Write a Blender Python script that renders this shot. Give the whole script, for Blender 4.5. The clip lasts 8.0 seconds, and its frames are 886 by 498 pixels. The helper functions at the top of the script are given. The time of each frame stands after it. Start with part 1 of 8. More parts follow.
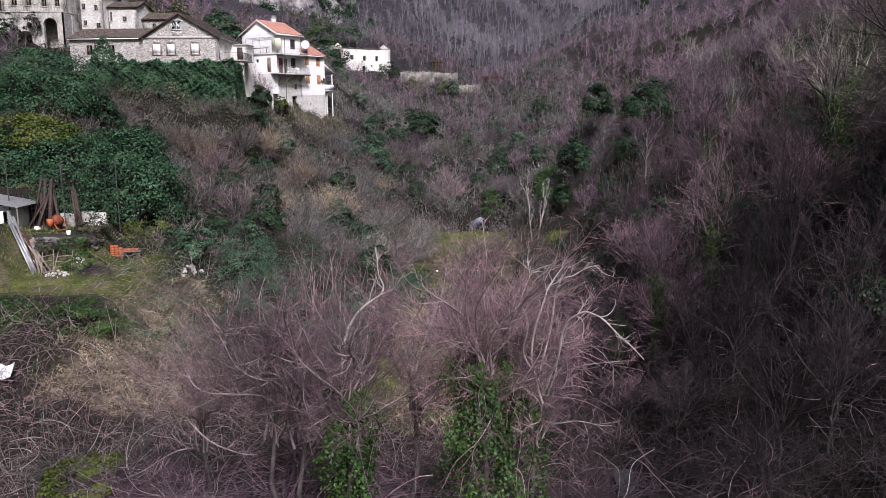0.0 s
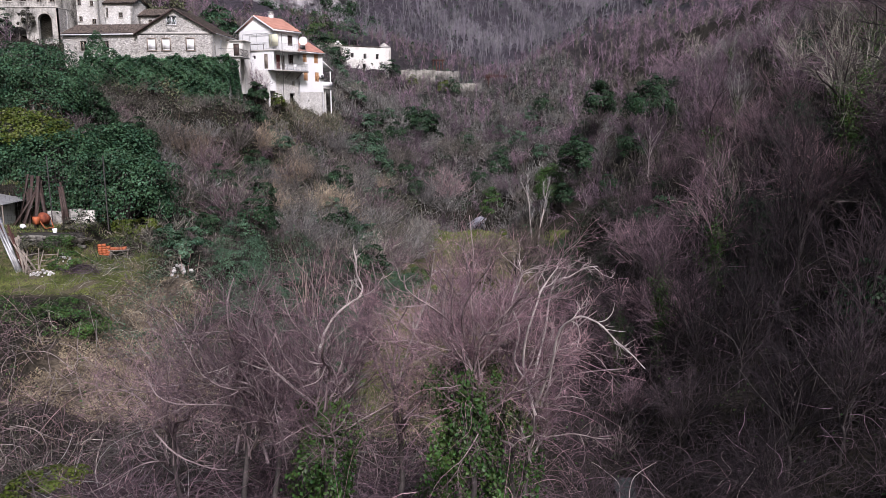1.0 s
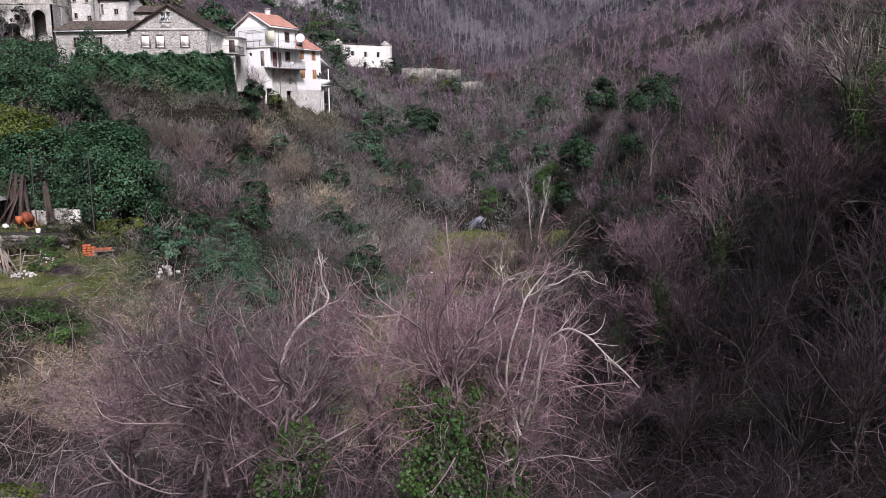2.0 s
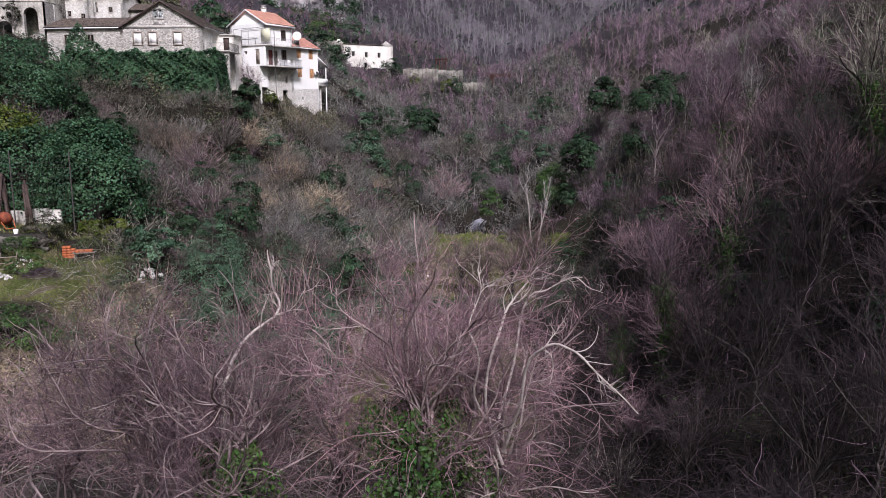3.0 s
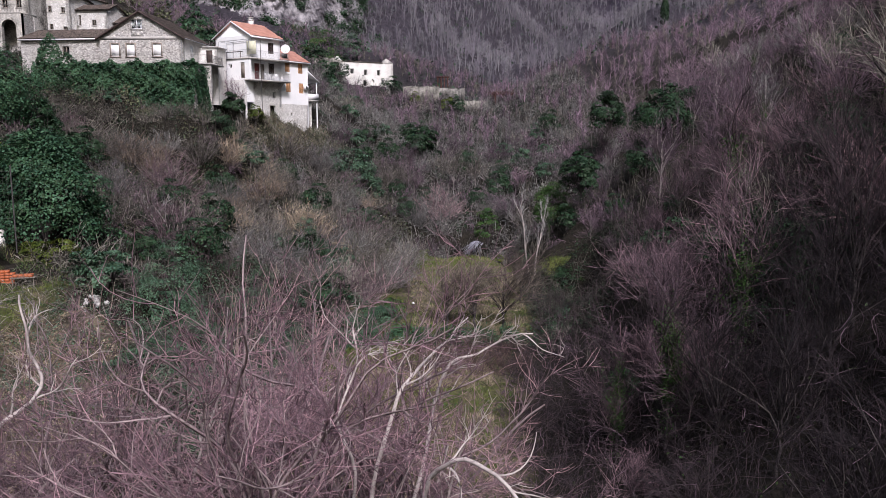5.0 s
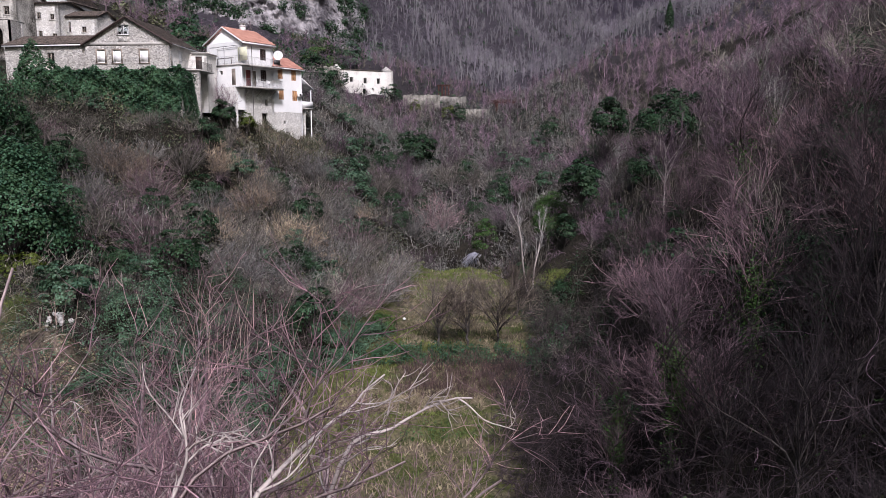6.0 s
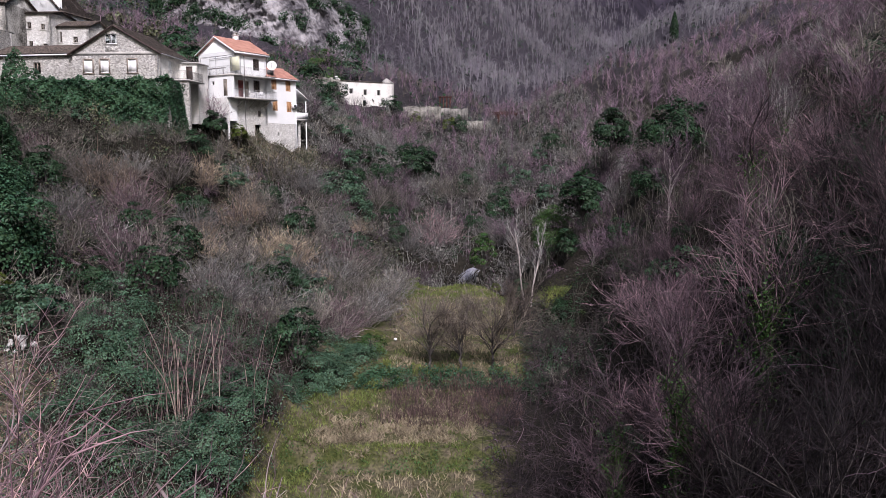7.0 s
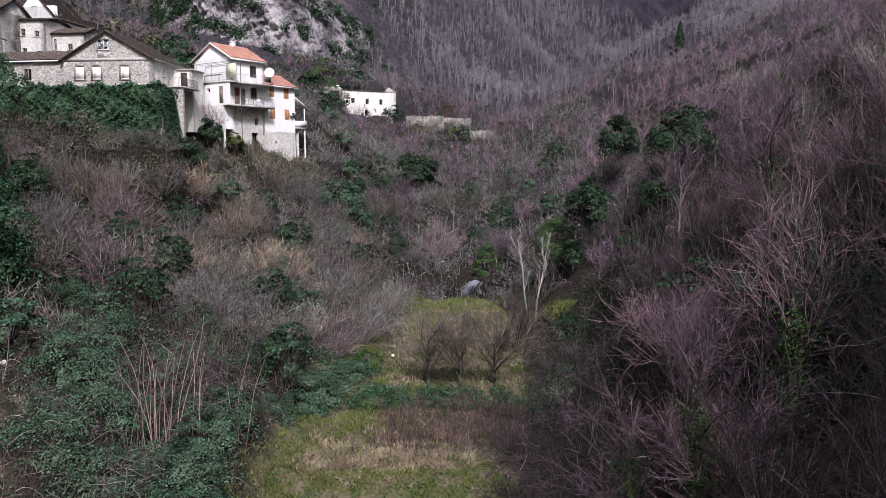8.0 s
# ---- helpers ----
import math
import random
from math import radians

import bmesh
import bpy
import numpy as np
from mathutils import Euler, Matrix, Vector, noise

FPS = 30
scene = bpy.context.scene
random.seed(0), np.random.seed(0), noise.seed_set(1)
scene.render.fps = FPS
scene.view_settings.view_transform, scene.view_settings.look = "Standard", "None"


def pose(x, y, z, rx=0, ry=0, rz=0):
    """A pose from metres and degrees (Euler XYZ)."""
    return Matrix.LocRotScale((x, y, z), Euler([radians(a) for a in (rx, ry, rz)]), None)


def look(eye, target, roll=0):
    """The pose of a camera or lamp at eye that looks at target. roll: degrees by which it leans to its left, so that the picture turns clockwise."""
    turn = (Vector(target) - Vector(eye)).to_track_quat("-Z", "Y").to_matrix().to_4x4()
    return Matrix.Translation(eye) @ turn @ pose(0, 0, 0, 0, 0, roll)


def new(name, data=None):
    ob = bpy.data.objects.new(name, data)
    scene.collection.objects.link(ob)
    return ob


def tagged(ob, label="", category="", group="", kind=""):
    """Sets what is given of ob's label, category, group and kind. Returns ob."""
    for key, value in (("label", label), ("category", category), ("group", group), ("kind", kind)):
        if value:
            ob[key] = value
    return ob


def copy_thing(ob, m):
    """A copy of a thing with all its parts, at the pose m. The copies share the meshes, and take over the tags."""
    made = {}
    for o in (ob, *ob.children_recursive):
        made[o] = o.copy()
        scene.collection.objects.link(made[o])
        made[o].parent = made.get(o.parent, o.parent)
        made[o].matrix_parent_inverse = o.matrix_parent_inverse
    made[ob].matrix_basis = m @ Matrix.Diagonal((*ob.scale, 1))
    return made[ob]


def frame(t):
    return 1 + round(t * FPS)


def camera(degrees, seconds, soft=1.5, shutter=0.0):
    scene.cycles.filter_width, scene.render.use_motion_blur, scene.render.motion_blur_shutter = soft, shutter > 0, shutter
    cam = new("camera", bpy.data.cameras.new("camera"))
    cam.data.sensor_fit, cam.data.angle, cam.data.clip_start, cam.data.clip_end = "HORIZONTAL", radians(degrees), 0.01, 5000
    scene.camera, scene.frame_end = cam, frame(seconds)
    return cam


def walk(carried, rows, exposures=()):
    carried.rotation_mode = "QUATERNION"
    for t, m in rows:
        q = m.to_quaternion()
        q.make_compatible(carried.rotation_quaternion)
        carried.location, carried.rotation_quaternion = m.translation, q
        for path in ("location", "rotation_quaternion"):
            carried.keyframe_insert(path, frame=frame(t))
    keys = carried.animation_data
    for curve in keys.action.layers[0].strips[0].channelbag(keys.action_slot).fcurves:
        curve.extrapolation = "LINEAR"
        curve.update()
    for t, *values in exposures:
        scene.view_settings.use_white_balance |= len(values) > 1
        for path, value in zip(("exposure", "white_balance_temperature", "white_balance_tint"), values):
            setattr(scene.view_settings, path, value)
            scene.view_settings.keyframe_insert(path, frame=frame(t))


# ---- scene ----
cam = camera(60.3, 8.0, soft=0.3)
PATH = [
    (0, (0.049, -0.035, 21.979), (0.056, 1.933, 21.622), -0.3),
    (0.5, (0.261, 0.771, 21.797), (0.265, 2.739, 21.44), -0.2),
    (1, (0.541, 1.645, 21.638), (0.541, 3.612, 21.281), -0.2),
    (1.5, (0.867, 2.577, 21.503), (0.862, 4.545, 21.146), -0.2),
    (1.7, (1.042, 2.924, 21.471), (1.034, 4.892, 21.113), -0.2),
    (2.8, (1.776, 5.394, 21.059), (1.758, 7.362, 20.702), -0.1),
    (3, (1.971, 5.914, 20.935), (1.949, 7.883, 20.585), -0.1),
    (3.5, (2.422, 7.291, 20.712), (2.393, 9.262, 20.371), -0.1),
    (4, (2.894, 8.766, 20.479), (2.859, 10.739, 20.151), -0.1),
    (4.5, (3.397, 10.319, 20.315), (3.355, 12.293, 19.999), -0.1),
    (4.7, (3.568, 10.845, 20.297), (3.527, 12.821, 19.991), 0.0),
    (5.8, (4.765, 14.408, 19.988), (4.704, 16.388, 19.712), -0.1),
    (6, (4.929, 15.009, 19.986), (4.868, 16.99, 19.717), -0.1),
    (6.5, (5.419, 16.507, 19.999), (5.351, 18.49, 19.745), -0.1),
    (7, (5.81, 18.081, 19.951), (5.735, 20.065, 19.714), -0.1),
    (7.5, (6.053, 19.596, 19.859), (5.971, 21.582, 19.638), -0.1),
    (8, (6.071, 20.885, 19.679), (5.984, 22.872, 19.471), -0.1),
]
walk(cam, [(t, look(eye, target, roll)) for t, eye, target, roll in PATH], exposures=[(0, 1.09), (1.5, 1.07), (3.5, 1.0), (4.5, 0.95), (6.0, 0.96), (8, 1.06)])

# ---- light ----
world = bpy.data.worlds.new("overcast")
scene.world = world
world.use_nodes = True
wn = world.node_tree
sky = wn.nodes.new("ShaderNodeTexSky")
sky.sky_type = "NISHITA"
sky.sun_disc = False
sky.sun_elevation = radians(47)
sky.sun_rotation = radians(163)
sky.air_density, sky.dust_density, sky.ozone_density = 1.3, 4.0, 1.0
bg = wn.nodes["Background"]
hue = wn.nodes.new("ShaderNodeHueSaturation")
hue.inputs["Saturation"].default_value = 1.0
wn.links.new(sky.outputs[0], hue.inputs["Color"])
wn.links.new(hue.outputs[0], bg.inputs["Color"])
bg.inputs["Strength"].default_value = 0.052
sun_data = bpy.data.lights.new("sun", "SUN")
sun_data.energy, sun_data.angle, sun_data.color = 2.45, radians(10), (0.965, 0.905, 1.0)
sun = new("sun", sun_data)
SUN_AZ, SUN_EL = radians(163), radians(47)
sun.matrix_world = look((math.sin(SUN_AZ) * math.cos(SUN_EL) * 200, math.cos(SUN_AZ) * math.cos(SUN_EL) * 200, math.sin(SUN_EL) * 200), (0, 0, 0))


# ---- materials ----
def material(name, low, high, scale=3.0, rough=0.85, bump=0.3, bump_scale=None, metal=0.0, vary=0.0, bump_depth=0.03, detail=6.0, fine=None, translucent=0.0, spec=0.3, attribute=None, span=(0.55, 0.95)):
    """A worn surface: two colours mixed by noise at two scales, relief from the finer one, and a change from object to object."""
    m = bpy.data.materials.new(name)
    m.use_nodes = True
    nt = m.node_tree
    b = nt.nodes["Principled BSDF"]
    b.inputs["Roughness"].default_value, b.inputs["Metallic"].default_value = rough, metal
    b.inputs["Specular IOR Level"].default_value = spec
    co = nt.nodes.new("ShaderNodeTexCoord")
    n1, n2 = nt.nodes.new("ShaderNodeTexNoise"), nt.nodes.new("ShaderNodeTexNoise")
    n1.inputs["Scale"].default_value, n1.inputs["Detail"].default_value = scale, detail
    n2.inputs["Scale"].default_value, n2.inputs["Detail"].default_value = bump_scale or scale * 9, 4.0
    add = nt.nodes.new("ShaderNodeMath")
    add.operation = "MULTIPLY_ADD"
    add.inputs[1].default_value = 0.5
    ramp = nt.nodes.new("ShaderNodeValToRGB")
    ramp.color_ramp.elements[0].position, ramp.color_ramp.elements[1].position = span
    ramp.color_ramp.elements[0].color, ramp.color_ramp.elements[1].color = (*low, 1), (*high, 1)
    for n in (n1, n2):
        nt.links.new(co.outputs["Object"], n.inputs["Vector"])
    nt.links.new(n2.outputs[0], add.inputs[0])
    nt.links.new(n1.outputs[0], add.inputs[2])
    nt.links.new(add.outputs[0], ramp.inputs[0])
    colour = ramp.outputs[0]
    if vary or attribute:
        hs = nt.nodes.new("ShaderNodeHueSaturation")
        nt.links.new(colour, hs.inputs["Color"])
        if attribute == "island":
            src = nt.nodes.new("ShaderNodeNewGeometry").outputs["Random Per Island"]
        elif attribute == "both":
            both = nt.nodes.new("ShaderNodeMath")
            both.operation = "MULTIPLY_ADD"
            both.inputs[1].default_value = 0.4
            scaled = nt.nodes.new("ShaderNodeMath")
            scaled.operation = "MULTIPLY"
            scaled.inputs[1].default_value = 0.6
            nt.links.new(nt.nodes.new("ShaderNodeNewGeometry").outputs["Random Per Island"], scaled.inputs[0])
            nt.links.new(nt.nodes.new("ShaderNodeObjectInfo").outputs["Random"], both.inputs[0])
            nt.links.new(scaled.outputs[0], both.inputs[2])
            src = both.outputs[0]
        else:
            src = nt.nodes.new("ShaderNodeObjectInfo").outputs["Random"]
        if attribute == "both":
            skew = nt.nodes.new("ShaderNodeMath")
            skew.operation = "POWER"
            skew.inputs[1].default_value = 3.0
            nt.links.new(src, skew.inputs[0])
            src = skew.outputs[0]
        for socket, low_v, high_v in (("Value", 1 - vary, 1 + vary * (3.6 if attribute == "both" else 1.0)), ("Hue", 0.5 - vary * 0.06, 0.5 + vary * 0.06)):
            mr = nt.nodes.new("ShaderNodeMapRange")
            mr.inputs["To Min"].default_value, mr.inputs["To Max"].default_value = low_v, high_v
            nt.links.new(src, mr.inputs["Value"])
            nt.links.new(mr.outputs[0], hs.inputs[socket])
        colour = hs.outputs[0]
    nt.links.new(colour, b.inputs["Base Color"])
    if bump:
        bn = nt.nodes.new("ShaderNodeBump")
        bn.inputs["Strength"].default_value = bump
        bn.inputs["Distance"].default_value = bump_depth
        nt.links.new(n2.outputs[0], bn.inputs["Height"])
        nt.links.new(bn.outputs[0], b.inputs["Normal"])
    if translucent:
        tr = nt.nodes.new("ShaderNodeBsdfTranslucent")
        mx = nt.nodes.new("ShaderNodeMixShader")
        mx.inputs[0].default_value = translucent
        nt.links.new(colour, tr.inputs["Color"])
        nt.links.new(b.outputs[0], mx.inputs[1])
        nt.links.new(tr.outputs[0], mx.inputs[2])
        nt.links.new(mx.outputs[0], nt.nodes["Material Output"].inputs["Surface"])
    return m


BARK_DARK = material("bark_dark", (0.03, 0.026, 0.026), (0.09, 0.078, 0.076), 2.0, vary=0.2)
BARK_PALE = material("bark_pale", (0.2, 0.166, 0.16), (0.46, 0.395, 0.378), 2.5, vary=0.15)
BARK_BLEACHED = material("bark_bleached", (0.27, 0.235, 0.228), (0.56, 0.497, 0.478), 2.5, vary=0.1)
BARK_GREY = material("bark_grey", (0.13, 0.115, 0.113), (0.38, 0.335, 0.33), 2.5, vary=0.25)
BARK_ROSE = material("bark_rose", (0.13, 0.1, 0.103), (0.37, 0.292, 0.296), 2.5, vary=0.25)
TWIG_PURPLE = material("twig_purple", (0.06, 0.041, 0.053), (0.22, 0.152, 0.19), 0.6, bump=0, vary=0.6, attribute="both")
TWIG_ROSE = material("twig_rose", (0.058, 0.038, 0.044), (0.255, 0.172, 0.188), 0.6, bump=0, vary=0.6, attribute="both")
TWIG_WINE = material("twig_wine", (0.045, 0.03, 0.036), (0.205, 0.137, 0.158), 0.6, bump=0, vary=0.6, attribute="both")
# Shade under the wood and vines, put into one near-black twig colour.
TWIG_SHADE = material("twig_shade", (0.012, 0.0085, 0.0105), (0.052, 0.037, 0.043), 0.6, bump=0, vary=0.7, attribute="both")
TWIG_BROWN = material("twig_brown", (0.05, 0.048, 0.041), (0.25, 0.232, 0.198), 0.6, bump=0, vary=0.6, attribute="both")
TWIG_GREY = material("twig_grey", (0.066, 0.066, 0.064), (0.255, 0.249, 0.243), 0.6, bump=0, vary=0.6, attribute="both")
TWIG_MAUVE = material("twig_mauve", (0.08, 0.051, 0.059), (0.295, 0.193, 0.211), 0.8, bump=0, vary=0.6, attribute="both")
TWIG_WEED = material("twig_weed", (0.052, 0.036, 0.032), (0.175, 0.125, 0.112), 0.8, bump=0, vary=0.5, attribute="both")
TWIG_FRUIT = material("twig_fruit", (0.06, 0.05, 0.042), (0.21, 0.178, 0.148), 0.8, bump=0, vary=0.4, attribute="both")
# Darker copy of the brown twigs: shade between bushes put into the colour.
TWIG_UNDER = material("twig_under", (0.028, 0.026, 0.022), (0.112, 0.104, 0.088), 0.6, bump=0, vary=0.6, attribute="both")
TWIG_PINK = material("twig_pink", (0.125, 0.073, 0.084), (0.405, 0.258, 0.283), 0.8, bump=0, vary=0.6, attribute="both")
TWIG_TAN = material("twig_tan", (0.13, 0.104, 0.076), (0.35, 0.288, 0.21), 0.8, bump=0, vary=0.55, attribute="both")
LEAF_DEAD = material("leaf_dead", (0.095, 0.07, 0.046), (0.31, 0.25, 0.185), 1.5, bump=0, vary=0.6, attribute="island")
LEAF_DARK = material("leaf_dark", (0.009, 0.026, 0.012), (0.030, 0.066, 0.028), 0.8, rough=0.5, bump=0, vary=0.5, attribute="island", translucent=0.15, spec=0.22)
LEAF_HEDGE = material("leaf_hedge", (0.012, 0.034, 0.018), (0.064, 0.134, 0.066), 0.6, rough=0.45, bump=0, vary=0.6, attribute="island", translucent=0.15, spec=0.12)
# Scrub darkened, so its colour holds the shade of the gaps between bushes.
LEAF_SCRUB = material("leaf_scrub", (0.019, 0.02, 0.014), (0.105, 0.1, 0.08), 0.3, bump=0, vary=0.6, attribute="island")
LEAF_OLIVE = material("leaf_olive", (0.03, 0.034, 0.017), (0.135, 0.142, 0.082), 0.3, bump=0, vary=0.6, attribute="island")
LEAF_PALE = material("leaf_pale", (0.045, 0.045, 0.042), (0.19, 0.186, 0.172), 0.3, bump=0, vary=0.6, attribute="island")
LEAF_LIME = material("leaf_lime", (0.022, 0.052, 0.012), (0.085, 0.145, 0.036), 0.7, rough=0.45, bump=0, vary=0.5, attribute="island", translucent=0.15)
LEAF_IVY = material("leaf_ivy", (0.016, 0.042, 0.011), (0.068, 0.12, 0.032), 0.7, rough=0.45, bump=0, vary=0.5, attribute="island", translucent=0.15, spec=0.22)
LEAF_BRIGHT = material("leaf_bright", (0.035, 0.058, 0.008), (0.11, 0.135, 0.022), 0.7, rough=0.5, bump=0, vary=0.35, attribute="island", translucent=0.2)
LEAF_BLUE = material("leaf_blue", (0.017, 0.046, 0.024), (0.085, 0.152, 0.088), 0.7, rough=0.55, bump=0, vary=0.6, attribute="island", translucent=0.1)
GRASS_GREEN = material("grass_green", (0.055, 0.082, 0.024), (0.205, 0.235, 0.085), 0.35, bump=0, vary=0.35, attribute="island", translucent=0.2)
GRASS_BRIGHT = material("grass_bright", (0.066, 0.096, 0.022), (0.215, 0.24, 0.07), 0.4, bump=0, vary=0.4, attribute="island", translucent=0.2)
GRASS_DRY = material("grass_dry", (0.13, 0.104, 0.07), (0.36, 0.3, 0.21), 0.5, bump=0, vary=0.35, attribute="island", translucent=0.1)


# ---- mesh helpers ----
class Soup:
    """Gathers many small pieces into one mesh."""

    def __init__(self):
        self.v, self.f3, self.f4, self.n = [], [], [], 0

    def add(self, verts, tris=None, quads=None):
        verts = np.asarray(verts, float).reshape(-1, 3)
        if tris is not None and len(tris):
            self.f3.append(np.asarray(tris).reshape(-1, 3) + self.n)
        if quads is not None and len(quads):
            self.f4.append(np.asarray(quads).reshape(-1, 4) + self.n)
        self.v.append(verts)
        self.n += len(verts)

    def sticks(self, p0, p1, r0, r1=None, sides=3):
        """Tapered sticks from p0 to p1; without r1 they end in a point."""
        p0, p1 = np.asarray(p0, float).reshape(-1, 3), np.asarray(p1, float).reshape(-1, 3)
        k = len(p0)
        if not k:
            return
        r0 = np.broadcast_to(np.asarray(r0, float), (k,))
        d = p1 - p0
        d = d / np.maximum(np.linalg.norm(d, axis=1, keepdims=True), 1e-6)
        ref = np.where(np.abs(d[:, 2:3]) < 0.9, [[0.0, 0.0, 1.0]], [[1.0, 0.0, 0.0]])
        a = np.cross(d, ref)
        a /= np.linalg.norm(a, axis=1, keepdims=True)
        b = np.cross(d, a)
        ang = np.arange(sides) * 2 * np.pi / sides
        ring = a[:, None] * np.cos(ang)[None, :, None] + b[:, None] * np.sin(ang)[None, :, None]
        low = p0[:, None] + ring * r0[:, None, None]
        i = np.arange(sides)
        if r1 is None:
            verts = np.concatenate([low, p1[:, None]], 1)
            base = (np.arange(k) * (sides + 1))[:, None, None]
            face = np.stack([i, (i + 1) % sides, np.full(sides, sides)], 1)[None]
            self.add(verts, tris=base + face)
        else:
            r1 = np.broadcast_to(np.asarray(r1, float), (k,))
            verts = np.concatenate([low, p1[:, None] + ring * r1[:, None, None]], 1)
            base = (np.arange(k) * 2 * sides)[:, None, None]
            face = np.stack([i, (i + 1) % sides, (i + 1) % sides + sides, i + sides], 1)[None]
            self.add(verts, quads=base + face)

    def strands(self, p, d, length, r, k, rng, wander=0.3, fall=0.0, over=None):
        """Long winding stems, each one tube: they wander from node to node and bend down by fall; over: a height that they lie on."""
        p, d = np.array(p, float).reshape(-1, 3), np.array(d, float).reshape(-1, 3)
        n = len(p)
        step = (np.broadcast_to(np.asarray(length, float), (n,)) / k)[:, None]
        d = d / np.maximum(np.linalg.norm(d, axis=1, keepdims=True), 1e-6)
        bend = rng.normal(0, wander * 0.5, (n, 3))
        pts = [p]
        for i in range(k):
            bend = bend * 0.6 + rng.normal(0, wander * 0.6, (n, 3))
            d = d + bend + np.array([[0, 0, fall]])
            d = d / np.maximum(np.linalg.norm(d, axis=1, keepdims=True), 1e-6)
            p = p + d * step
            if over is not None:
                p = np.stack([p[:, 0], p[:, 1], np.maximum(p[:, 2], over(p[:, 0], p[:, 1]) + 0.04)], 1)
            pts.append(p)
        pts = np.stack(pts, 1)
        tan = np.gradient(pts, axis=1)
        tan /= np.maximum(np.linalg.norm(tan, axis=2, keepdims=True), 1e-6)
        a = np.cross(tan, rng.normal(0, 1, (n, 1, 3)))
        a /= np.maximum(np.linalg.norm(a, axis=2, keepdims=True), 1e-6)
        b = np.cross(tan, a)
        rr = np.broadcast_to(np.asarray(r, float), (n,))[:, None] * np.linspace(1, 0.35, k + 1)[None]
        ang = np.arange(3) * 2 * np.pi / 3
        ring = a[:, :, None] * np.cos(ang)[:, None] + b[:, :, None] * np.sin(ang)[:, None]
        verts = pts[:, :, None] + ring * rr[:, :, None, None]
        j = np.arange(3)
        face = np.stack([j, (j + 1) % 3, (j + 1) % 3 + 3, j + 3], 1)
        base = (np.arange(n)[:, None] * (k + 1) + np.arange(k)[None]).reshape(-1, 1, 1) * 3
        self.add(verts.reshape(-1, 3), quads=base + face[None])
        return pts, rr

    def leaves(self, p, normal, size, rng, aspect=0.7):
        """Pointed leaves at p, facing about normal, folded along the middle."""
        p = np.asarray(p, float).reshape(-1, 3)
        k = len(p)
        if not k:
            return
        nrm = np.asarray(normal, float).reshape(-1, 3) + rng.normal(0, 0.45, (k, 3))
        nrm /= np.maximum(np.linalg.norm(nrm, axis=1, keepdims=True), 1e-6)
        t = np.cross(nrm, rng.normal(0, 1, (k, 3)))
        t /= np.maximum(np.linalg.norm(t, axis=1, keepdims=True), 1e-6)
        s = np.cross(nrm, t)
        size = np.broadcast_to(np.asarray(size, float), (k,))[:, None]
        w = size * aspect * 0.5
        verts = np.stack([p - t * size * 0.5, p + s * w + nrm * size * 0.12, p + t * size * 0.5, p - s * w + nrm * size * 0.12], 1)
        base = (np.arange(k) * 4)[:, None, None]
        self.add(verts, tris=base + np.array([[[0, 1, 2], [0, 2, 3]]]))

    def blades(self, p, height, width, rng, lean=0.4):
        p = np.asarray(p, float).reshape(-1, 3)
        k = len(p)
        a = rng.uniform(0, 2 * np.pi, k)
        side = np.stack([np.cos(a), np.sin(a), np.zeros(k)], 1)
        h = (np.broadcast_to(np.asarray(height, float), (k,)) * rng.uniform(0.6, 1.3, k))[:, None]
        tip = p + np.array([0, 0, 1.0]) * h + rng.normal(0, lean, (k, 3)) * h * np.array([1, 1, 0.2])
        verts = np.stack([p - side * width * 0.5, p + side * width * 0.5, tip], 1)
        self.add(verts, tris=(np.arange(k) * 3)[:, None] + np.array([[0, 1, 2]]))

    def mesh(self, name, mat, smooth=False):
        me = bpy.data.meshes.new(name)
        v = np.concatenate(self.v) if self.v else np.zeros((0, 3))
        f3 = np.concatenate(self.f3) if self.f3 else np.zeros((0, 3), int)
        f4 = np.concatenate(self.f4) if self.f4 else np.zeros((0, 4), int)
        me.vertices.add(len(v))
        me.vertices.foreach_set("co", v.astype(np.float32).ravel())
        loops = np.concatenate([f3.ravel(), f4.ravel()]).astype(np.int32)
        me.loops.add(len(loops))
        me.loops.foreach_set("vertex_index", loops)
        me.polygons.add(len(f3) + len(f4))
        starts = np.concatenate([np.arange(len(f3)) * 3, len(f3) * 3 + np.arange(len(f4)) * 4]).astype(np.int32)
        me.polygons.foreach_set("loop_start", starts)
        me.update(calc_edges=True)
        me.validate()
        if smooth:
            me.polygons.foreach_set("use_smooth", np.ones(len(me.polygons), bool))
        me.materials.append(mat)
        return me


def unit(v):
    return v / max(np.linalg.norm(v), 1e-9)


# ---- terrain ----
FLOOR_Y = [-300, 0, 40, 58.6, 59.5, 70.2, 71.6, 90, 101, 103, 109, 112, 150, 195, 260, 300, 420, 700, 1300]
FLOOR_Z = [-8, 0.8, 1.9, 2.7, 3.7, 4.2, 5.0, 5.7, 5.9, 4.2, 4.2, 7.0, 15.0, 26.0, 37, 44, 70, 175, 520]
AXIS_Y = [-300, 100, 200, 300, 420, 700, 1300]
AXIS_X = [3, 4, 7, 32, 85, 190, 400]
WIDE_Y = [0, 45, 60, 98, 104, 125, 200, 1300]
WIDE_X = [6, 6, 6.5, 6, 5, 2, 3, 3]
LEFT_Y = [-300, 46, 62, 86, 96, 108, 121, 150, 190, 230, 300, 1300]
LEFT_A = [0.4, 0.27, 0.31, 0.30, 0.30, 0.36, 0.40, 0.40, 0.27, 0.35, 0.72, 0.7]
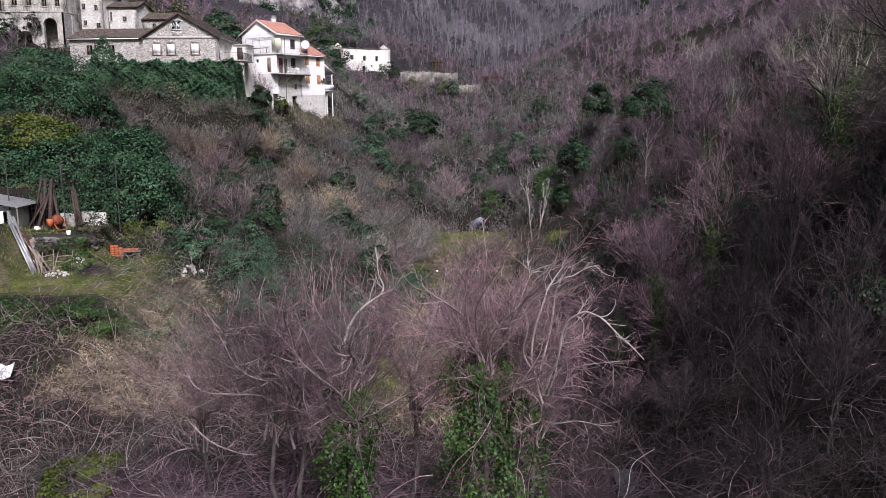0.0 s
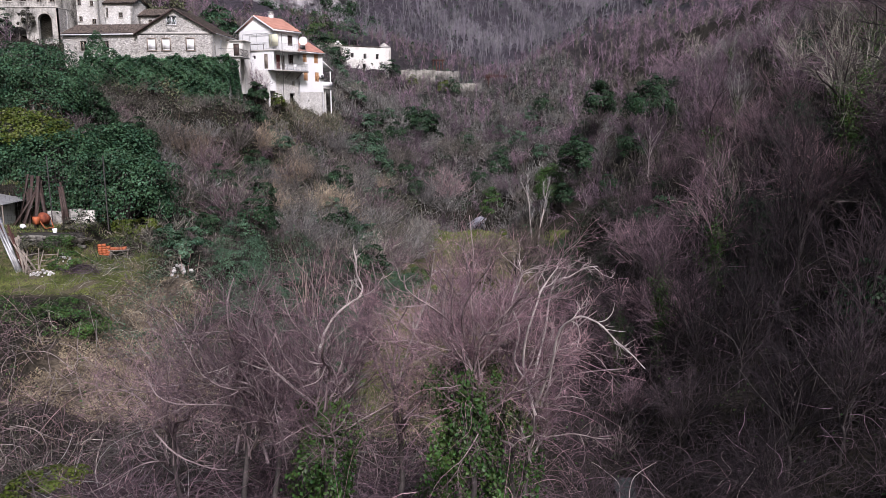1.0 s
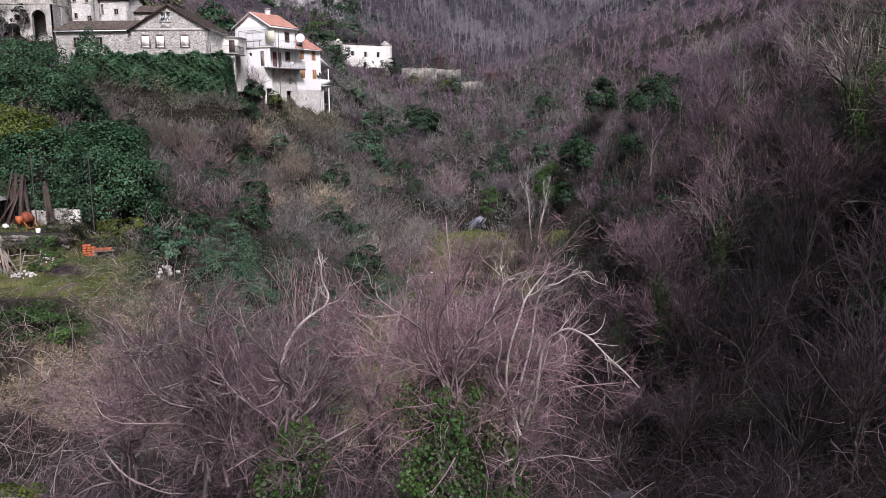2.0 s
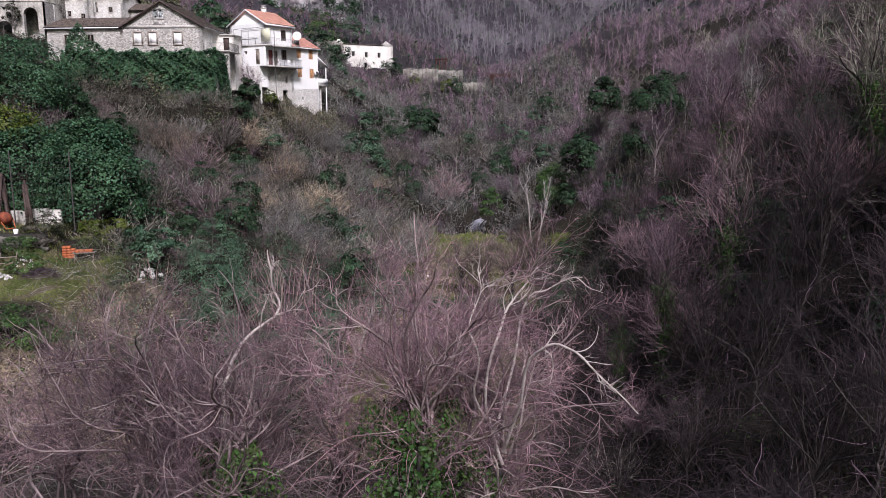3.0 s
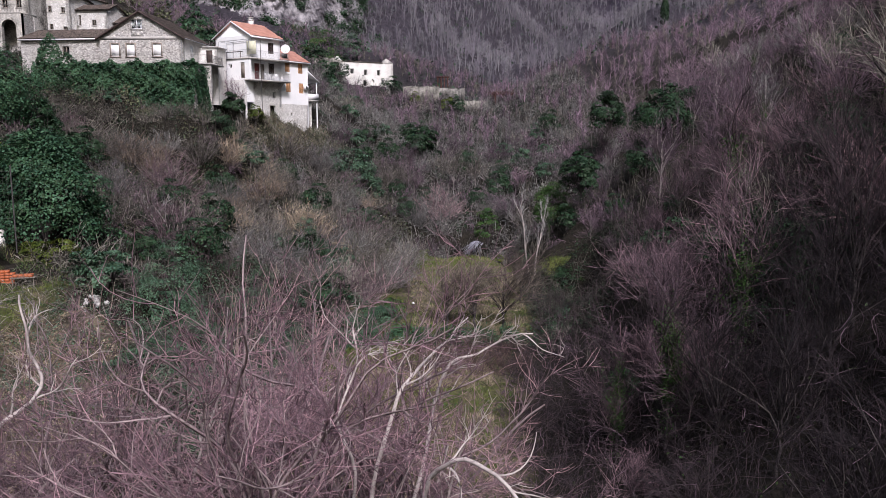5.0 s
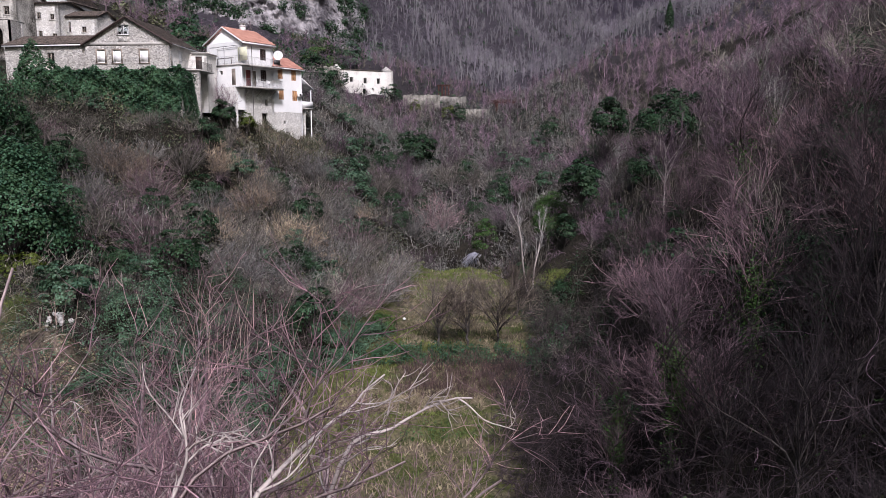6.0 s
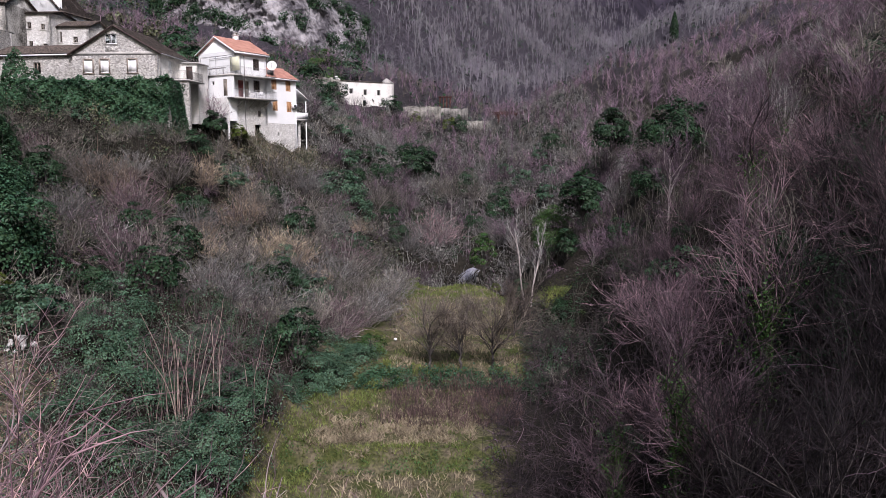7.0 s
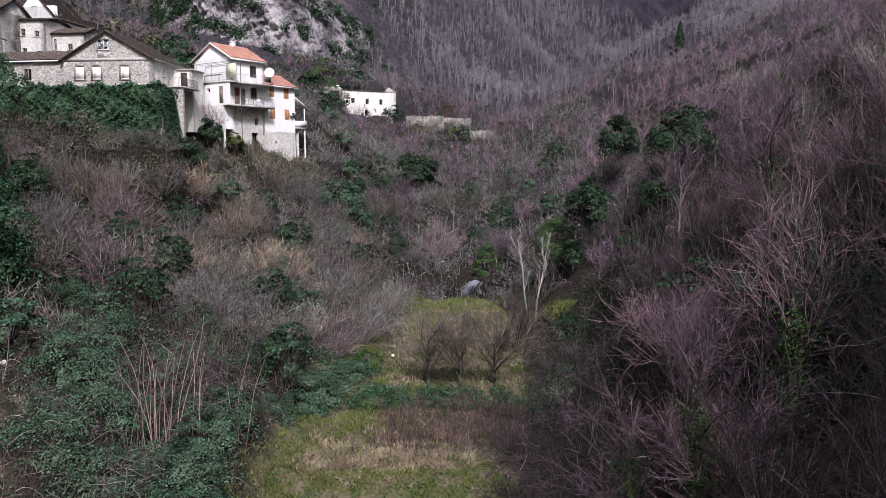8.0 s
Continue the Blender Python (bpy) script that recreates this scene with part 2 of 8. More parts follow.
LEFT_B = [0.0, 0.0, 0.0, 0.003, 0.0095, 0.0120, 0.0105, 0.008, 0.0, 0.0, 0.0, 0.0]
LEFT_C = [0.5, 0.4, 0.45, 0.4, 0.12, 0.08, 0.10, 0.30, 0.25, 0.18, 0.62, 0.6]

RIGHT_Y = [-300, 92, 130, 200, 300, 420, 1300]
RIGHT_A = [0.8, 0.8, 0.52, 0.34, 0.36, 0.6, 0.7]


def smooth(a, b, x):
    t = np.clip((x - a) / (b - a), 0, 1)
    return t * t * (3 - 2 * t)


def box_mask(x, y, x0, x1, y0, y1, soft=1.5):
    return smooth(x0 - soft, x0 + soft, x) * smooth(x1 + soft, x1 - soft, x) * smooth(y0 - soft, y0 + soft, y) * smooth(y1 + soft, y1 - soft, y)


WAVES = [(random.uniform(-1, 1), random.uniform(-1, 1), random.uniform(0, 6.3)) for _ in range(24)]


def ripple(x, y, wavelength, count=7, first=0):
    """A smooth uneven relief of about unit height, from crossing waves."""
    out = 0.0
    for a, b, ph in WAVES[first:first + count]:
        n = math.hypot(a, b) + 0.2
        k = 2 * math.pi / wavelength * (0.6 + n)
        out = out + np.sin((a / n * x + b / n * y) * k + ph + 1.3 * np.sin((b / n * x - a / n * y) * k * 0.6 + ph * 2))
    return out / math.sqrt(count)


def ground_height(x, y):
    x, y = np.asarray(x, float), np.asarray(y, float)
    ye = y - 0.12 * (x - 4) * np.exp(-((y - 61) / 5.0) ** 2) * box_mask(x, y, -8, 14, 40, 80, 2)
    z = np.interp(ye, FLOOR_Y, FLOOR_Z)
    axis, wide = np.interp(y, AXIS_Y, AXIS_X), np.interp(y, WIDE_Y, WIDE_X)
    dl, dr = np.maximum(axis - wide - x, 0), np.maximum(x - axis - wide, 0)
    a, b, c = np.interp(y, LEFT_Y, LEFT_A), np.interp(y, LEFT_Y, LEFT_B), np.interp(y, LEFT_Y, LEFT_C)
    near = np.minimum(dl, 30)
    z = z + a * near + b * near ** 2 + c * np.minimum(np.maximum(dl - 30, 0), 120) + 0.55 * np.maximum(dl - 150, 0)
    z = z + np.interp(y, RIGHT_Y, RIGHT_A) * np.minimum(dr, 160) + 0.55 * np.maximum(dr - 160, 0)
    # the ledge under the cliff
    face = smooth(-130, -85, x) * smooth(-10, -36, x)
    z = z + face * 26 * smooth(262, 300, y + 0.12 * x)
    z = z - 13 * smooth(-104, -92, x) * smooth(-36, -48, x) * smooth(246, 256, y + 0.12 * x + 8) * smooth(330, 305, y)
    # level lawn and the raised yard
    lawn = box_mask(x, y, -33, -22, 49, 59.5, 1.6)
    z = z * (1 - lawn) + lawn * (9.7 + 0.06 * (y - 54))
    yard = box_mask(x, y, -44, -27.5, 60.6, 64.5, 0.5)
    z = z * (1 - yard) + yard * 12.5
    field = smooth(-5, -1, x) * smooth(13, 9, x) * smooth(40, 46, y) * smooth(103, 99, y)
    rough = (1 - field) * (1 - lawn) * (1 - yard)
    z = z + rough * (0.35 * ripple(x, y, 5.0, 6, 0) + 0.5 * ripple(x, y, 17, 6, 6) * smooth(0, 8, dl + dr) + smooth(120, 320, y + np.abs(x)) * 5 * ripple(x, y, 90, 8, 12))
    z = z + field * 0.08 * ripple(x, y, 3.0, 6, 3)
    # the level bank across the stream, and the hollow before it
    hollow = box_mask(x, y, 9.8, 16.5, 73.0, 83.5, 1.2)
    z = z * (1 - hollow) + hollow * np.minimum(z, 5.2)
    level = box_mask(x, y, 11.2, 19.0, 85.2, 92.0, 0.5)
    z = z * (1 - level) + level * 7.5
    shelf = box_mask(x, y, -44, -22.0, 92.0, 101, 2.2)
    z = np.maximum(z, z * (1 - shelf) + 22.4 * shelf)
    bank = box_mask(x, y, -19, -5, 50, 73, 2.5)
    z = z + bank * (0.9 + 0.9 * ripple(x, y, 7.0, 6, 9) + 0.35 * ripple(x, y, 2.2, 6, 2))
    # the stream bed
    bed = np.interp(y, [0, 38, 60, 80, 101, 108, 115], [8.5, 10.2, 14.5, 14.5, 9, 5.5, 5.0])
    z = z - 1.1 * np.exp(-((x - bed) / 1.3) ** 2) * smooth(114, 108, y)
    return z


def axis_steps(low, fine_low, fine_high, high, step, growth):
    mid = np.arange(fine_low, fine_high + step, step)
    up, s, p = [], step, mid[-1]
    while p < high:
        s *= growth
        p += s
        up.append(p)
    down, s, p = [], step, mid[0]
    while p > low:
        s *= growth
        p -= s
        down.append(p)
    return np.concatenate([down[::-1], mid, up])


gx, gy = axis_steps(-900, -50, 36, 900, 0.6, 1.07), axis_steps(-300, 22, 126, 1500, 0.6, 1.06)
GX, GY = np.meshgrid(gx, gy)
GZ = ground_height(GX, GY)
soup = Soup()
nx, ny = len(gx), len(gy)
q = (np.arange(ny - 1)[:, None] * nx + np.arange(nx - 1)[None]).ravel()
soup.add(np.stack([GX, GY, GZ], -1).reshape(-1, 3), quads=np.stack([q, q + 1, q + 1 + nx, q + nx], 1))


def ground_material():
    m = bpy.data.materials.new("ground")
    m.use_nodes = True
    nt = m.node_tree
    b = nt.nodes["Principled BSDF"]
    b.inputs["Roughness"].default_value = 0.95
    b.inputs["Specular IOR Level"].default_value = 0.15
    co = nt.nodes.new("ShaderNodeTexCoord")

    def noise_at(scale, detail=6.0):
        n = nt.nodes.new("ShaderNodeTexNoise")
        n.inputs["Scale"].default_value, n.inputs["Detail"].default_value = scale, detail
        nt.links.new(co.outputs["Object"], n.inputs["Vector"])
        return n.outputs[0]

    def ramp(src, low, high, a=0.35, c=0.65):
        r = nt.nodes.new("ShaderNodeValToRGB")
        r.color_ramp.elements[0].position, r.color_ramp.elements[1].position = a, c
        r.color_ramp.elements[0].color, r.color_ramp.elements[1].color = (*low, 1), (*high, 1)
        nt.links.new(src, r.inputs[0])
        return r.outputs[0]

    def mixed(fac, a, c):
        x = nt.nodes.new("ShaderNodeMix")
        x.data_type = "RGBA"
        nt.links.new(fac, x.inputs["Factor"])
        nt.links.new(a, x.inputs["A"])
        nt.links.new(c, x.inputs["B"])
        return x.outputs["Result"]

    def attr(name):
        at = nt.nodes.new("ShaderNodeAttribute")
        at.attribute_name = name
        return at.outputs["Fac"]

    fine, mid, wide = noise_at(6.0), noise_at(0.8), noise_at(0.12)
    # Near-black litter: the shade beneath and between plants is in the ground colour.
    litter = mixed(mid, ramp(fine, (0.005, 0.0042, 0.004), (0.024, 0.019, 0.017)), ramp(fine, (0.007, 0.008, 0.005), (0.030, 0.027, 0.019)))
    # Far litter takes on the woods' purple-grey, with haze mixed into the colour.
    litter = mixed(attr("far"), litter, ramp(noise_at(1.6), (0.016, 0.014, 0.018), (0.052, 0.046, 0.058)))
    # Darker and bluer on the far mountain: cloud shade put into the litter colour.
    litter = mixed(attr("far_shade"), litter, ramp(noise_at(0.08), (0.012, 0.010, 0.016), (0.034, 0.028, 0.042)))
    grass = mixed(ramp(mid, (0, 0, 0), (1, 1, 1), 0.4, 0.62), ramp(fine, (0.026, 0.036, 0.010), (0.075, 0.080, 0.028)), ramp(fine, (0.06, 0.05, 0.034), (0.145, 0.122, 0.085)))
    rock = mixed(ramp(noise_at(0.35, 10.0), (0, 0, 0), (1, 1, 1), 0.42, 0.6), ramp(noise_at(0.25, 9), (0.035, 0.03, 0.035), (0.13, 0.118, 0.128)), ramp(noise_at(0.6, 9), (0.05, 0.046, 0.05), (0.22, 0.20, 0.215)))
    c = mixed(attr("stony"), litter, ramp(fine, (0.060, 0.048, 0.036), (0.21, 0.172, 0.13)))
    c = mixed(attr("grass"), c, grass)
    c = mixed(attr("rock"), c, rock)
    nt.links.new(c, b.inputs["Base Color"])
    bn = nt.nodes.new("ShaderNodeBump")
    bn.inputs["Strength"].default_value, bn.inputs["Distance"].default_value = 0.6, 0.15
    nt.links.new(fine, bn.inputs["Height"])
    nt.links.new(bn.outputs[0], b.inputs["Normal"])
    return m


def grass_cover(x, y):
    w = 0.5 * ripple(x, y, 3.0, 6, 5)
    f = smooth(-5.6, -4.6, x + w) * smooth(8.2, 7.2, x + w - 3.0 * smooth(66, 74, y)) * smooth(44, 50, y) * smooth(103, 100, y)
    lawn = box_mask(x, y, -34, -22, 51.5, 60.5, 1.0)
    return np.clip(f + lawn, 0, 1)


me = soup.mesh("ground", ground_material(), smooth=True)
at = me.attributes.new("grass", "FLOAT", "POINT")
at.data.foreach_set("value", grass_cover(GX, GY).astype(np.float32).ravel())
rock = smooth(-104, -92, GX) * smooth(-32, -42, GX) * smooth(250, 262, GY) * smooth(320, 295, GY)
# Share of the painted haze, rising with distance.
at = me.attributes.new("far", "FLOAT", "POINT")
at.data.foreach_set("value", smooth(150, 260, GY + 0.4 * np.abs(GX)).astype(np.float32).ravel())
# Share of the painted shade on the far mountain.
at = me.attributes.new("far_shade", "FLOAT", "POINT")
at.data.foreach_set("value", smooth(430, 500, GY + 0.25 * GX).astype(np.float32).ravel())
at = me.attributes.new("stony", "FLOAT", "POINT")
stony = np.clip(box_mask(GX, GY, -21.5, -14, 39, 51.5, 1.5) + box_mask(GX, GY, -22.5, -16.5, 50, 57.5, 1.2), 0, 1) * np.clip(0.7 + 0.5 * ripple(GX, GY, 3.0, 6, 4), 0, 1)
at.data.foreach_set("value", stony.astype(np.float32).ravel())
at = me.attributes.new("rock", "FLOAT", "POINT")
at.data.foreach_set("value", np.clip(rock, 0, 1).astype(np.float32).ravel())
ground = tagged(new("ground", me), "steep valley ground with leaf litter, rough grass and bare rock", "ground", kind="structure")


def on_ground(x, y):
    return float(ground_height(x, y))


# ---- plants ----
def grow(wood, twig, rng, p, d, length, r, level, style):
    """A limb with its side branches; the last level ends in fine twigs."""
    n = style["nodes"][level]
    step = length / n
    p, d = np.array(p, float), unit(np.array(d, float))
    kids = style["kids"][level]
    for i in range(n):
        d = unit(d + rng.normal(0, style["wander"], 3) + np.array([0, 0, style["rise"]]))
        e = p + d * step
        r1 = max(r * (1 - 0.75 / n), 0.006)
        wood.sticks(p, e, r, r1, sides=5 if level == 0 else 3)
        if level < style["depth"]:
            if i >= style["bare"] * n or level > 0:
                for _ in range(kids):
                    side = rng.normal(0, 1, 3)
                    side = unit(side - d * side.dot(d))
                    kd = unit(d * style["along"] + side * style["out"] + np.array([0, 0, style["lift"]]))
                    grow(wood, twig, rng, e, kd, length * style["ratio"] * rng.uniform(0.6, 1.15) * (1 - 0.45 * i / n), r1 * style.get("thin", 0.62), level + 1, style)
        else:
            k = style["twigs"]
            td = d[None] * 0.7 + rng.normal(0, style["spray"], (k, 3)) + np.array([[0, 0, style["twig_lift"]]])
            td /= np.linalg.norm(td, axis=1, keepdims=True)
            ln = rng.uniform(0.45, 1.1, k)[:, None] * style["twig_len"]
            root = p + (e - p) * rng.uniform(0, 1, (k, 1))
            if style.get("curved"):
                mid = root + td * ln * 0.5
                td2 = td + rng.normal(0, 0.3, (k, 3)) + np.array([[0, 0, style["curved"]]])
                td2 /= np.linalg.norm(td2, axis=1, keepdims=True)
                twig.sticks(root, mid, style["twig_r"], style["twig_r"] * 0.75)
                twig.sticks(mid, mid + td2 * ln * 0.6, style["twig_r"] * 0.75)
            else:
                twig.sticks(root, root + td * ln, style["twig_r"])
        p, r = e, r1
    twig.sticks(p, p + d * step * 0.8, r)


BASE = dict(nodes=(5, 4, 3), kids=(3, 2, 0), wander=0.14, rise=0.05, depth=2, bare=0.3, along=0.7, out=0.8, lift=0.25, ratio=0.5, twigs=5, spray=0.45, twig_lift=0.25, twig_len=1.1, twig_r=0.016)


def thing(name, label, category, group="", kind=""):
    return tagged(new(name), label, category, group, kind)


def part(name, mesh, parent, label="", m=None):
    ob = new(name, mesh)
    ob.parent = parent
    if m is not None:
        ob.matrix_local = m
    if label:
        ob["label"] = label
    return ob


def bare_tree(seed, height, style, bark, twig_mat, name, label, category="tree", stems=1, spread=0.3, radius=0.14, leaves=None, leaf_mat=None, leaf_size=0.13, group=""):
    rng = np.random.default_rng(seed)
    wood, twig, ivy = Soup(), Soup(), Soup()
    st = dict(BASE, **style)
    for s in range(stems):
        a = 2 * math.pi * (s + rng.uniform(0, 0.7)) / stems
        lean = spread * rng.uniform(0.4, 1.0) if stems > 1 else spread * 0.25
        d = (math.cos(a) * lean, math.sin(a) * lean, 1)
        root = (math.cos(a) * 0.12 * stems ** 0.5, math.sin(a) * 0.12 * stems ** 0.5, -0.4)
        grow(wood, twig, rng, root, d, height * rng.uniform(0.72, 0.85), radius * rng.uniform(0.8, 1.1), 0, st)
    if leaves:
        count, top, wide = leaves
        z = rng.uniform(0.02, 1, count) ** 0.8 * top
        a = rng.uniform(0, 2 * np.pi, count)
        lump = 0.75 + 0.35 * np.sin(a * 3 + z * 1.7) * np.sin(z * 2.3 + 1) + rng.normal(0, 0.12, count)
        rr = wide * lump * np.sqrt(np.clip(1.05 - (z / top) ** 2.5, 0.05, 1))
        o = np.stack([np.cos(a), np.sin(a), np.zeros(count)], 1)
        ivy.leaves(o * rr[:, None] + np.stack([0 * z, 0 * z, z], 1), o + [0, 0, 0.35], rng.uniform(0.7, 1.3, count) * leaf_size, rng)
    ob = thing(name, label, category, group)
    part("trunk", wood.mesh(name + "_trunk", bark), ob)
    part("crown", twig.mesh(name + "_crown", twig_mat), ob)
    if leaves:
        part("ivy", ivy.mesh(name + "_ivy", leaf_mat), ob, "glossy dark green climbing ivy leaves")
    return ob


def fan_tree(seed, height, spread, limbs, branches, twigs, radius, bark, twig_mat, name, label, twig_r=0.018, fork=0.2, ivy=None, group=""):
    """A short bole that forks into ascending limbs, each a fan of long smooth branches and fine twigs; ivy: leaves on the bole and limbs."""
    g = np.random.default_rng(seed)
    wood, twig, leaf = Soup(), Soup(), Soup()
    p, nodes = np.array([0, 0, -0.5]), []
    for i in range(6):
        e = np.array([g.normal(0, 0.05), g.normal(0, 0.05), height * (fork + 0.28) * (i + 1) / 6])
        wood.sticks(p, e, radius * (1 - 0.1 * i), radius * (0.9 - 0.1 * i), sides=6)
        nodes.append(e)
        p = e
    a = 2.4 * np.arange(limbs) + g.uniform(0, 0.8, limbs)
    lean = spread * g.uniform(0.25, 1.0, limbs)
    start = np.array(nodes)[g.integers(2, 6, limbs)]
    limb, lr = wood.strands(start, np.stack([np.cos(a) * lean, np.sin(a) * lean, np.ones(limbs)], 1), height * g.uniform(0.45, 0.72, limbs) * (1 - 0.18 * lean), radius * g.uniform(0.35, 0.6, limbs), 7, g, 0.2, 0.02)

    def off(parents, rr, each, length, k, first, out, lift, soup, least):
        n, m = parents.shape[0] * each, parents.shape[1]
        i, j = np.repeat(np.arange(parents.shape[0]), each), g.integers(first, m - 1, n)
        t = parents[i, j + 1] - parents[i, j]
        t /= np.maximum(np.linalg.norm(t, axis=1, keepdims=True), 1e-6)
        q = parents[i, j] + (parents[i, j + 1] - parents[i, j]) * g.uniform(0, 1, (n, 1))
        d = t * 0.75 + g.normal(0, out, (n, 3)) + [0, 0, lift]
        return soup.strands(q, d, length * g.uniform(0.5, 1.25, n) * (1.15 - 0.5 * j / m), np.maximum(rr[i, j] * 0.45, least), k, g, 0.16, 0.03)

    br, rr = off(limb, lr, branches, height * 0.30, 4, 1, 0.42, 0.16, twig, twig_r)
    off(br, rr, twigs, height * 0.15, 2, 0, 0.42, 0.14, twig, twig_r * 0.75)
    ob = thing(name, label, "tree", group)
    part("trunk", wood.mesh(name + "_trunk", bark), ob)
    part("crown", twig.mesh(name + "_crown", twig_mat), ob)
    if ivy:
        count, size, mat = ivy
        pts = np.concatenate([limb[:, :4].reshape(-1, 3), np.repeat(np.array(nodes), 3, 0), np.repeat(np.array(nodes[2:]), 3, 0)])
        c = pts[g.integers(0, len(pts), count)]
        o = g.normal(0, 1, (count, 3)) * [1, 1, 1.3]
        leaf.leaves(c + o * height * 0.028, o + [0, 0, 0.5], g.uniform(0.6, 1.3, count) * size, g)
        part("ivy", leaf.mesh(name + "_ivy", mat), ob, "glossy dark green climbing ivy leaves")
    return ob


def bare_bush(seed, height, width, stems, twig_mat, bark, name, label, twigs=3, twig_r=0.02, arch=0.0, group="", branches=5):
    """Many stems out of one stool, fanning to a rounded top, with finer shoots off each."""
    g = np.random.default_rng(seed)
    wood, twig = Soup(), Soup()
    a, t = g.uniform(0, 2 * np.pi, stems), g.uniform(0, 1, stems) ** 0.6
    flat = np.stack([np.cos(a), np.sin(a), 0 * a], 1) * (t * width)[:, None]
    limb, lr = wood.strands(flat * 0.07 - [0, 0, 0.8], flat / height + [0, 0, 1.0], height * g.uniform(0.8, 1.15, stems) * (1.05 - 0.2 * t), 0.03 * g.uniform(0.7, 1.4, stems), 6, g, 0.15, -arch)
    for level, (each, k, length, least) in enumerate(((branches, 3, height * 0.36, twig_r), (twigs, 1, height * 0.17, twig_r * 0.8))):
        n, m = limb.shape[0] * each, limb.shape[1]
        i, j = np.repeat(np.arange(limb.shape[0]), each), g.integers(1 - level, m - 1, n)
        d = limb[i, j + 1] - limb[i, j]
        d = d / np.maximum(np.linalg.norm(d, axis=1, keepdims=True), 1e-6) * 0.75 + g.normal(0, 0.5, (n, 3)) + [0, 0, 0.18 - arch]
        q = limb[i, j] + (limb[i, j + 1] - limb[i, j]) * g.uniform(0, 1, (n, 1))
        if k == 1:
            d /= np.linalg.norm(d, axis=1, keepdims=True)
            twig.sticks(q, q + d * (length * g.uniform(0.5, 1.3, n))[:, None], least)
        else:
            limb, lr = twig.strands(q, d, length * g.uniform(0.5, 1.3, n), least, k, g, 0.22, 0.02 - arch)
    wood.sticks([[0, 0, -0.9]], [[0, 0, -0.45]], width * 0.08, width * 0.08, sides=5)
    ob = thing(name, label, "bush", group)
    part("trunk", wood.mesh(name + "_trunk", bark), ob)
    part("crown", twig.mesh(name + "_crown", twig_mat), ob)
    return ob


def leafy_crown(seed, size, clumps, per, leaf_size, mat, name, label, category="bush", trunk=1.0, group="", flat=0.55, low=0.25):
    """Leaf clumps over an uneven dome, with gaps, on a short forked trunk."""
    rng = np.random.default_rng(seed)
    wood, crown = Soup(), Soup()
    sx, sy, sz = size
    u = rng.normal(0, 1, (clumps, 3))
    u /= np.linalg.norm(u, axis=1, keepdims=True)
    u[:, 2] = np.abs(u[:, 2]) * (1 + low) - low
    lump = rng.uniform(0.68, 1.06, clumps)
    centre = u * lump[:, None] * np.array([sx / 2, sy / 2, sz * 0.62]) + np.array([0, 0, trunk + sz * 0.32])
    rad = rng.uniform(0.10, 0.2, clumps) * (sx + sy + sz) / 3
    for c, r, o in zip(centre, rad, u):
        k = int(per * rng.uniform(0.6, 1.4))
        v = rng.normal(0, 1, (k, 3))
        v /= np.linalg.norm(v, axis=1, keepdims=True)
        v = v + o * 0.55 + np.array([0, 0, 0.5])
        v /= np.maximum(np.linalg.norm(v, axis=1, keepdims=True), 1e-6)
        v = v * rng.uniform(0.7, 1.06, (k, 1)) ** 0.5
        crown.leaves(c + v * r * np.array([1.15, 1.15, flat + 0.25]), v * 0.7 + o * 0.6 + [0, 0, 0.35], rng.uniform(0.7, 1.35, k) * leaf_size, rng)
    inner = 8
    for c in centre[rng.permutation(clumps)[:max(inner, clumps // 3)]]:
        b = np.array([0, 0, trunk * 0.6 - 0.2])
        m = b + (c - b) * 0.5 + rng.normal(0, 0.1, 3) * sx * 0.2
        wood.sticks([b, m], [m, c], [0.07, 0.045], [0.045, 0.015])
    wood.sticks([[0, 0, -0.5]], [[0, 0, trunk * 0.6]], 0.12, 0.08, sides=6)
    ob = thing(name, label, category, group)
    part("trunk", wood.mesh(name + "_trunk", BARK_DARK), ob)
    part("crown", crown.mesh(name + "_crown", mat), ob)
    return ob


def place(ob, x, y, turn=0.0, size=1.0, sink=0.0, tall=1.0):
    m = Matrix.Translation((x, y, on_ground(x, y) - sink)) @ Matrix.Rotation(turn, 4, "Z")
    ob.matrix_basis = m @ Matrix.Diagonal((size, size, size * tall, 1))
    return ob


def again(ob, x, y, turn, size, sink=0.0, tall=1.0):
    c = copy_thing(ob, Matrix())
    return place(c, x, y, turn, size, sink, tall)


# building sites and clearings that no wild plant grows in
CLEAR = [(-51, -26.5, 102, 113), (-68, -46, 115.5, 141), (-25, -9, 188, 200), (-46, -25, 48.5, 68), (-26, -21.5, 48.5, 57.5), (-43, -23, 97.5, 101.5)]


def is_clear(x, y, margin=0.0):
    if any(a - margin < x < b + margin and c - margin < y < d + margin for a, b, c, d in CLEAR):
        return True
    # the white house stands at an angle
    dx, dy = x + 23.3, y - 112.5
    if -2.2 < 0.53 * dx + 0.848 * dy < 13 and -3.8 < -0.848 * dx + 0.53 * dy < 7.2:
        return True
    return -5 - margin < x < (7.0 if y < 70 else 10.0) + margin and 44 < y < 103


WOOD = "bare winter trees on the valley sides"
SHRUB = "bare winter shrubs on the slopes"

